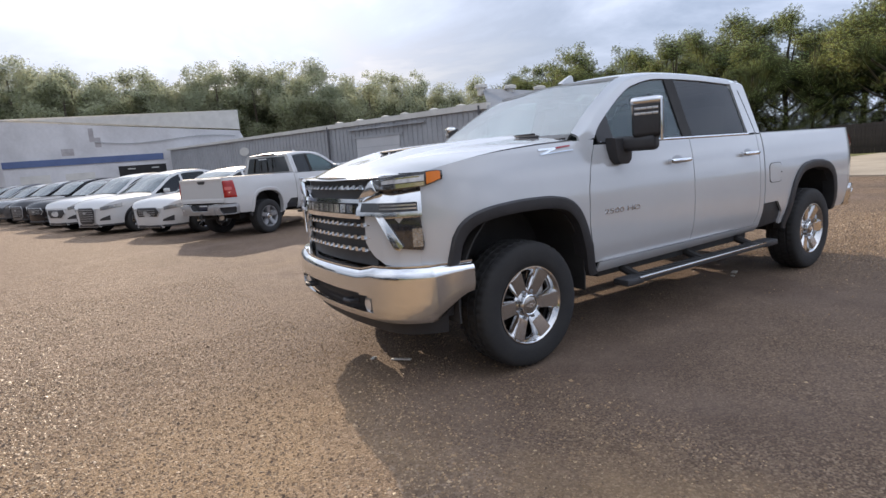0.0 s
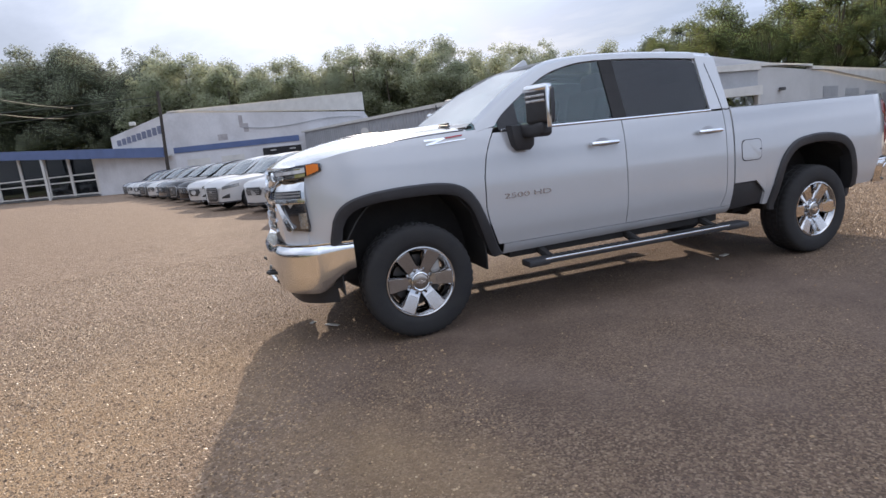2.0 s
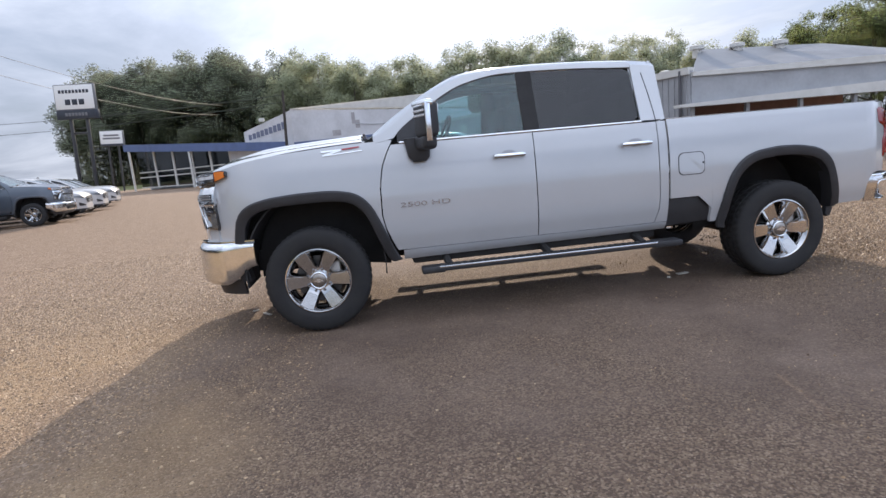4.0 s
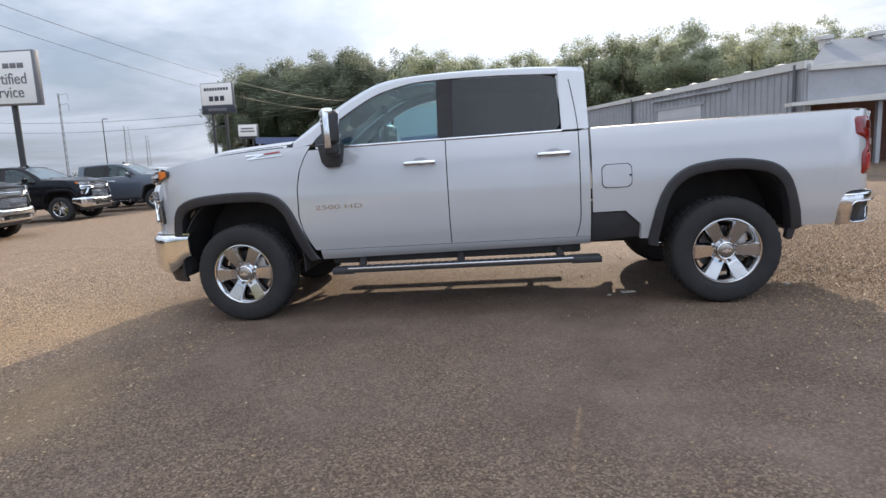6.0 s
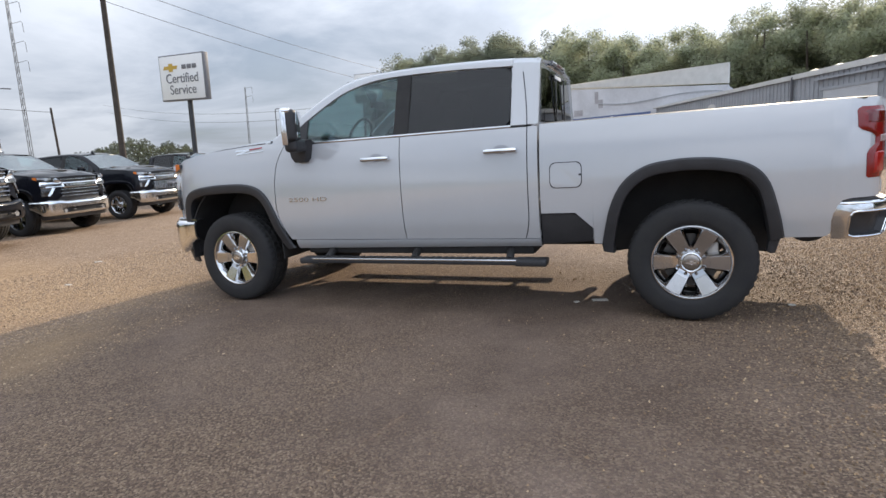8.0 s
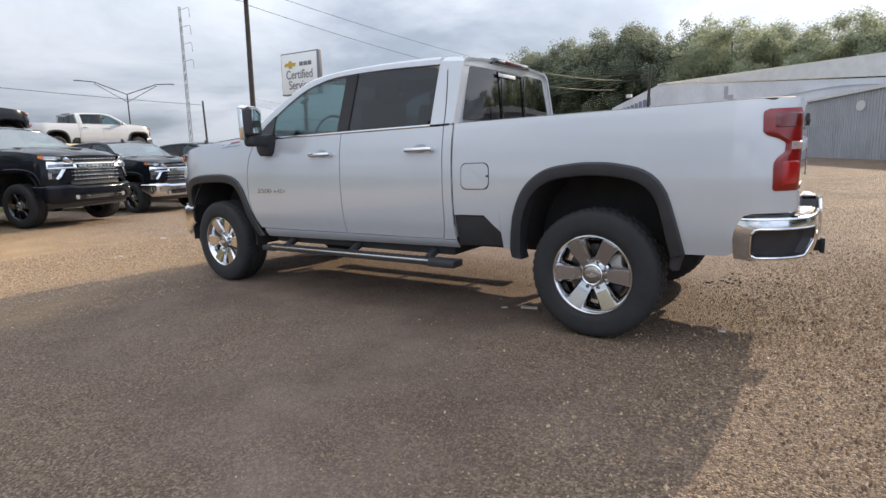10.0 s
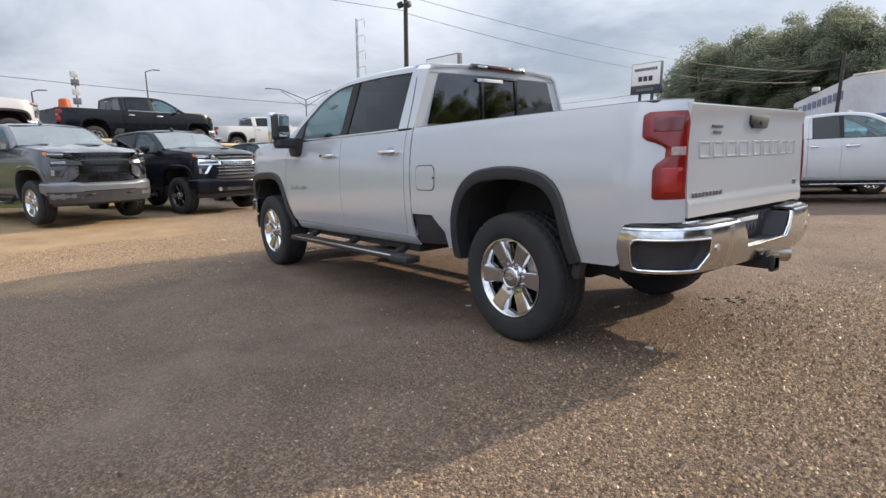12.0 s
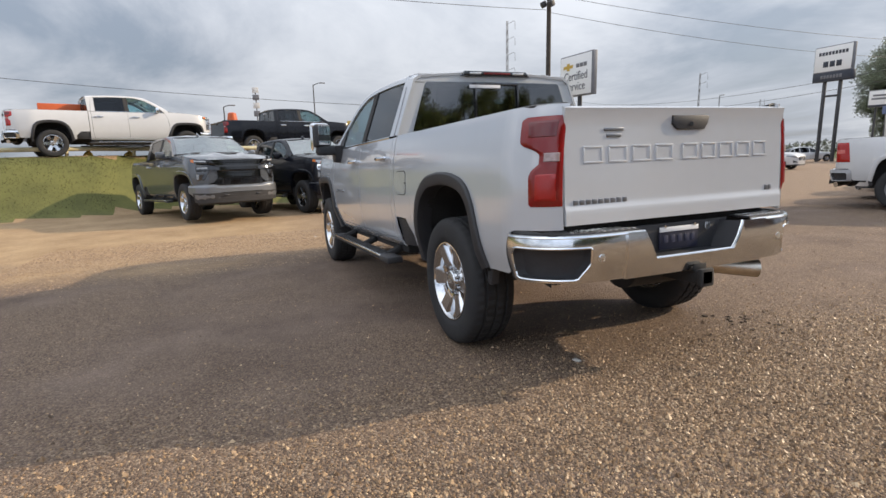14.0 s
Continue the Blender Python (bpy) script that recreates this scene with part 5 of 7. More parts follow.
def crossover(paint, label, group="", m=None, size=1.0, length=4.75, height=1.70, grille=SILVERP, wheels="split", front="hex"):
    """A family crossover, nose at -x, front axle at x = 0. front: hex, tall or wide grille."""
    root = thing("suv", label, "car", m, group)
    wb, nose_x = length * 0.595, -0.19 * length
    tail_x = nose_x + length
    k = height / 1.70

    def P(name, bm, mat, parent=root, lb=""):
        return part(name, bm, mat, parent, lb, 35)
    wside = [(0.20, 0.86), (0.35, 0.90), (0.55, 0.93), (0.75, 0.94), (0.90, 0.93), (1.0, 0.90), (1.06, 0.86)]
    belt = [(nose_x, 0.74), (nose_x + 0.12, 0.86), (nose_x + 0.4, 0.95), (0.2, 1.0), (0.8, 1.03), (2.5, 1.06), (tail_x - 0.5, 1.08), (tail_x, 1.0)]
    belt = [(a, b * k) for a, b in belt]
    roofl = [(0.55, 1.05), (0.95, 1.27), (1.35, 1.50), (1.75, 1.63), (2.2, 1.68), (2.8, 1.67), (tail_x - 0.6, 1.58), (tail_x - 0.15, 1.40), (tail_x + 0.02, 1.08)]
    roofl = [(a, b * k) for a, b in roofl]

    def hw(x, z):
        y = curve(wside, z / k)
        if x < 0.1:
            y -= 0.13 * ((0.1 - x) / (0.1 - nose_x)) ** 2 + 0.30 * ((0.1 - x) / (0.1 - nose_x)) ** 7
        if x > tail_x - 0.6:
            y -= 0.14 * ((x - tail_x + 0.6) / 0.6) ** 2.5
        return y

    def gy(z):
        return 0.88 - 0.42 * (z / k - 1.04)

    def arch(x):
        for c in (0.0, wb):
            d = abs(x - c)
            if d < 0.42:
                return 0.34 + math.sqrt(max(0.0, 0.42 ** 2 - d * d)) * 0.95
        return 0.27
    for s in (-1, 1):
        us = sorted(set(span(nose_x, tail_x, 50) + span(nose_x, nose_x + 0.3, 10) + [c + d for c in (0, wb) for d in (-0.425, -0.42, -0.41, -0.39, -0.35, 0.35, 0.39, 0.41, 0.42, 0.425)]))
        P("body_side", grid(us, span(0, 1, 12), lambda x, v: (lambda z: (x, s * hw(x, z), z))(lerp(max(arch(x), 0.30 if x < -0.5 else 0.27), curve(belt, x), v)), 0.015), paint)
        bm = grid(us, [0, 1, 2], lambda x, v: (x, s * (hw(x, arch(x)) + 0.012), arch(x) + (0.0, 0.03, 0.06)[int(v)]), 0.01)
        P("lower_cladding", bm, BLACKPL)
        # side glass and pillars
        def wtop(x):
            return curve(roofl, x) - 0.07 * k
        P("side_window", grid(span(1.0, tail_x - 0.45, 30), span(0, 1, 5), lambda x, v: (lambda z: (x, s * gy(z), z))(lerp(curve(belt, x) + 0.01, max(curve(belt, x) + 0.02, wtop(x)), v)), 0.005), GLASSTINT, root, "dark side windows")
        bm = grid(span(0.55, tail_x, 40), span(0, 1, 5), lambda x, v: (lambda z: (x, s * (gy(z) - 0.03 * v * v), z))(lerp(max(wtop(x), curve(belt, x)) - 0.005, curve(roofl, x), v)), 0.02)
        for xa in (1.78, 2.78, tail_x - 0.50):
            grid([xa - 0.045, xa + 0.045], span(0, 1, 4), lambda x, v: (lambda z: (x, s * (gy(z) + 0.004), z))(lerp(curve(belt, x), wtop(x), v)), bm=bm)
        P("roof_rail", bm, paint)
        bm = box((0.98, s * 1.0, 1.10 * k), (0.12, 0.20, 0.13), 0.04, seg=3)
        P("side_mirror", bm, paint)
        P("headlight", grid(span(0, 1, 8), span(0, 1, 4), lambda u, v: (lambda x, z: (x - 0.012, s * (hw(x, z) + 0.006), z))(lerp(nose_x + 0.03, nose_x + 0.48, u ** 1.6), lerp(0.695 + 0.075 * u, 0.785 + 0.085 * u, v) * k), 0.02), mk("car_headlight", (0.30, 0.32, 0.34), 0.10, 0.4, coat=1.0, var=0.5, scale=22))
        P("side_intake", grid(span(0, 1, 8), span(0, 1, 3), lambda u, v: (lambda x, z: (x - 0.010, s * (hw(x, z) + 0.006), z))(lerp(nose_x + 0.012, nose_x + 0.17, u ** 1.6), lerp(0.42, 0.45 + 0.11 * u, v) * k), 0.02), BLACKPL)
        P("tail_light", grid(span(0, 1, 6), span(0, 1, 4), lambda u, v: (lambda x, z: (x, s * (hw(x, z) + 0.006), z))(lerp(tail_x - 0.28, tail_x - 0.02, u), lerp(0.82, 0.98, v) * k), 0.02), REDLENS)
        for xa in (1.72, 2.72):
            P("door_seam", grid([xa, xa + 0.008], span(0, 1, 8), lambda x, v: (lambda z: (x, s * (hw(x, z) + 0.002), z))(lerp(0.30, 1.03 * k, v)), 0.002), BLACKPL)
            P("door_handle", box((xa - 0.18, s * (hw(xa, 0.9 * k) + 0.015), 0.92 * k), (0.20, 0.03, 0.03), 0.01), grille)
    yn = hw(nose_x, 0.6)
    P("hood", grid(span(0, 1, 16), span(-1, 1, 14), lambda u, t: (lambda x: (x - 0.02 * (1 - t * t) * (1 - u) ** 4, t * hw(x, curve(belt, x)), curve(belt, x) + (0.03 + 0.05 * min(1.0, 4 * u)) * (1 - t * t)))(lerp(nose_x, 0.72, u ** 1.5)), 0.015), paint)
    P("windshield", grid(span(-1, 1, 12), span(0, 1, 8), lambda t, v: (lambda x: (x + 0.14 * t * t * (1 - v), t * gy(curve(roofl, x)) * 0.97, curve(roofl, x) + 0.03 * (1 - t * t)))(lerp(0.62, 1.55, v)), 0.005), GLASSFRONT)
    P("roof", grid(span(1.52, tail_x - 0.55, 16), span(-1, 1, 12), lambda x, t: (x, t * (gy(curve(roofl, x)) - 0.02), curve(roofl, x) + 0.03 * (1 - t * t)), 0.02), paint)
    P("rear_window", grid(span(tail_x - 0.56, tail_x - 0.08, 8), span(-1, 1, 10), lambda x, t: (x, t * (gy(curve(roofl, x)) - 0.02), curve(roofl, x) + 0.02 * (1 - t * t)), 0.005), GLASSTINT)
    P("tailgate", grid(span(0, 1, 8), span(-1, 1, 12), lambda u, t: (tail_x - 0.10 * t * t, t * hw(tail_x, lerp(0.3, 1.0, u) * k), lerp(0.30, 1.10, u) * k), 0.02), paint)
    nf = P("front_fascia", grid(span(0, 1, 10), span(-1, 1, 16), lambda u, t: (nose_x + 0.02 * t * t - 0.04 * math.sin(math.pi * u) * (1 - t * t), t * yn, lerp(0.24, 0.78, u) * k), 0.02), paint)
    gl, bars = {"hex": ([(-0.42, 0.66), (-0.34, 0.77), (0.34, 0.77), (0.42, 0.66), (0.34, 0.54), (-0.34, 0.54)], (0.585, 0.64, 0.695)),
                "tall": ([(-0.36, 0.70), (-0.30, 0.78), (0.30, 0.78), (0.36, 0.70), (0.32, 0.40), (0.24, 0.33), (-0.24, 0.33), (-0.32, 0.40)], (0.42, 0.48, 0.54, 0.60, 0.66, 0.72)),
                "wide": ([(-0.44, 0.60), (-0.40, 0.72), (0.40, 0.72), (0.44, 0.60), (0.28, 0.47), (-0.28, 0.47)], ())}[front]

    def face(a, d):
        return nose_x - 0.048 + 0.055 * (a / 0.45) ** 2 - d
    P("grille_surround", prism([(a * 1.07, 0.6 + (b - 0.6) * 1.10) for a, b in gl], 0.014, lambda a, b, d: (face(a, d), a, b * k), 0.005), grille if front != "wide" else paint, nf)
    P("grille", prism(gl, 0.02, lambda a, b, d: (face(a, d), a, b * k), 0.006), BLACKPL, nf)
    for z in bars:
        wide = 0.30 if z > 0.45 else 0.24
        P("grille_bar", grid(span(-wide, wide, 10), [0, 1], lambda a, v: (face(a, 0.026), a, (z + 0.014 * v) * k), 0.010), grille, nf)
    P("badge", prism([(0.07 * math.cos(a), 0.65 + 0.035 * math.sin(a)) for a in span(0, 6.283, 16)[:-1]], 0.01, lambda a, b, d: (face(a, 0.03 + d), a, b * k)), grille, nf)
    P("lower_intake", box((nose_x + 0.012, 0, 0.285 * k), (0.06, 0.84, 0.07), 0.02), BLACKPL, nf)
    P("skid_plate", box((nose_x + 0.05, 0, 0.245 * k), (0.08, 0.9, 0.03), 0.012), BLACKPL, nf)
    bm = box((length / 2 + nose_x, 0, 0.50), (length * 0.86, 1.3, 0.40), 0.05)
    for c in (0, wb):
        box((c, 0, 0.5), (0.75, 1.5, 0.5), 0.02, bm)
    P("underbody", bm, DARK)
    bm = bmesh.new()
    for x in (1.75, 2.65):
        for y in (-0.38, 0.38):
            box((x, y, 0.95 * k), (0.2, 0.5, 0.75), 0.06, bm)
    P("seat", bm, FABRIC)
    for x in (0.0, wb):
        for y in (-0.80, 0.80):
            add_wheel(root, x, y, wheels, 0.83)
    return root

# ---- ground ----


FOOT = [(-30, -11.5), (-9.0, -12.0), (-6.0, -12.5), (-4.5, -13.7), (0.0, -14.4), (6.0, -17.0), (14.0, -21.5), (20.0, -25.0)]


def bank(x, y):
    """How far up the grassed bank a place lies, 0 to 1."""
    t = min(1.0, max(0.0, (curve(FOOT, y) - x) / 2.6))
    f = min(1.0, max(0.0, (18 - y) / 7.0))
    return t * t * (3 - 2 * t) * f * f * (3 - 2 * f)


def rise(x, y):
    """Height of the ground: a level lot with a bank up to a higher lot on the -x side."""
    low = 0.16 * min(1.0, max(0.0, (-4.5 - x) / 5.0)) * min(1.0, max(0.0, (4 - y) / 6.0))
    return low + 2.0 * bank(x, y)


def ground_material():
    m = bpy.data.materials.new("chip_seal_lot")
    m.use_nodes = True
    nd, ln = m.node_tree.nodes, m.node_tree.links
    b = nd["Principled BSDF"]
    geo = nd.new("ShaderNodeNewGeometry")

    def noi(scale, det=5.0, rough=0.55):
        n = nd.new("ShaderNodeTexNoise")
        n.inputs["Scale"].default_value, n.inputs["Detail"].default_value, n.inputs["Roughness"].default_value = scale, det, rough
        ln.new(geo.outputs["Position"], n.inputs["Vector"])
        return n

    def ramp(src, *stops):
        r = nd.new("ShaderNodeValToRGB")
        while len(r.color_ramp.elements) < len(stops):
            r.color_ramp.elements.new(0.5)
        for e, (p, c) in zip(r.color_ramp.elements, stops):
            e.position, e.color = p, (*c, 1)
        ln.new(src, r.inputs["Fac"])
        return r.outputs["Color"]

    def mix(f, a, c, mode="MIX"):
        x = nd.new("ShaderNodeMix")
        x.data_type, x.blend_type = "RGBA", mode
        for sock, v in (("Factor", f), ("A", a), ("B", c)):
            s = x.inputs[sock] if sock == "Factor" else [i for i in x.inputs if i.name == sock and i.type == "RGBA"][0]
            if isinstance(v, (int, float)):
                s.default_value = v
            else:
                ln.new(v, s)
        return [o for o in x.outputs if o.type == "RGBA"][0]
    # stones of the surface dressing
    vo = nd.new("ShaderNodeTexVoronoi")
    vo.inputs["Scale"].default_value = 100.0
    ln.new(geo.outputs["Position"], vo.inputs["Vector"])
    sp = nd.new("ShaderNodeSeparateColor")
    ln.new(vo.outputs["Color"], sp.inputs[0])
    stones = ramp(sp.outputs[0], (0.0, (0.058, 0.039, 0.027)), (0.35, (0.155, 0.103, 0.067)), (0.75, (0.340, 0.236, 0.149)), (1.0, (0.58, 0.44, 0.30)))
    big = noi(0.45, 6)
    med = noi(3.2, 6)
    binder = ramp(med.outputs["Fac"], (0.3, (0.084, 0.056, 0.041)), (0.7, (0.188, 0.129, 0.094)))
    bare = ramp(med.outputs["Fac"], (0.3, (0.19, 0.126, 0.079)), (0.75, (0.33, 0.228, 0.150)))
    # pale chippings still show through the sand
    vp = nd.new("ShaderNodeTexVoronoi")
    vp.inputs["Scale"].default_value = 62.0
    ln.new(geo.outputs["Position"], vp.inputs["Vector"])
    sq = nd.new("ShaderNodeSeparateColor")
    ln.new(vp.outputs["Color"], sq.inputs[0])
    bare = mix(0.55, bare, ramp(sq.outputs[0], (0.0, (0.060, 0.042, 0.029)), (0.45, (0.215, 0.150, 0.102)), (0.8, (0.40, 0.295, 0.21)), (1.0, (0.68, 0.55, 0.43))))
    worn = ramp(big.outputs["Fac"], (0.42, (0, 0, 0)), (0.62, (1, 1, 1)))
    # coarse chippings lie towards +x; elsewhere they are pressed flat under dust
    sx = nd.new("ShaderNodeSeparateXYZ")
    ln.new(geo.outputs["Position"], sx.inputs[0])
    g1 = nd.new("ShaderNodeMath"); g1.operation = "MULTIPLY_ADD"; g1.inputs[1].default_value = 0.45; g1.inputs[2].default_value = -2.30
    ln.new(sx.outputs["X"], g1.inputs[0])
    g2 = nd.new("ShaderNodeMath"); g2.operation = "ADD"
    ln.new(g1.outputs[0], g2.inputs[0]); ln.new(big.outputs["Fac"], g2.inputs[1])
    coarse = ramp(g2.outputs[0], (0.10, (0.42, 0.42, 0.42)), (0.75, (0.92, 0.92, 0.92)))
    grit = noi(70.0, 4, 0.7)
    fine = mix(0.5, binder, ramp(grit.outputs["Fac"], (0.34, (0.044, 0.031, 0.025)), (0.52, (0.145, 0.102, 0.078)), (0.68, (0.32, 0.238, 0.188))))
    base = mix(coarse, fine, stones)
    streak = noi(1.1, 8, 0.62)
    dusty = mix(worn, base, mix(0.66, base, ramp(streak.outputs["Fac"], (0.36, (0.106, 0.074, 0.057)), (0.66, (0.250, 0.184, 0.146)))))
    # sandy, trafficked strip towards the parked row and the drive
    ax = nd.new("ShaderNodeMath"); ax.operation = "MULTIPLY_ADD"; ax.inputs[1].default_value = -0.40; ax.inputs[2].default_value = -0.46
    ln.new(sx.outputs["X"], ax.inputs[0])
    a2 = nd.new("ShaderNodeMath"); a2.operation = "MULTIPLY_ADD"; a2.inputs[1].default_value = 0.9
    ln.new(big.outputs["Fac"], a2.inputs[0]); ln.new(ax.outputs[0], a2.inputs[2])
    sand = ramp(a2.outputs[0], (0.25, (0, 0, 0)), (0.85, (0.9, 0.9, 0.9)))
    # warmer, brighter sand colour in front of the parked trucks
    wx_ = nd.new("ShaderNodeMapRange"); wx_.inputs["From Min"].default_value, wx_.inputs["From Max"].default_value = -0.6, -3.0
    wob = nd.new("ShaderNodeMath"); wob.operation = "MULTIPLY_ADD"; wob.inputs[1].default_value = 9.0
    off = nd.new("ShaderNodeMath"); off.operation = "ADD"; off.inputs[1].default_value = -4.5
    ln.new(big.outputs["Fac"], wob.inputs[0]); ln.new(sx.outputs["X"], off.inputs[0]); ln.new(off.outputs[0], wob.inputs[2])
    ln.new(wob.outputs[0], wx_.inputs["Value"])
    wy_ = nd.new("ShaderNodeMapRange"); wy_.inputs["From Min"].default_value, wy_.inputs["From Max"].default_value = 1.0, -1.3
    ln.new(sx.outputs["Y"], wy_.inputs["Value"])
    wm = nd.new("ShaderNodeMath"); wm.operation = "MULTIPLY"
    ln.new(wx_.outputs[0], wm.inputs[0]); ln.new(wy_.outputs[0], wm.inputs[1])
    warm = mix(0.25, ramp(streak.outputs["Fac"], (0.34, (0.33, 0.215, 0.112)), (0.66, (0.50, 0.345, 0.190))), bare)
    col = mix(wm.outputs[0], mix(sand, dusty, bare), warm)
    ln.new(col, b.inputs["Base Color"])
    b.inputs["Roughness"].default_value = 0.80
    b.inputs["Specular IOR Level"].default_value = 0.18
    bp = nd.new("ShaderNodeBump")
    bp.inputs["Strength"].default_value, bp.inputs["Distance"].default_value = 1.0, 0.020
    hm = nd.new("ShaderNodeMath"); hm.operation = "MULTIPLY_ADD"; hm.inputs[1].default_value = -1.0
    ln.new(vo.outputs["Distance"], hm.inputs[0]); ln.new(med.outputs["Fac"], hm.inputs[2])
    hs = nd.new("ShaderNodeMath"); hs.operation = "MULTIPLY"
    ln.new(hm.outputs[0], hs.inputs[0]); ln.new(coarse, hs.inputs[1])
    hg = nd.new("ShaderNodeMath"); hg.operation = "MULTIPLY_ADD"; hg.inputs[1].default_value = 0.22
    ln.new(grit.outputs["Fac"], hg.inputs[0]); ln.new(hs.outputs[0], hg.inputs[2])
    ln.new(hg.outputs[0], bp.inputs["Height"]); ln.new(bp.outputs[0], b.inputs["Normal"])
    return m


GRASS = mk("grass_bank", (0.138, 0.136, 0.037), 0.9, col2=(0.085, 0.088, 0.024), scale=1.2, bump=0.3, bscale=30)
xs = sorted(set([-900, -500, -250, -120, -70] + span(-48, -24, 30) + span(-23.6, -8, 60) + span(-7.5, 30, 60) + [45, 70, 120, 250, 500, 900]))
ys = sorted(set([-900, -500, -250, -120, -70, -45] + span(-30, 60, 110) + [80, 120, 250, 500, 900]))
gv = [(x, y, rise(x, y)) for y in ys for x in xs]
gf, gm = [], []
for j in range(len(ys) - 1):
    for i in range(len(xs) - 1):
        gf.append((j * len(xs) + i, j * len(xs) + i + 1, (j + 1) * len(xs) + i + 1, (j + 1) * len(xs) + i))
        xc, yc = (xs[i] + xs[i + 1]) / 2, (ys[j] + ys[j + 1]) / 2
        gm.append(1 if 0.02 < bank(xc, yc) < 0.985 or yc > 75 or xc < -60 or yc < -60 or (xc > 31 and yc < 12 and yc > 5) else 0)
me = bpy.data.meshes.new("ground")
me.from_pydata(gv, [], gf)
me.materials.append(ground_material())
me.materials.append(GRASS)
me.polygons.foreach_set("material_index", gm)
me.shade_smooth()
tagged(new("ground", me), "brown chip-sealed car lot with worn sandy patches", "ground", kind="structure")

# tufts of grass over the bank
rnd = random.Random(3)
verts, faces = [], []
while len(faces) < 26000:
    y = rnd.uniform(-26, 8)
    x = curve(FOOT, y) - rnd.uniform(-0.1, 3.0)
    if not 0.03 < bank(x, y) < 0.995:
        continue
    z, h, a, w = rise(x, y), rnd.uniform(0.02, 0.05), rnd.uniform(0, 6.28), rnd.uniform(0.008, 0.02)
    i = len(verts)
    lx, ly = rnd.uniform(-0.06, 0.06), rnd.uniform(-0.06, 0.06)
    verts += [(x - w * math.cos(a), y - w * math.sin(a), z - 0.01), (x + w * math.cos(a), y + w * math.sin(a), z - 0.01), (x + lx, y + ly, z + h)]
    faces.append((i, i + 1, i + 2))
me = bpy.data.meshes.new("grass")
me.from_pydata(verts, [], faces)
me.normals_split_custom_set_from_vertices([(0.1, 0.0, 0.99)] * len(verts))
me.materials.append(leaf_material("grass_blades", (0.115, 0.120, 0.034), (0.20, 0.195, 0.06)))
tagged(new("grass", me), "rough mown grass on the bank", "grass", kind="stuff")

PAD = mk("pale_concrete", (0.34, 0.29, 0.22), 0.85, var=0.25, scale=0.6, bump=0.2, bscale=20)
o = part("pavement", box((27.5, 0.5, 0.0), (19.0, 17.0, 0.08), 0.01), PAD, None)
tagged(o, "pale concrete apron beside the lot", "pavement", kind="structure")
FENCEW = mk("dark_boards", (0.045, 0.036, 0.030), 0.85, var=0.4, scale=3, bump=0.3, bscale=30)
fe = thing("board_fence", "dark weathered board fence at the lot edge", "fence")
brd = bmesh.new()
box((0, 0, 0.95), (0.03, 0.17, 1.9), 0.004, brd)
b0 = part("board", brd, FENCEW, fe)
for k in range(100):
    o = b0 if k == 0 else new("board", b0.data)
    o.parent = fe
    o.matrix_basis = pose(38.6 + 0.02 * rnd.random(), 12.4 - 0.18 * k, -0.02 - 0.06 * rnd.random())
for z in (0.4, 1.5):
    part("fence_rail", box((38.65, 3.5, z), (0.06, 18.0, 0.10), 0.005), FENCEW, fe)

# ---- buildings ----
METAL = mk("grey_sheet_wall", (0.37, 0.38, 0.40), 0.55, 0.1, var=0.18, scale=0.8, bump=0.05, bscale=20)
WHITEWALL = mk("white_block_wall", (0.62, 0.62, 0.64), 0.8, var=0.16, scale=0.6, bump=0.15, bscale=30)
BLUE = mk("blue_fascia", (0.10, 0.145, 0.29), 0.6, var=0.15, scale=1.0)
CREAM = mk("cream_trim", (0.62, 0.61, 0.58), 0.6, var=0.12, scale=2)
BRICKRED = mk("red_brown_wall", (0.13, 0.065, 0.05), 0.85, var=0.3, scale=3, bump=0.3, bscale=25)
POLE0 = mk("lamp_housing", (0.08, 0.08, 0.085), 0.6, var=0.2)
ROOFM = mk("grey_roof_sheet", (0.22, 0.225, 0.235), 0.6, 0.2, var=0.2, scale=0.7)
BAYSHADE = mk("bay_shade", (0.02, 0.02, 0.022), 0.8, var=0.3)
STOREGLASS = glass("shop_glass", (0.35, 0.38, 0.40))


def wall_along(p, q, z0, z1, thick, z1b=None):
    """A wall from p to q, with its top at z1 (z1b at q)."""
    p, q = Vector((*p, 0)), Vector((*q, 0))
    d = (q - p).normalized()
    n = Vector((-d.y, d.x, 0)) * thick
    z1b = z1 if z1b is None else z1b
    bm = bmesh.new()
    vs = [bm.verts.new(v) for v in ((p.x, p.y, z0), (q.x, q.y, z0), (q.x, q.y, z1b), (p.x, p.y, z1))]
    vt = [bm.verts.new(v.co + n) for v in vs]
    bm.faces.new(vs); bm.faces.new(vt[::-1])
    for i in range(4):
        bm.faces.new((vs[i], vt[i], vt[(i + 1) % 4], vs[(i + 1) % 4]))
    return bm


def along(p, q, t, off=0.0):
    p, q = Vector(p), Vector(q)
    d = (q - p).normalized()
    r = p.lerp(q, t) + Vector((d.y, -d.x)) * off
    return r.x, r.y


def strip(p, q, t0, t1, z0, z1, off, thick=0.05):
    """A flat piece set on the outer face of the wall p-q."""
    return wall_along(along(p, q, t0, off), along(p, q, t1, off), z0, z1, thick)


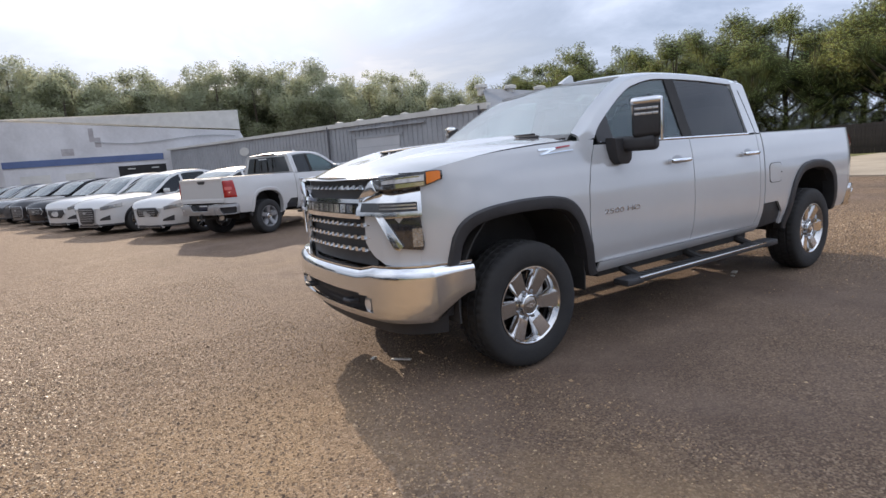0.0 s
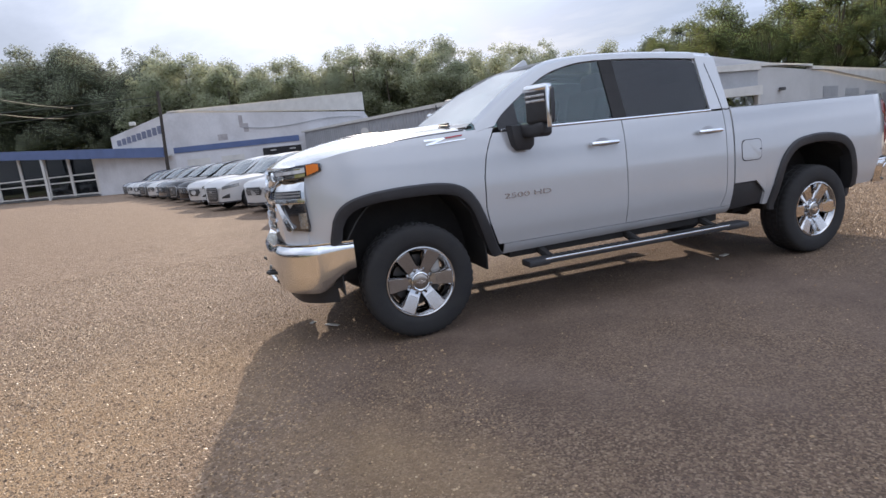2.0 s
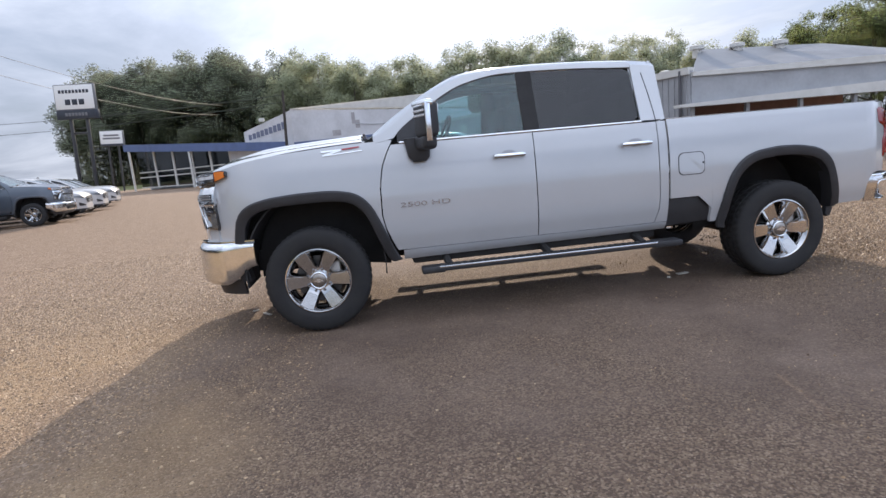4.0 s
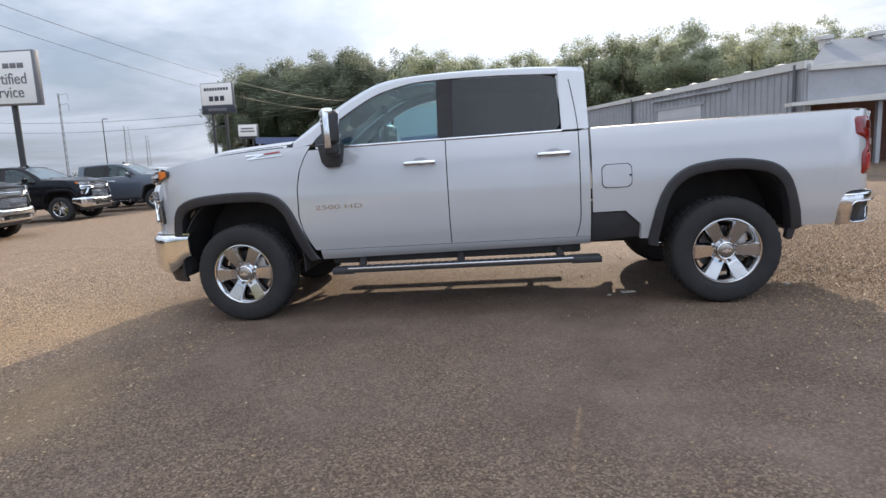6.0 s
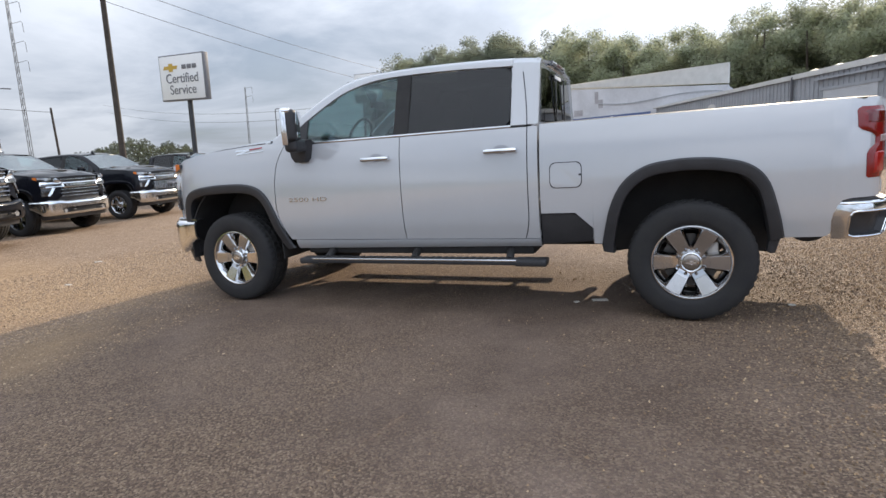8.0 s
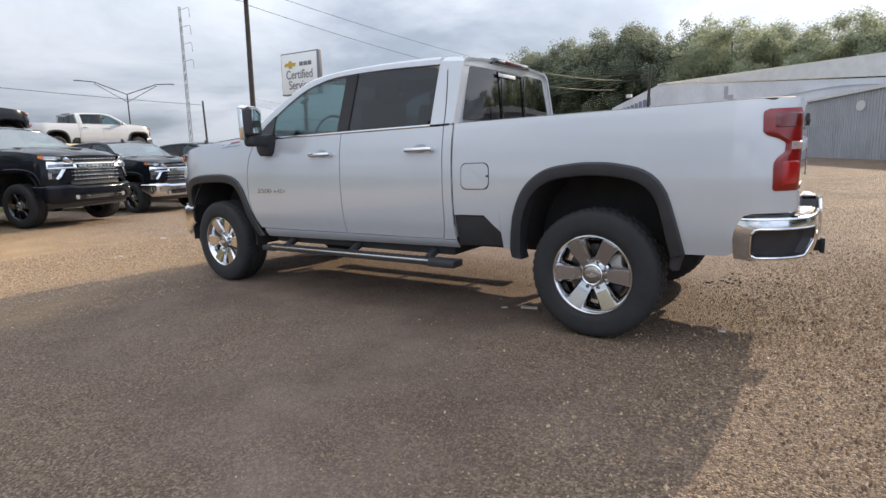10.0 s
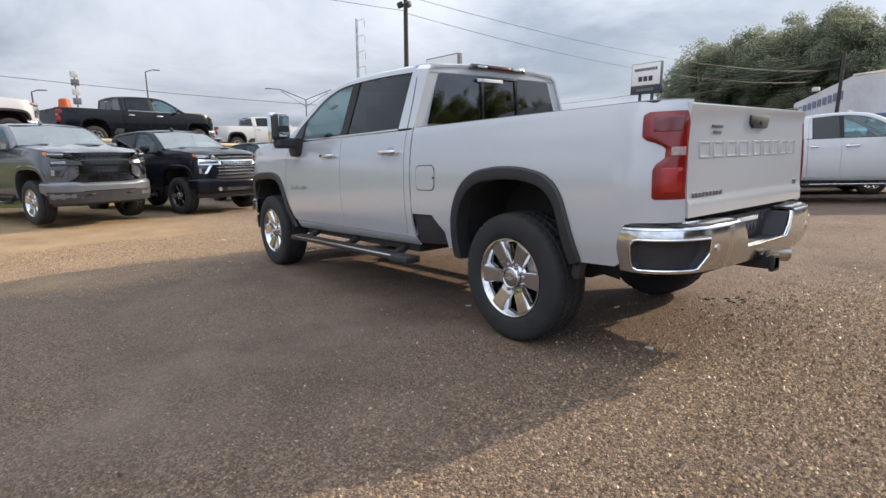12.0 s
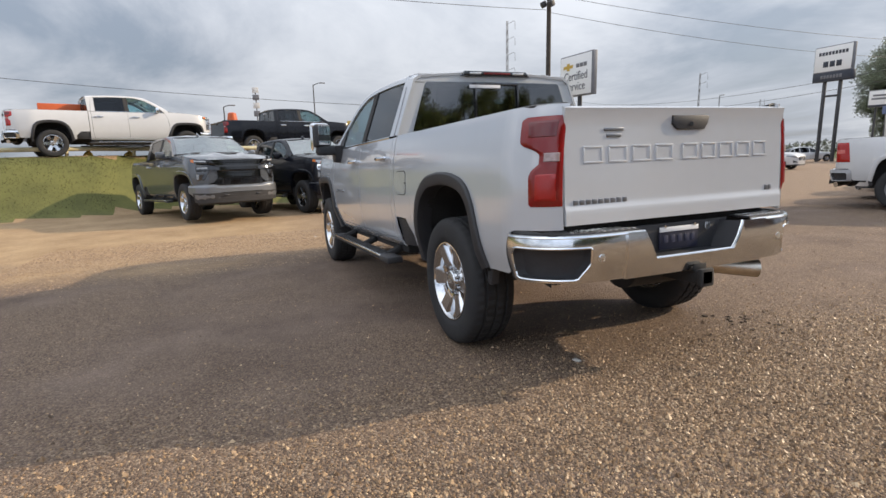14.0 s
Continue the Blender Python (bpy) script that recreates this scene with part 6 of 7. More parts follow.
# white showroom with a blue band
PL, PR = (-6.87, 47.2), (8.6, 41.1)
FAR, END = (-12.35, 52.0), (-29.1, 66.7)
B = thing("showroom_building", "low white showroom building with blue fascia band", "building")
part("front_wall", wall_along(PL, PR, -0.1, 6.42, 0.3, 4.85), WHITEWALL, B, smooth=0)
part("side_wall", wall_along(FAR, PL, -0.1, 5.1, 0.3, 6.42), WHITEWALL, B, smooth=0)
part("parapet_cap", wall_along(along(PL, PR, 0, 0.05), along(PL, PR, 1, 0.05), 6.42, 6.54, 0.4, 4.97), CREAM, B, "pale metal coping", 0)
part("right_wall", wall_along(PR, (14.0, 56.0), -0.1, 4.8, 0.3, 2.6), WHITEWALL, B, smooth=0)
part("back_wall", wall_along((14.0, 56.0), (-5.0, 66.0), -0.1, 2.6, 0.3), WHITEWALL, B, smooth=0)
bm = bmesh.new()
bm.faces.new([bm.verts.new(v) for v in ((PL[0] + .1, PL[1] + .3, 5.0), (PR[0] - .1, PR[1] + .3, 4.4), (14.0, 56.0, 2.5), (-5.0, 66.0, 2.5), (FAR[0] + .4, FAR[1] + .1, 4.3))])
part("roof", bm, ROOFM, B, smooth=0)
part("fascia_band", strip(PL, PR, 0.0, 0.655, 3.02, 3.50, 0.06), BLUE, B, "blue painted band", 0)
# the wall is closed here: a dark sheet stands for the bay's shade
part("bay_opening", strip(PL, PR, 0.46, 0.66, 0.0, 2.70, 0.03), BAYSHADE, B, "dark sheet standing for the shade in the service bay", 0)
for t in (0.50, 0.60):
    part("bay_lamp", strip(PL, PR, t, t + 0.03, 2.42, 2.50, 0.06), CREAM, B, smooth=0)
for t in (0.06, 0.24):
    part("wall_panel", strip(PL, PR, t, t + 0.12, 0.55, 2.4, 0.02, 0.04), CREAM, B, smooth=0)
for t, z, w, h in ((0.36, 4.6, 0.02, 1.0), (0.38, 4.2, 0.025, 0.7), (0.24, 3.7, 0.05, 0.5)):
    part("wall_stain", strip(PL, PR, t, t + w, z, z + h, 0.012, 0.01), mk("old_stain", (0.42, 0.40, 0.41), 0.85, var=0.3, scale=2), B, smooth=0)
part("wall_conduit", tube([(*along(PL, PR, t, 0.08), lerp(4.9, 4.3, t) + 0.25 * math.sin(t * 9)) for t in span(0.38, 0.98, 12)], 0.03, 5), METAL, B)


def slanted(p, q, zp, zq, thick):
    """A slab from p to q: its lower and upper heights are zp at p and zq at q."""
    bm = wall_along(p, q, 0, 1, thick)
    for v in bm.verts:
        near = (v.co.xy - Vector(p)).length < (v.co.xy - Vector(q)).length
        lo, hi = zp if near else zq
        v.co.z = hi if v.co.z > 0.5 else lo
    return bm


cp = part("storefront_canopy", slanted(along(END, PL, -0.02, 0.9), along(END, PL, 0.99, 0.9), (4.90, 5.72), (2.78, 3.62), 0.2), BLUE, B, "long blue canopy fascia", 0)
part("canopy_soffit", slanted(along(END, PL, 0.0, 0.7), along(END, PL, 0.99, 0.7), (4.98, 5.10), (2.86, 2.98), 1.9), CREAM, cp, smooth=0)
part("storefront_wall", slanted(along(END, PL, 0.0, -1.2), along(END, PL, 1.0, -1.2), (-0.1, 4.9), (-0.1, 2.85), 0.3), WHITEWALL, B, smooth=0)
part("wing_wall", slanted(along(END, PL, 0.65, -0.2), along(END, PL, 1.0, -0.2), (-0.1, 3.5), (-0.1, 2.85), 0.9), WHITEWALL, B, smooth=0)
for t0, t1 in ((0.0, 0.13), (0.142, 0.27), (0.282, 0.40), (0.412, 0.52), (0.532, 0.64)):
    part("shop_window", strip(END, PL, t0, t1, 0.3, lerp(4.7, 3.3, t0), -0.3, 0.02), STOREGLASS, B, "tall shop window", 0)
    part("mullion", strip(END, PL, t1, t1 + 0.012, 0.2, lerp(4.7, 3.3, t0), -0.2, 0.14), CREAM, B, smooth=0)
for z in (0.25, 1.5, 2.1):
    part("window_rail", strip(END, PL, 0.0, 0.65, z, z + 0.12, -0.22, 0.10), CREAM, B, smooth=0)
for t in (0.01, 0.45):
    x, y = along(END, PL, t, 0.75)
    part("canopy_post", box((x, y, 2.4 - 0.9 * t), (0.22, 0.22, 4.9 - 1.9 * t), 0.01), CREAM, B, smooth=0)
# letters on the side wall, too faint to read: plain bars
for k in range(9):
    t = 0.10 + 0.088 * k
    part("sign_bar", strip(FAR, PL, t, t + 0.065, 4.25 + 0.07 * k, 4.75 + 0.09 * k, 0.04), mk("sign_blue", (0.16, 0.18, 0.26), 0.6), B, smooth=0)
part("floodlight", box((*along(FAR, PL, 0.45, 0.2), 5.95), (0.5, 0.4, 0.3), 0.06), CREAM, B)

# long grey sheet-metal workshop
M0, M1 = (3.67, 42.3), (13.70, 16.45)


def mtop(t):
    return lerp(3.62, 3.78, t)


W = thing("workshop_building", "long grey sheet-metal workshop with low flat roof", "building")
part("front_wall", wall_along(M0, M1, -0.1, mtop(0), 0.2, mtop(1)), METAL, W, smooth=0)
part("eave_flashing", wall_along(along(M0, M1, -0.01, 0.12), along(M0, M1, 1.0, 0.12), mtop(0), mtop(0) + 0.12, 0.4, mtop(1) + 0.12), CREAM, W, "pale eave flashing", 0)
part("gutter", wall_along(along(M0, M1, 0.68, 0.16), along(M0, M1, 0.87, 0.16), 3.36, 3.44, 0.12), METAL, W, smooth=0)
bm = bmesh.new()
bm.faces.new([bm.verts.new(v) for v in ((*M0, 3.6), (*M1, 3.76), (30.0, 30.0, 3.3), (20.0, 56.0, 3.3))])
part("roof", bm, ROOFM, W, smooth=0)
rib = bmesh.new()
for k in range(90):
    x, y = along(M0, M1, (k + 0.5) / 90, 0.015)
    box((x, y, mtop((k + .5) / 90) / 2), (0.04, 0.04, mtop((k + .5) / 90) - 0.05), 0.0, rib)
tagged(part("wall_rib", rib, METAL, W, smooth=0), kind="stuff")
gd = part("garage_door", strip(M0, M1, 0.697, 0.808, 0.0, 2.90, 0.05, 0.05), mk("garage_door", (0.52, 0.52, 0.53), 0.6, var=0.1, scale=1), W, "pale roll-up garage door", 0)
for z in (0.6, 1.2, 1.8, 2.4):
    part("door_joint", strip(M0, M1, 0.697, 0.808, z, z + 0.02, 0.056, 0.01), METAL, gd, smooth=0)
part("door_hood", strip(M0, M1, 0.688, 0.817, 2.90, 3.02, 0.08, 0.08), METAL, W, smooth=0)
for t in (0.62, 0.985):
    x, y = along(M0, M1, t, 0.10)
    part("downpipe", tube([(x, y, 0), (x, y, mtop(t) + 0.02)], 0.06), mk("downpipe", (0.10, 0.10, 0.11), 0.6), W)
for t in (0.61, 0.67, 0.74, 0.79, 0.86, 0.92):
    x, y = along(M0, M1, t, -1.2)
    part("roof_vent", lathe([(-0.3, 0.16), (0.10, 0.16), (0.12, 0.24), (0.26, 0.24), (0.30, 0.1), (0.31, 0.0)], 14, "z", (x, y, mtop(t) + 0.05)), CREAM, W, "round pale roof vent")
part("wall_logo", prism([(0.5 * math.cos(a), 0.28 * math.sin(a)) for a in span(0, 6.283, 24)[:-1]], 0.02, lambda a, b, d: (*along(M0, M1, 0.33 + a / 27.7, 0.03 + d), 2.9 + b)), CREAM, W)

# second shed with an open bay under an awning
S0, S1, S1B, S2 = (13.75, 16.42), (23.8, 16.72), (28.4, 17.4), (51.0, 25.0)
S = thing("shed_building", "grey metal shed with open bay and white end wall", "building")
part("front_wall", wall_along(S0, S1, 2.4, 3.52, 0.2, 3.68), METAL, S, smooth=0)
part("bay_back_wall", wall_along(along(S0, S1, 0.05, -3.0), along(S0, S1, 1, -3.0), -0.1, 3.3, 0.2), BRICKRED, S, "red-brown wall inside the bay", 0)
part("eave_flashing", wall_along(along(S0, S1, 0, 0.12), along(S0, S1, 1.01, 0.12), 3.52, 3.68, 0.4, 3.84), CREAM, S, smooth=0)
part("awning", wall_along(along(S0, S1, -0.08, 0.5), along(S0, S1, 1.0, 0.3), 2.28, 2.40, 0.5, 2.76), CREAM, S, "white awning edge", 0)
bm = bmesh.new()
R0, R1 = along(S0, S1, 0.30, -4.0), along(S0, S1, 0.97, -4.0)
bm.faces.new([bm.verts.new(v) for v in ((*S0, 3.66), (*S1, 3.82), (*R1, 5.05), (*R0, 5.15))])
bm.faces.new([bm.verts.new(v) for v in ((*R1, 5.05), (*S1, 3.82), (*S1B, 3.5), (*along(S0, S1, 1.6, -4.0), 4.3))])
part("roof", bm, ROOFM, S, smooth=0)
for t in (0.26, 0.47, 0.70):
    x, y = along(S0, S1, t, -3.6)
    part("roof_vent", lathe([(-0.3, 0.2), (0.05, 0.2), (0.08, 0.34), (0.24, 0.34), (0.28, 0.2), (0.29, 0.0)], 16, "z", (x, y, 5.02)), CREAM, S, "round pale roof vent")
for t in (0.0, 0.25, 0.5, 0.76, 1.0):
    x, y = along(S0, S1, t, 0.02)
    part("post", box((x, y, 1.2), (0.16, 0.16, 2.45), 0.01), CREAM if t == 1.0 else METAL, S, smooth=0)
SHEETW = mk("white_sheet_wall", (0.52, 0.52, 0.52), 0.6, var=0.1, scale=0.6)
part("end_wall", wall_along(S1, S1B, -0.1, 3.70, 0.2, 3.42), SHEETW, S, "white sheet-metal end wall", 0)
part("end_eave", wall_along(along(S1, S1B, 0, 0.1), along(S1, S1B, 1, 0.1), 3.70, 3.86, 0.3, 3.58), CREAM, S, smooth=0)
part("long_wall", wall_along(S1B, S2, -0.1, 3.42, 0.2, 1.75), SHEETW, S, "white sheet-metal long wall", 0)
part("long_eave", wall_along(along(S1B, S2, 0, 0.1), along(S1B, S2, 1, 0.1), 3.42, 3.60, 0.3, 1.9), CREAM, S, smooth=0)
for k in range(5):
    part("wall_door", strip(S1B, S2, 0.08 + 0.16 * k, 0.18 + 0.16 * k, 0.0, 2.5 - 0.2 * k, 0.04), METAL, S, smooth=0)
part("wall_lamp", box((*along(S1, S1B, 0.4, 0.15), 2.5), (0.3, 0.2, 0.16), 0.03), POLE0, S)

# ---- trees ----
BARK = mk("bark", (0.09, 0.07, 0.055), 0.9, var=0.4, scale=6, bump=0.8, bscale=20)


# leaf colours lightened to stand for haze and sun glare over the wood
LEAF2 = leaf_material("hazed_leaves", (0.30, 0.325, 0.215), (0.43, 0.445, 0.285))
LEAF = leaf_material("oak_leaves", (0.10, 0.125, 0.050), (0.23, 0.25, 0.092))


def tree_meshes(seed, h, spread, leaves):
    """Trunk with limbs, and a crown of leaf sprays on irregular clumps."""
    rnd = random.Random(seed)
    bm = tube([(0, 0, -0.3), (rnd.uniform(-.1, .1), rnd.uniform(-.1, .1), h * 0.25), (rnd.uniform(-.3, .3), rnd.uniform(-.3, .3), h * 0.55), (rnd.uniform(-.5, .5), rnd.uniform(-.5, .5), h * 0.88)], h * 0.022, 8, r1=h * 0.005)
    # a few big boughs carry lobes, each lobe a cluster of small sprays
    clumps = []
    boughs = rnd.randint(9, 12)
    for k in range(boughs):
        a = 6.283 * (k * 0.618) + rnd.uniform(-0.5, 0.5)
        z = h * lerp(0.34, 0.86, (k + rnd.random()) / boughs)
        wide = spread * (math.sin(math.pi * min(0.95, max(0.15, (z / h - 0.12) / 0.9))) ** 0.8)
        c = Vector((wide * 0.66 * math.cos(a), wide * 0.66 * math.sin(a), z))
        if k == boughs - 1:
            c = Vector((rnd.uniform(-.5, .5), rnd.uniform(-.5, .5), h * 0.88))
        s0 = Vector((0, 0, z * 0.62))
        tube([s0, s0.lerp(c, 0.5) + Vector((0, 0, -0.02 * h)), c], h * 0.010, 5, bm, r1=h * 0.003)
        for j in range(rnd.randint(6, 9)):
            d = Vector((rnd.gauss(0, 1), rnd.gauss(0, 1), rnd.gauss(0.15, 0.75))).normalized() * h * rnd.uniform(0.05, 0.145)
            clumps.append((c + d, h * rnd.uniform(0.045, 0.095)))
            if j < 3:
                tube([c, c + d], h * 0.003, 4, bm, r1=h * 0.001)
    verts, faces, norms = [], [], []
    weight = [r * r for _, r in clumps]
    picks = rnd.choices(range(len(clumps)), weights=weight, k=leaves)
    for k in picks:
        c, r = clumps[k]
        d = Vector((rnd.gauss(0, 1), rnd.gauss(0, 1), rnd.gauss(0, 0.8))).normalized()
        p = c + d * r * (rnd.random() ** 0.45) * rnd.choice((1, 1, 1, 1.25))
        sz = h * rnd.uniform(0.006, 0.014)
        q = Euler((rnd.uniform(-1.1, 1.1), rnd.uniform(-1.1, 1.1), rnd.uniform(0, 6.28))).to_matrix()
        i = len(verts)
        for a, b in ((-1, -0.45), (0.25, -0.75), (1, 0.25), (-0.2, 0.75)):
            verts.append(p + q @ Vector((a * sz, b * sz, 0.25 * sz * (a * a - b))))
            norms.append(tuple((d * 0.6 + (p - Vector((0, 0, h * 0.5))).normalized() * 0.3 + q @ Vector((0, 0, 0.8))).normalized()))
        faces.append((i, i + 1, i + 2, i + 3))
    me = bpy.data.meshes.new("crown")
    me.from_pydata([tuple(v) for v in verts], [], faces)
    me.shade_smooth()
    me.normals_split_custom_set_from_vertices(norms)
    me.materials.append(LEAF)
    return bm, me


# away from the sun's bearing less haze is put into the leaf colour
LEAF3 = leaf_material("half_hazed_leaves", (0.172, 0.190, 0.135), (0.295, 0.312, 0.205))
TREES, TREES2, TREES3 = [], [], []
for k, (h, sp) in enumerate(((14, 4.6), (12, 4.0), (15, 4.2), (11, 4.4), (13, 5.0))):
    bm, me = tree_meshes(40 + k, h, sp, 15000)
    t = thing("tree", "leafy green oak tree in the wood edge", "tree", group="wood behind the buildings")
    part("trunk", bm, BARK, t)
    c = new("crown", me)
    c.parent = t
    TREES.append((t, h))
    t2 = thing("tree", "leafy tree in the far wood, paled by painted-in haze", "tree", group="wood behind the showroom")
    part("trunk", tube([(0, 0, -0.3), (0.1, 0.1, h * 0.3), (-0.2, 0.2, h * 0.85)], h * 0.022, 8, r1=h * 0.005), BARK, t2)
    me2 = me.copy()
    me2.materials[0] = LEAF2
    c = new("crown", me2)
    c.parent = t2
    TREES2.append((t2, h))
    t3 = thing("tree", "tall green tree closing the far wood, less paled by painted-in haze", "tree", group="wood behind the showroom")
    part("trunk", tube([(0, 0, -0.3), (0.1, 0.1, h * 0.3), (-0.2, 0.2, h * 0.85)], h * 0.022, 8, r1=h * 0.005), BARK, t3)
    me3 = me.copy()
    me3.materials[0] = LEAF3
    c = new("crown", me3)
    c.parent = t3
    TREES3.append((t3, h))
rnd = random.Random(7)


def plant(i, x, y, s, kind, first=set()):
    t, h = kind[i % 5]
    m = pose(x, y, -0.1, 0, 0, rnd.uniform(0, 360)) @ Matrix.Scale(s, 4)
    if t.name not in first:
        first.add(t.name)
        t.matrix_basis = m
        return t
    o = copy_thing(t, Matrix.Identity(4))
    o.matrix_basis = m
    return o


# wood edge round the lot: azimuth in degrees from the lot's middle, distance, height seen
WOOD = [(-4, 46, 9.5), (16, 50, 11.6), (33, 56, 10.0), (45, 64, 10.0), (56, 80, 6.9), (65, 90, 8.7), (72, 92, 9.5), (90, 112, 9.5), (104, 150, 10.2), (113, 175, 9.9), (119.5, 180, 8.6)]
n = 0
for row, dist in ((0, 0), (1, 6), (2, 13)):
    az = -4.0
    while az < 115.0:
        d = table([(a, b) for a, b, _ in WOOD], az) + dist + rnd.uniform(-2, 2)
        el = table([(a, e) for a, _, e in WOOD], az) * rnd.uniform(0.84, 1.10)
        top = 1.4 + math.tan(radians(el)) * d * (1.0 if row < 2 else 1.03)
        x, y = 2 + d * math.cos(radians(az)), -4 + d * math.sin(radians(az))
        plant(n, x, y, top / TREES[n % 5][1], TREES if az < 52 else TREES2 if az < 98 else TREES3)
        n += 1
        az += max(math.degrees(5.2 / d), 2.5 if az < 96 else 1.7) * rnd.uniform(0.8, 1.25)
# far low tree line beyond the road, one mass
verts, faces = [], []
for k in range(42000):
    deg = rnd.choice((rnd.uniform(112, 250), rnd.uniform(112, 250), rnd.uniform(134, 149)))
    az = radians(deg)
    d = rnd.uniform(165, 195)
    # a low line with one taller clump beyond the road
    clump = max(0.0, 1 - abs(deg - 141.5) / 6.5) ** 0.6
    top = 3.2 + 2.2 * noise.noise((az * 9, 0.3, 0)) + 1.6 * noise.noise((az * 40, 1.3, 0)) + clump * (8.5 + 2.5 * noise.noise((az * 60, 2.3, 0)))
    p = Vector((d * math.cos(az), d * math.sin(az), rnd.uniform(0, max(1.5, top))))
    s = rnd.uniform(0.22, 0.50)
    q = Euler((rnd.uniform(-1.2, 1.2), rnd.uniform(-1.2, 1.2), rnd.uniform(0, 6.28))).to_matrix()
    i = len(verts)
    for a, b in ((-1, -0.5), (0.2, -0.8), (1, 0.1), (0.3, 0.8), (-0.7, 0.6)):
        verts.append(tuple(p + q @ Vector((a * s, b * s, 0.3 * s * a))))
    faces.append((i, i + 1, i + 2, i + 3, i + 4))
me = bpy.data.meshes.new("far_tree_line")
me.from_pydata(verts, [], faces)
me.materials.append(leaf_material("far_leaves", (0.05, 0.06, 0.035), (0.11, 0.12, 0.07)))
tagged(new("far_tree_line", me), "low dark tree line far beyond the road", "trees", kind="stuff")

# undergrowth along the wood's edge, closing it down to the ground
# beyond 52 degrees the bushes take the haze-lightened leaf colours too
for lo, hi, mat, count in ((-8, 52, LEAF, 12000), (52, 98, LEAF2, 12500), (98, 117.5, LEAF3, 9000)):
    verts, faces = [], []
    for k in range(count):
        az = rnd.uniform(lo, hi)
        d = table([(a, b) for a, b, _ in WOOD], az) + rnd.uniform(-3.5, 10)
        x, y = 2 + d * math.cos(radians(az)), -4 + d * math.sin(radians(az))
        p = Vector((x, y, rnd.uniform(0, (3.8 if hi < 60 else 5.2) * max(1.0, d / 92) + 1.5 * noise.noise((x * 0.2, y * 0.2, 0)))))
        s = rnd.uniform(0.18, 0.42) * max(1.0, d / 92)
        q = Euler((rnd.uniform(-1.2, 1.2), rnd.uniform(-1.2, 1.2), rnd.uniform(0, 6.28))).to_matrix()
        i = len(verts)
        for a, b in ((-1, -0.5), (0.2, -0.8), (1, 0.1), (0.3, 0.8), (-0.7, 0.6)):
            verts.append(tuple(p + q @ Vector((a * s, b * s, 0.3 * s * a))))
        faces.append((i, i + 1, i + 2, i + 3, i + 4))
    me = bpy.data.meshes.new("undergrowth")
    me.from_pydata(verts, [], faces)
    me.materials.append(mat)
    tagged(new("undergrowth", me), "dense green undergrowth along the wood edge", "bushes", kind="stuff")

# ---- signs, poles and wires ----
SIGNWHITE = mk("sign_face_white", (0.78, 0.78, 0.77), 0.4, var=0.04, scale=1)
SIGNBLACK = mk("sign_black", (0.03, 0.035, 0.05), 0.5, var=0.2)
POLEM = mk("dark_pole", (0.045, 0.045, 0.048), 0.6, var=0.3, scale=5)
WOODPOLE = mk("creosoted_pole", (0.055, 0.045, 0.038), 0.85, var=0.4, scale=6, bump=0.3, bscale=30)
GOLD = mk("gold_emblem", (0.55, 0.36, 0.06), 0.4, 0.3)
SIGNGREY = mk("sign_grey", (0.16, 0.16, 0.17), 0.5)


LEAN = 3.0      # the lot lies on a slope: upright poles lean this much against it, in degrees


def upright(x, y, z=0.0, turn=0.0, size=1.0):
    return pose(x, y, z) @ pose(0, 0, 0, 0, LEAN, 0) @ pose(0, 0, 0, 0, 0, turn) @ Matrix.Scale(size, 4)


def sign_cabinet(m, w, h, label, posts):
    root = thing("dealer_sign", label, "sign", m)
    part("cabinet", box((0, 0.11, 0), (w, 0.22, h), 0.02), mk("sign_cabinet", (0.17, 0.17, 0.18), 0.5, var=0.15), root)
    part("face", box((0, -0.006, 0), (w - 0.10, 0.012, h - 0.10), 0.004), SIGNWHITE, root, "white sign face")
    for x in posts:
        part("post", tube([(x, 0.16, -h / 2), (x, 0.16, -h / 2 - 6)], 0.09, 12), POLEM, root)
    return root


sg = sign_cabinet(upright(-19.15, 17.3, 6.07, -4, 1.43), 2.30, 1.62, "square white service sign on one dark post", (0.1,))
words("lettering", "Certified", 0.47, 0.006, SIGNGREY, pose(0.02, -0.02, -0.18, 90), sg)
words("lettering", "Service", 0.47, 0.006, SIGNGREY, pose(0.02, -0.02, -0.58, 90), sg)
part("emblem", prism([(-0.85, 0.42), (-0.62, 0.42), (-0.62, 0.50), (-0.42, 0.50), (-0.42, 0.42), (-0.16, 0.42), (-0.22, 0.30), (-0.42, 0.30), (-0.42, 0.22), (-0.62, 0.22), (-0.62, 0.30), (-0.91, 0.30)], 0.01, lambda a, b, d: (a, -0.014 - d, b)), GOLD, sg, "gold cross-shaped emblem")
for k in range(3):
    part("maker_bar", box((0.16 + 0.26 * k, -0.016, 0.36), (0.22, 0.012, 0.15), 0.004), SIGNGREY, sg)
sg = sign_cabinet(upright(-30.4, 57.9, 10.55, -12, 1.70), 2.66, 1.55, "white maker sign over a dark name panel on two posts", ())
for k in range(9):
    part("maker_bar", box((-0.92 + 0.23 * k, -0.016, 0.34), (0.17, 0.012, 0.20), 0.004), SIGNBLACK, sg)
for k in range(3):
    part("maker_bar", box((-0.46 + 0.46 * k, -0.016, -0.30), (0.36, 0.012, 0.34), 0.004), SIGNBLACK, sg)
part("name_panel", box((0.0, 0.16, -1.05), (2.66, 0.34, 0.56), 0.02), SIGNBLACK, sg, "dark name panel")
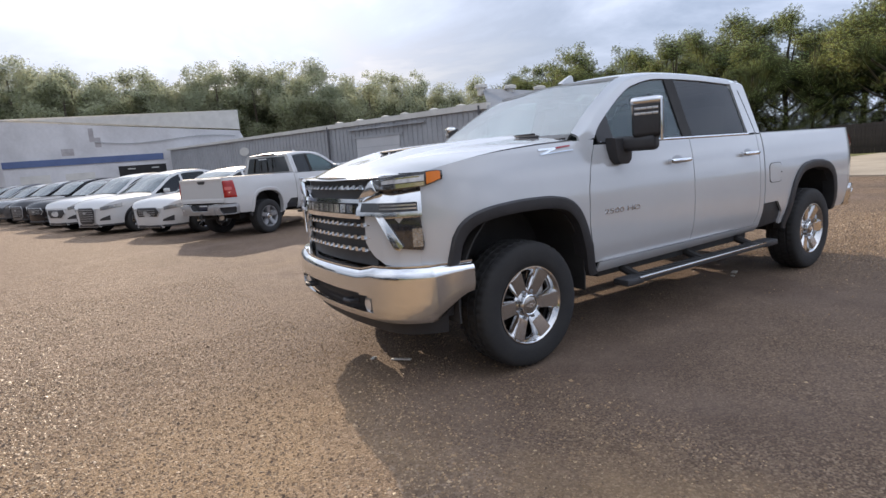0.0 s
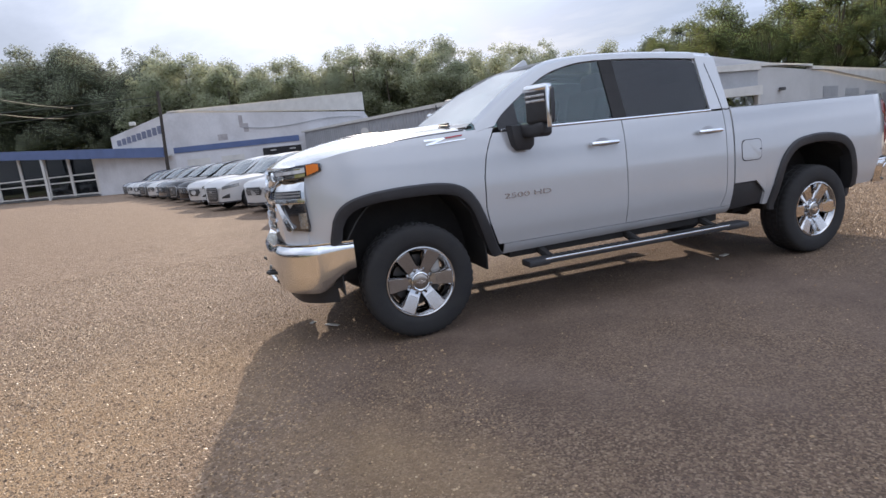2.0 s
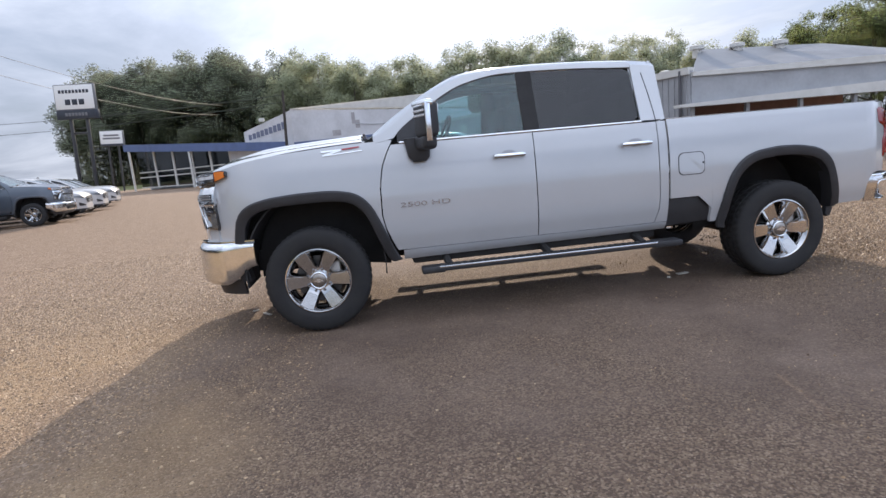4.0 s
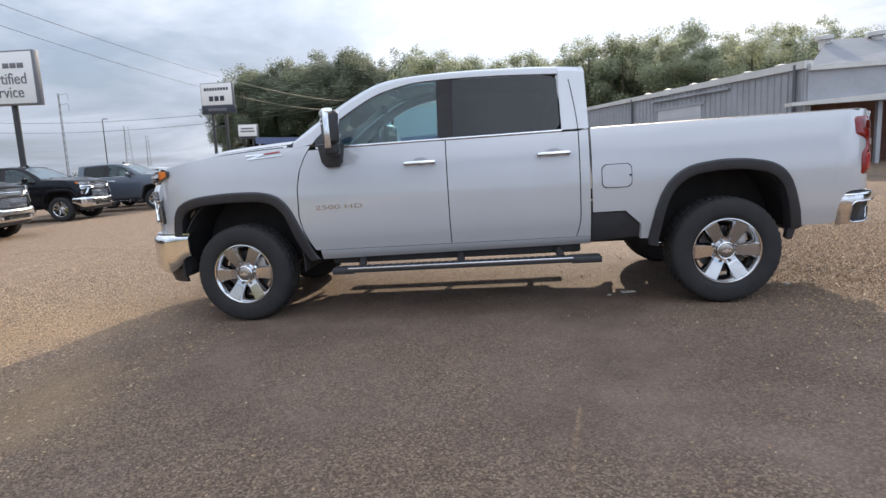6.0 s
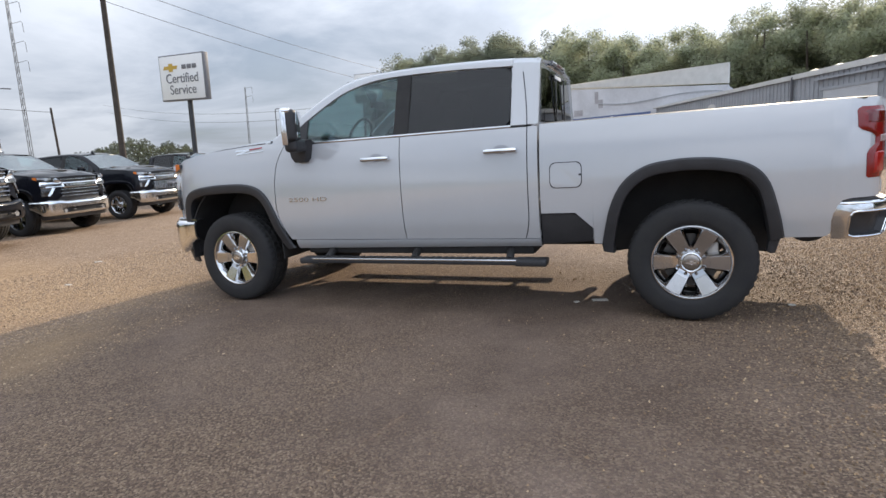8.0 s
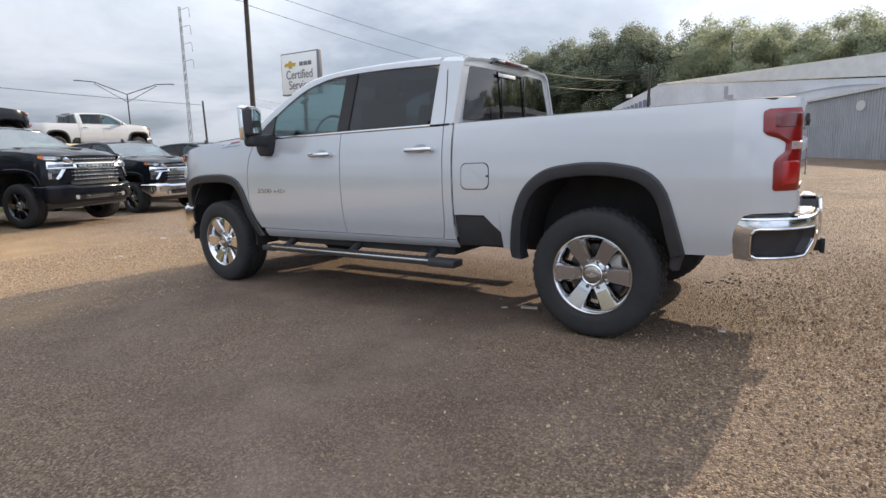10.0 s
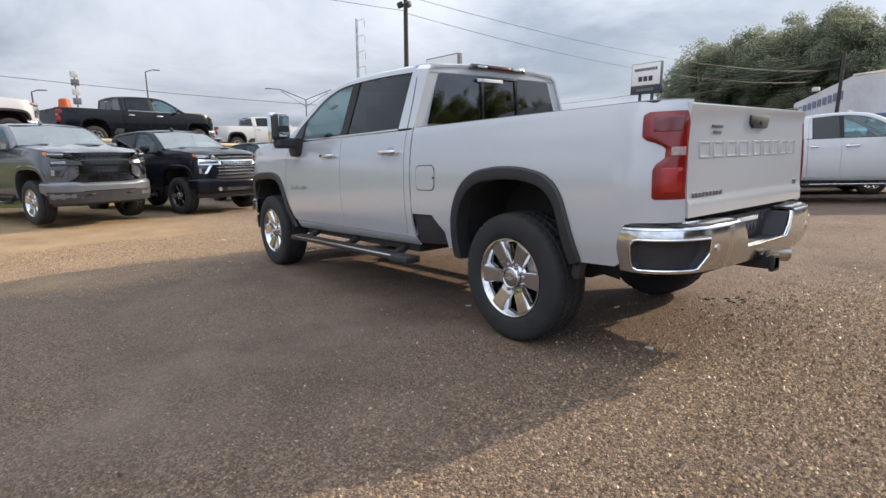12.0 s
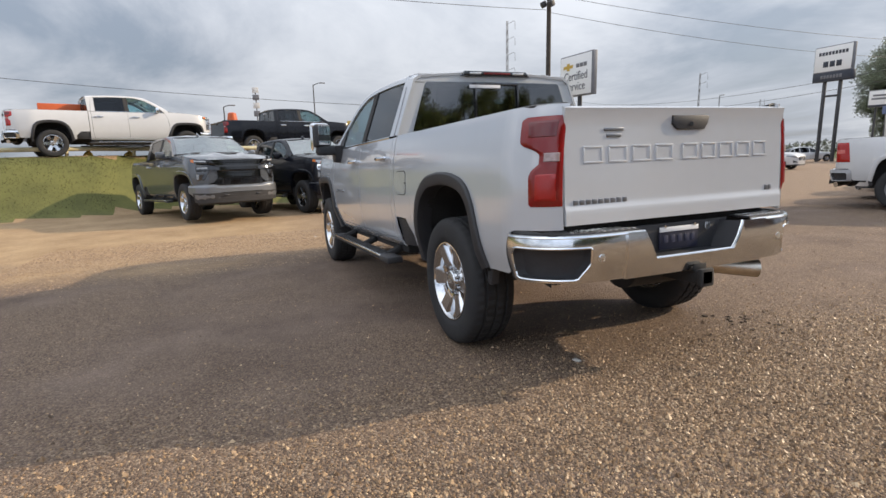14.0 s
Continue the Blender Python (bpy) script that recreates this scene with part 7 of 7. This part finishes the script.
for k in range(7):
    part("name_bar", box((-0.66 + 0.22 * k, -0.016, -1.05), (0.16, 0.012, 0.20), 0.004), SIGNGREY, sg)
for x in (-0.55, 0.55):
    part("post", box((x, 0.16, -3.8), (0.16, 0.16, 5.0), 0.01), POLEM, sg)
part("cross_bar", box((0, 0.16, -2.2), (1.1, 0.12, 0.12), 0.01), POLEM, sg)
sg = sign_cabinet(upright(-35.3, 75.5, 7.3, -10, 1.45), 2.3, 1.45, "small white lot sign on two posts", (-0.5, 0.5))
for z, w in ((0.28, 1.5), (0.0, 1.7)):
    part("name_bar", box((0, -0.016, z), (w, 0.012, 0.16), 0.004), SIGNGREY, sg)
part("name_bar", box((0, -0.02, -0.6), (2.2, 0.02, 0.18), 0.004), SIGNBLACK, sg)

PX, PY = -36.2, 26.6
up = thing("utility_pole", "tall dark utility pole with flood lamps", "utility pole", upright(PX, PY, 0, 0, 1.70))
part("pole", tube([(0, 0, -0.3), (0, 0, 9.6)], 0.15, 12, r1=0.11), WOODPOLE, up)
for s in (-1, 1):
    part("flood_lamp", box((0.35 * s, -0.1, 8.95 - 0.1 * (s > 0)), (0.30, 0.28, 0.30), 0.05, rot=(25, 0, 15 * s)), POLEM, up)
part("cross_arm", box((0, 0, 8.95), (0.8, 0.08, 0.08), 0.01), POLEM, up)


def lamp_pole(x, y, h, label, arm=0.6, both=False, dirn=0.0):
    root = thing("street_lamp", label, "street lamp", upright(x, y, 0, dirn))
    part("pole", tube([(0, 0, -0.2), (0, 0, h)], 0.10, 10, r1=0.06), POLEM, root)
    for s in ((-1, 1) if both else (1,)):
        part("arm", tube([(0, 0, h), (s * arm * 0.7, 0, h + arm * 0.28), (s * arm, 0, h + arm * 0.3)], 0.045, 8), POLEM, root)
        if both:
            part("brace", tube([(0, 0, h - 0.8), (s * arm * 0.7, 0, h + arm * 0.24)], 0.03, 8), POLEM, root)
        part("lamp_head", box((s * (arm + 0.2), 0, h + arm * 0.3), (0.7, 0.22, 0.12), 0.04), SIGNGREY, root)
    return root


def at_az(cx, cy, az, d):
    return cx + d * math.cos(radians(az)), cy + d * math.sin(radians(az))


lamp_pole(*at_az(1.84, -5.44, 127.0, 96), 10.3, "far lot lamp with square head", 0.3)
lamp_pole(*at_az(4.53, -4.72, 153.3, 70), 9.2, "tall twin-arm road lamp", 4.2, True, 62)
lamp_pole(*at_az(7.32, -2.37, 169.9, 70), 11.8, "road lamp with one short arm", 0.9, False, 90)
lamp_pole(*at_az(7.32, -2.37, 178.4, 62), 8.4, "short dark road lamp", 0.6, False, 90)
# road shields on a post
rs = thing("road_sign", "stack of highway shields on one post", "road sign", upright(*at_az(7.32, -2.37, 175.4, 60), 0, 85))
part("post", tube([(0, 0, 0), (0, 0, 10.0)], 0.06), SIGNGREY, rs)
for k, z in enumerate((9.8, 9.1, 8.3, 7.5)):
    part("shield", box((0, -0.08, z), (0.62, 0.03, 0.55), 0.05), (CREAM, SIGNGREY)[k % 2], rs)


ys = thing("road_sign", "yellow and tan roadside board on one post", "road sign", upright(*at_az(7.14, -2.68, 165.9, 60), 0, 76))
part("post", tube([(0, 0, 0), (0, 0, 5.2)], 0.07), SIGNGREY, ys)
part("board", box((0, -0.06, 5.9), (1.15, 0.08, 1.35), 0.05), mk("sign_yellow", (0.50, 0.33, 0.07), 0.5, var=0.2, scale=3), ys)
part("lower_board", box((0, -0.06, 4.95), (0.9, 0.08, 0.40), 0.03), mk("sign_tan", (0.35, 0.22, 0.10), 0.5, var=0.2, scale=3), ys)


def lattice(x, y, h, label, arms, base=0.5):
    root = thing("radio_mast", label, "mast", upright(x, y, 0, 30))
    for a in range(3):
        c, s = base * math.cos(a * 2.094), base * math.sin(a * 2.094)
        part("leg", tube([(c, s, 0), (c * 0.5, s * 0.5, h)], 0.05, 5), SIGNGREY, root)
    for k in range(int(h / 1.6)):
        z = 1.6 * k
        f = 1 - 0.5 * z / h
        for a in range(3):
            p, q = a * 2.094, (a + 1) * 2.094
            part("brace", tube([(base * f * math.cos(p), base * f * math.sin(p), z), (base * f * math.cos(q), base * f * math.sin(q), z + 1.6)], 0.025, 4), SIGNGREY, root)
    for k in range(arms):
        z = h * (0.98 - 0.10 * k)
        part("aerial", tube([(0, 0, z), (1.5, 0, z + 0.4), (1.7, 0, z + 0.2), (1.75, 0, z - 1.2)], 0.04, 5), SIGNGREY, root)
    return root


lattice(*at_az(4.53, -4.72, 148.6, 110), 28.5, "slim grey radio mast with side aerials", 4, 0.35)
lattice(*at_az(1.84, -5.44, 125.4, 190), 17, "distant grey lattice mast", 0, 1.4)
lattice(*at_az(1.84, -5.44, 123.8, 190), 14, "distant grey lattice mast", 0, 0.8)
lattice(*at_az(7.32, -2.37, 132.4, 150), 21, "distant grey lattice mast", 2, 0.3)


def wire(p, q, sag, r=0.022):
    p, q = Vector(p), Vector(q)
    ob = thing("power_line", "thin black overhead wire", "cable")
    part("cable", tube([p.lerp(q, t) - Vector((0, 0, 4 * sag * t * (1 - t))) for t in span(0, 1, 24)], r, 5), BLACKPL, ob)


TX = PX + 15.8 * math.tan(radians(LEAN))
wire((TX, PY, 15.9), (-30, 115, 15), 1.9)
wire((TX, PY, 14.4), (-31, 115, 13.2), 2.1)
wire((TX, PY, 16.0), (-27, -47, 16.8), 0.9)
wire((TX, PY, 14.6), (-27.6, -47, 15.1), 1.2)
wire(at_az(7.32, -2.37, 150, 64) + (7.4,), at_az(7.32, -2.37, 205, 62) + (11.2,), 0.7)
for az, d, h in ((150, 64, 7.8), (205, 62, 11.6)):
    x, y = at_az(7.32, -2.37, az, d)
    up2 = thing("utility_pole", "plain wooden roadside pole", "utility pole", pose(x, y, 0))
    part("pole", tube([(0, 0, -0.3), (0, 0, h)], 0.12, 8, r1=0.09), WOODPOLE, up2)
wire((-112, 84, 17.0), (-7.3, 45.6, 7.6), 2.6)
wire((-112, 85, 15.4), (-7.3, 45.6, 7.0), 2.8)
bp = thing("service_pole", "wooden service pole at the showroom corner", "utility pole", upright(-7.5, 45.6))
part("pole", tube([(0, 0, -0.2), (0.0, 0, 8.0)], 0.15, 10, r1=0.11), WOODPOLE, bp)

# ---- the bank's rail ----
RAILM = mk("yellowed_rail", (0.50, 0.44, 0.27), 0.7, var=0.2, scale=3)
gr = thing("guard_rail", "low cream-painted pipe rail along the bank top", "railing")
prev = None
for k in range(18):
    y = -24 + 1.9 * k
    x = curve(FOOT, y) - 2.75
    z = rise(x, y)
    part("post", tube([(x, y, z - 0.2), (x, y, z + 0.22)], 0.06, 8), RAILM, gr)
    if prev:
        part("rail", tube([prev, (x, y, z + 0.24)], 0.075, 8), RAILM, gr)
    prev = (x, y, z + 0.24)

# ---- the vehicles ----
hero = pickup_truck(WHITE, "pearl white crew cab heavy-duty pickup truck with chrome bumpers", near=True)
# model designation on the front doors and trim badge on the fenders
for s in (-1, 1):
    rot = pose(0, 0, 0, 90, 0, 0) if s < 0 else pose(0, 0, 0, 90, 0, 180)
    words("model_badge", "2500 HD", 0.052, 0.003, mk("badge_chrome", (0.52, 0.53, 0.55), 0.2, 0.9), Matrix.Translation((0.92, s * 1.003, 0.955)) @ rot @ Matrix.Diagonal((2.1, 1, 1, 1)), hero, "chrome model badge")
    zb = [(0.14, 1.448), (0.30, 1.452), (0.30, 1.440), (0.22, 1.418), (0.46, 1.432), (0.46, 1.424), (0.15, 1.405), (0.15, 1.415), (0.235, 1.438), (0.14, 1.434)]
    b = part("trim_badge", prism(zb, 0.004, lambda a, c, d, s=s: (a, s * (half_width(a, c) + 0.002 + d), c)), CHROME, hero, "chrome off-road trim badge")
    part("badge_stripe", prism([(0.30, 1.452), (0.44, 1.462), (0.44, 1.452), (0.31, 1.442)], 0.004, lambda a, c, d, s=s: (a, s * (half_width(a, c) + 0.002 + d), c)), BADGE_RED, b)


def park(ob, fx, fy, heading, scale=1.0, z=0.0):
    """Set a vehicle so that its front axle's middle is at fx, fy; heading in degrees."""
    ob.matrix_basis = pose(fx, fy, z, 0, 0, heading + 180) @ Matrix.Scale(scale, 4)
    return ob


ROW = "trucks parked in a row"


def set_down(ob, fx, fy, heading, scale=1.0):
    return park(ob, fx, fy, heading, scale, rise(fx - 1.5 * math.cos(radians(heading)), fy - 1.5 * math.sin(radians(heading))))


set_down(pickup_truck(GREYP, "grey crew cab pickup with black grille parked in a row", ROW, bright=False, bumper=mk("grey_bumper", (0.15, 0.158, 0.17), 0.35, 0.3, var=0.08, coat=0.8), wheels="five", flare=GREYP, style="c"), -8.0, -2.09, 19, 1.09)
set_down(pickup_truck(BLACKP, "black crew cab pickup with dark wheels parked in a row", ROW, bumper=BLACKP, flare=BLACKP, wheels="black"), -8.75, 0.90, 19, 1.08)
set_down(pickup_truck(BLACKP, "black crew cab pickup with chrome bumper parked in a row", ROW, flare=BLACKP, wheels="black"), -10.3, 4.0, 8, 1.0)
set_down(pickup_truck(BLACKP, "black crew cab pickup with tall chrome grille", ROW, flare=BLACKP, wheels="split", style="b"), -11.2, 7.3, 10, 1.0)
set_down(pickup_truck(BLACKP, "black crew cab pickup with tall chrome grille", ROW, flare=BLACKP, wheels="split", style="b"), -13.4, 13.3, 9, 1.0)
set_down(pickup_truck(BLUEGREY, "blue-grey crew cab pickup with chrome grille", ROW, flare=BLUEGREY, wheels="split", style="b"), -12.4, 17.2, 11, 1.0)
for fx, fy in ((-13.4, 20.5), (-14.4, 24.1), (-15.7, 28.4), (-18.2, 34.0)):
    set_down(crossover(WHITE2, "white family SUV parked in a row", "cars parked by the drive"), fx, fy, 12, 1.12)
park(pickup_truck(WHITE2, "white crew cab pickup parked up on the bank", "trucks on the bank", lamp=REDDARK), -16.8, -3.42, 108, 1.05, 2.12)
park(pickup_truck(BLACKP, "black crew cab pickup parked up on the bank", "trucks on the bank", flare=BLACKP, wheels="split"), -20.4, 3.2, 108, 1.06, 2.05)
set_down(pickup_truck(WHITE2, "white crew cab pickup parked on the higher lot", "trucks on the bank", lamp=REDDARK), -25.6, 10.6, 98, 1.0)
# older white extended cab pickup across the lot
ob = pickup_truck(WHITE2, "older white extended cab pickup with dull alloy wheels", "", bumper=mk("dull_bumper", (0.36, 0.365, 0.375), 0.4, 0.4, var=0.12, scale=5), bright=False, wheels="steel", squeeze=0.45, flare=WHITE2, lamp=REDDARK, square=True)
h = radians(28)
set_down(ob, 0.85 + 3.41 * math.cos(h), 10.3 + 3.41 * math.sin(h), 28, 0.95)
# crossovers along the showroom
paints = (WHITE2, WHITE2, WHITE2, BLACKP, BLACKP, GREYP, WHITE2, GREYP, WHITE2, WHITE2, GREYP)
names = {WHITE2: "white", BLACKP: "black", GREYP: "dark grey"}
spots = ((-0.26, 12.6), (-1.55, 15.3), (-2.35, 18.0), (-3.05, 20.9), (-3.8, 24.0), (-4.7, 26.9), (-5.6, 29.7), (-6.5, 32.5), (-7.3, 35.3), (-8.2, 38.1), (-9.0, 40.9))
for k, (p, (fx, fy)) in enumerate(zip(paints, spots)):
    o = crossover(p, names[p] + " crossover parked nose-out in a row", "crossovers along the showroom", height=1.72 if k % 3 else 1.66, front=("hex", "tall", "wide")[k % 3])
    set_down(o, fx, fy, 211)
set_down(crossover(SILVERP, "silver crossover parked by the workshop", ""), 9.7, 20.6, 285)

# cars far off across the road
for x, y, hd, pt, nm in ((-34.5, 56.5, 60, BLACKP, "black"), (-32.6, 60.5, 62, WHITE2, "white")):
    set_down(crossover(pt, nm + " car parked far off by the road", "far cars"), x, y, hd)
# orange barrier lying in the bed of the white truck on the bank
bar = thing("plastic_barrier", "orange plastic barrier lying in a truck bed", "barrier", park(new("spot"), -16.8, -3.42, 108, 1.05, 2.12).matrix_basis @ pose(3.45, -0.3, 1.16))
bpy.data.objects.remove(bpy.data.objects["spot"])
ORANGE = mk("orange_plastic", (0.55, 0.10, 0.02), 0.5, var=0.15, scale=3)
part("panel", box((0, 0, 0.34), (1.5, 0.10, 0.62), 0.03), ORANGE, bar)
for x in (-0.55, 0.55):
    part("foot", box((x, 0, 0.05), (0.14, 0.50, 0.10), 0.03), ORANGE, bar)

brl = thing("traffic_barrel", "orange plastic barrel standing in a black truck bed", "barrel", park(new("spot"), -20.4, 3.2, 108, 1.06, 2.05).matrix_basis @ pose(4.35, -0.35, 1.02))
bpy.data.objects.remove(bpy.data.objects["spot"])
part("body", lathe([(0.0, 0.0), (0.0, 0.27), (0.30, 0.25), (0.31, 0.235), (0.60, 0.215), (0.61, 0.20), (0.84, 0.17), (0.88, 0.10), (0.88, 0.0)], 24, "z"), ORANGE, brl)
part("band", lathe([(0.34, 0.238), (0.34, 0.243), (0.50, 0.229), (0.50, 0.224)], 24, "z", closed=True), CREAM, brl, "pale reflective band")
part("foot", box((0, 0, 0.02), (0.62, 0.62, 0.04), 0.015), BLACKPL, brl, "black rubber foot")
# wheel chocks and blocks along the bank top, and a dark rag on the grass
YELLOW = mk("yellow_block", (0.55, 0.36, 0.07), 0.6, var=0.2, scale=6)
for k, (dx, dy, w) in enumerate(((0.55, -2.6, 0.42), (0.6, -3.8, 0.30), (0.5, -5.2, 0.36), (0.65, -1.4, 0.34), (0.6, -6.4, 0.30))):
    y = dy
    x = curve(FOOT, y) - 2.75 - dx
    o = part("wheel_chock", prism([(-w / 2, 0), (w / 2, 0), (w / 2 - 0.04, 0.10), (0.02, 0.19), (-w / 2 + 0.03, 0.08)], 0.16, lambda a, b, d: (d - 0.08, a, b), 0.012), YELLOW if k % 2 == 0 else CREAM)
    o.matrix_basis = pose(x, y, rise(x, y), 0, 0, 12 * k)
    tagged(o, "yellow wheel chock lying on the bank top" if k % 2 == 0 else "pale wheel chock lying on the bank top", "wheel chock", "chocks on the bank")
bm = bmesh.new()
rnd = random.Random(21)
for k in range(7):
    box((rnd.uniform(-0.25, 0.25), rnd.uniform(-0.2, 0.2), rnd.uniform(0.02, 0.08)), (rnd.uniform(0.15, 0.3), rnd.uniform(0.1, 0.2), rnd.uniform(0.04, 0.09)), 0.03, bm, rot=(rnd.uniform(-20, 20), rnd.uniform(-20, 20), rnd.uniform(0, 180)))
o = part("rag", bm, BLACKPL)
x, y = curve(FOOT, -3.4) - 0.75, -3.4
o.matrix_basis = pose(x, y, rise(x, y) - 0.02, 0, 20, 0)
tagged(o, "crumpled dark cloth lying on the grass bank", "cloth")

# ---- loose stones on the lot, and litter ----
PEB = mk("loose_stone", (0.2, 0.16, 0.12), 0.47)
PEB.node_tree.nodes["Principled BSDF"].inputs["Specular IOR Level"].default_value = 0.42
nd, ln = PEB.node_tree.nodes, PEB.node_tree.links
geo = nd.new("ShaderNodeNewGeometry")
rp = nd.new("ShaderNodeValToRGB")
for q in (0.5, 0.9):
    rp.color_ramp.elements.new(q)
for e, c in zip(rp.color_ramp.elements, ((0.095, 0.060, 0.036), (0.285, 0.182, 0.100), (0.445, 0.300, 0.168), (0.54, 0.395, 0.245))):
    e.color = (*c, 1)
ln.new(geo.outputs["Random Per Island"], rp.inputs["Fac"])
ln.new(rp.outputs["Color"], nd["Principled BSDF"].inputs["Base Color"])
rng = np.random.default_rng(5)
N = 600000
px, py = rng.uniform(-5, 9.5, N), rng.uniform(-6.0, 7.5, N)
px[80000:310000], py[80000:310000] = rng.uniform(4.4, 8.8, 230000), rng.uniform(-5.2, 2.4, 230000)
px[80000:310000] += rng.normal(0, 0.35, 230000)
py[80000:310000] += rng.normal(0, 0.6, 230000)
px[310000:520000], py[310000:520000] = rng.uniform(-4.6, 0.0, 210000), rng.uniform(-5.2, 1.5, 210000)
px[520000:], py[520000:] = rng.uniform(-7.5, -0.9, 80000), rng.uniform(-2.6, 4.6, 80000)
keepers = (np.arange(N) >= 520000) | (rng.random(N) < np.clip(np.maximum(0.05 + 0.55 * (px - 4.5 - 0.25 * (py < -1.0)), (0.05 + 0.34 * (-0.7 - px)) * np.clip((px + 4.6) / 2.2, 0.0, 1.0)), 0.13, 1.0))
px, py = px[keepers], py[keepers]
N = len(px)
r = (rng.gamma(3.0, 0.00125, N) + 0.0024) * np.where(px > 4.6, 1.12, np.where(px < -2.6, 1.25, 1.0))
flat = np.where(px < 2.0, 0.55, 1.0)
ang = rng.uniform(0, 6.283, N)
base = np.array([(1, 0, 0), (-0.2, 0.9, 0), (-0.9, -0.1, 0), (0.1, -0.8, 0), (0.1, 0.1, 0.0)])
ca, sa = np.cos(ang), np.sin(ang)
V = np.empty((N, 5, 3))
jit = rng.uniform(0.75, 1.25, (N, 5, 2))
bx, by = base[:, 0] * jit[:, :, 0], base[:, 1] * jit[:, :, 1]
V[:, :, 0] = px[:, None] + r[:, None] * (bx * ca[:, None] - by * sa[:, None])
V[:, :, 1] = py[:, None] + r[:, None] * (bx * sa[:, None] + by * ca[:, None])
V[:, :, 2] = 0.0005
V[:, 4, 2] += r * flat * rng.uniform(0.55, 1.45, N)
V[:, 4, :2] += r[:, None] * rng.uniform(-0.45, 0.45, (N, 2))
F = np.array([(0, 1, 4), (1, 2, 4), (2, 3, 4), (3, 0, 4)])[None] + (np.arange(N) * 5)[:, None, None]
me = bpy.data.meshes.new("loose_gravel")
me.from_pydata(V.reshape(-1, 3).tolist(), [], F.reshape(-1, 3).tolist())
me.materials.append(PEB)
tagged(new("loose_gravel", me), "loose brown and pale stone chips on the lot", "gravel", kind="stuff")

SCRAP = mk("pale_scrap", (0.55, 0.52, 0.47), 0.8, var=0.2, scale=20)
for x, y, w, d, a in ((3.37, -0.52, 0.13, 0.05, 20), (3.19, -0.60, 0.05, 0.03, 60), (-0.61, -0.22, 0.16, 0.03, 125), (4.75, -0.47, 0.05, 0.03, 10), (-0.75, -0.05, 0.06, 0.03, 40), (-2.96, -0.7, 0.08, 0.03, 15), (-4.2, 0.6, 0.10, 0.04, 70)):
    o = part("litter_scrap", box((0, 0, 0.006), (w, d, 0.010), 0.004, rot=(2, 3, 0)), SCRAP)
    o.matrix_basis = pose(x, y, rise(x, y), 0, 0, a)
    tagged(o, "flat pale scrap lying on the lot", "litter")

# broken-up spot in the seal: dark crumbs pushed up round a scuff
CRUMB = mk("broken_seal", (0.105, 0.074, 0.050), 0.9, var=0.4, scale=18, bump=0.6, bscale=60)
rnd = random.Random(12)
bm = bmesh.new()
for k in range(20):
    a, d = rnd.uniform(0, 6.283), rnd.uniform(0.0, 1.0) ** 0.7
    cx, cy = 4.73 + 0.30 * d * math.cos(a) + 0.10 * math.sin(3 * a), 1.01 + 0.16 * d * math.sin(a)
    w = rnd.uniform(0.010, 0.026)
    box((cx, cy, 0.004), (w * 1.8, w, rnd.uniform(0.008, 0.016)), 0.003, bm, rot=(rnd.uniform(-12, 12), rnd.uniform(-12, 12), rnd.uniform(0, 180)), seg=1)
tagged(part("seal_crumbs", bm, CRUMB), "dark broken crumbs of the lot surface", "rubble", kind="stuff")
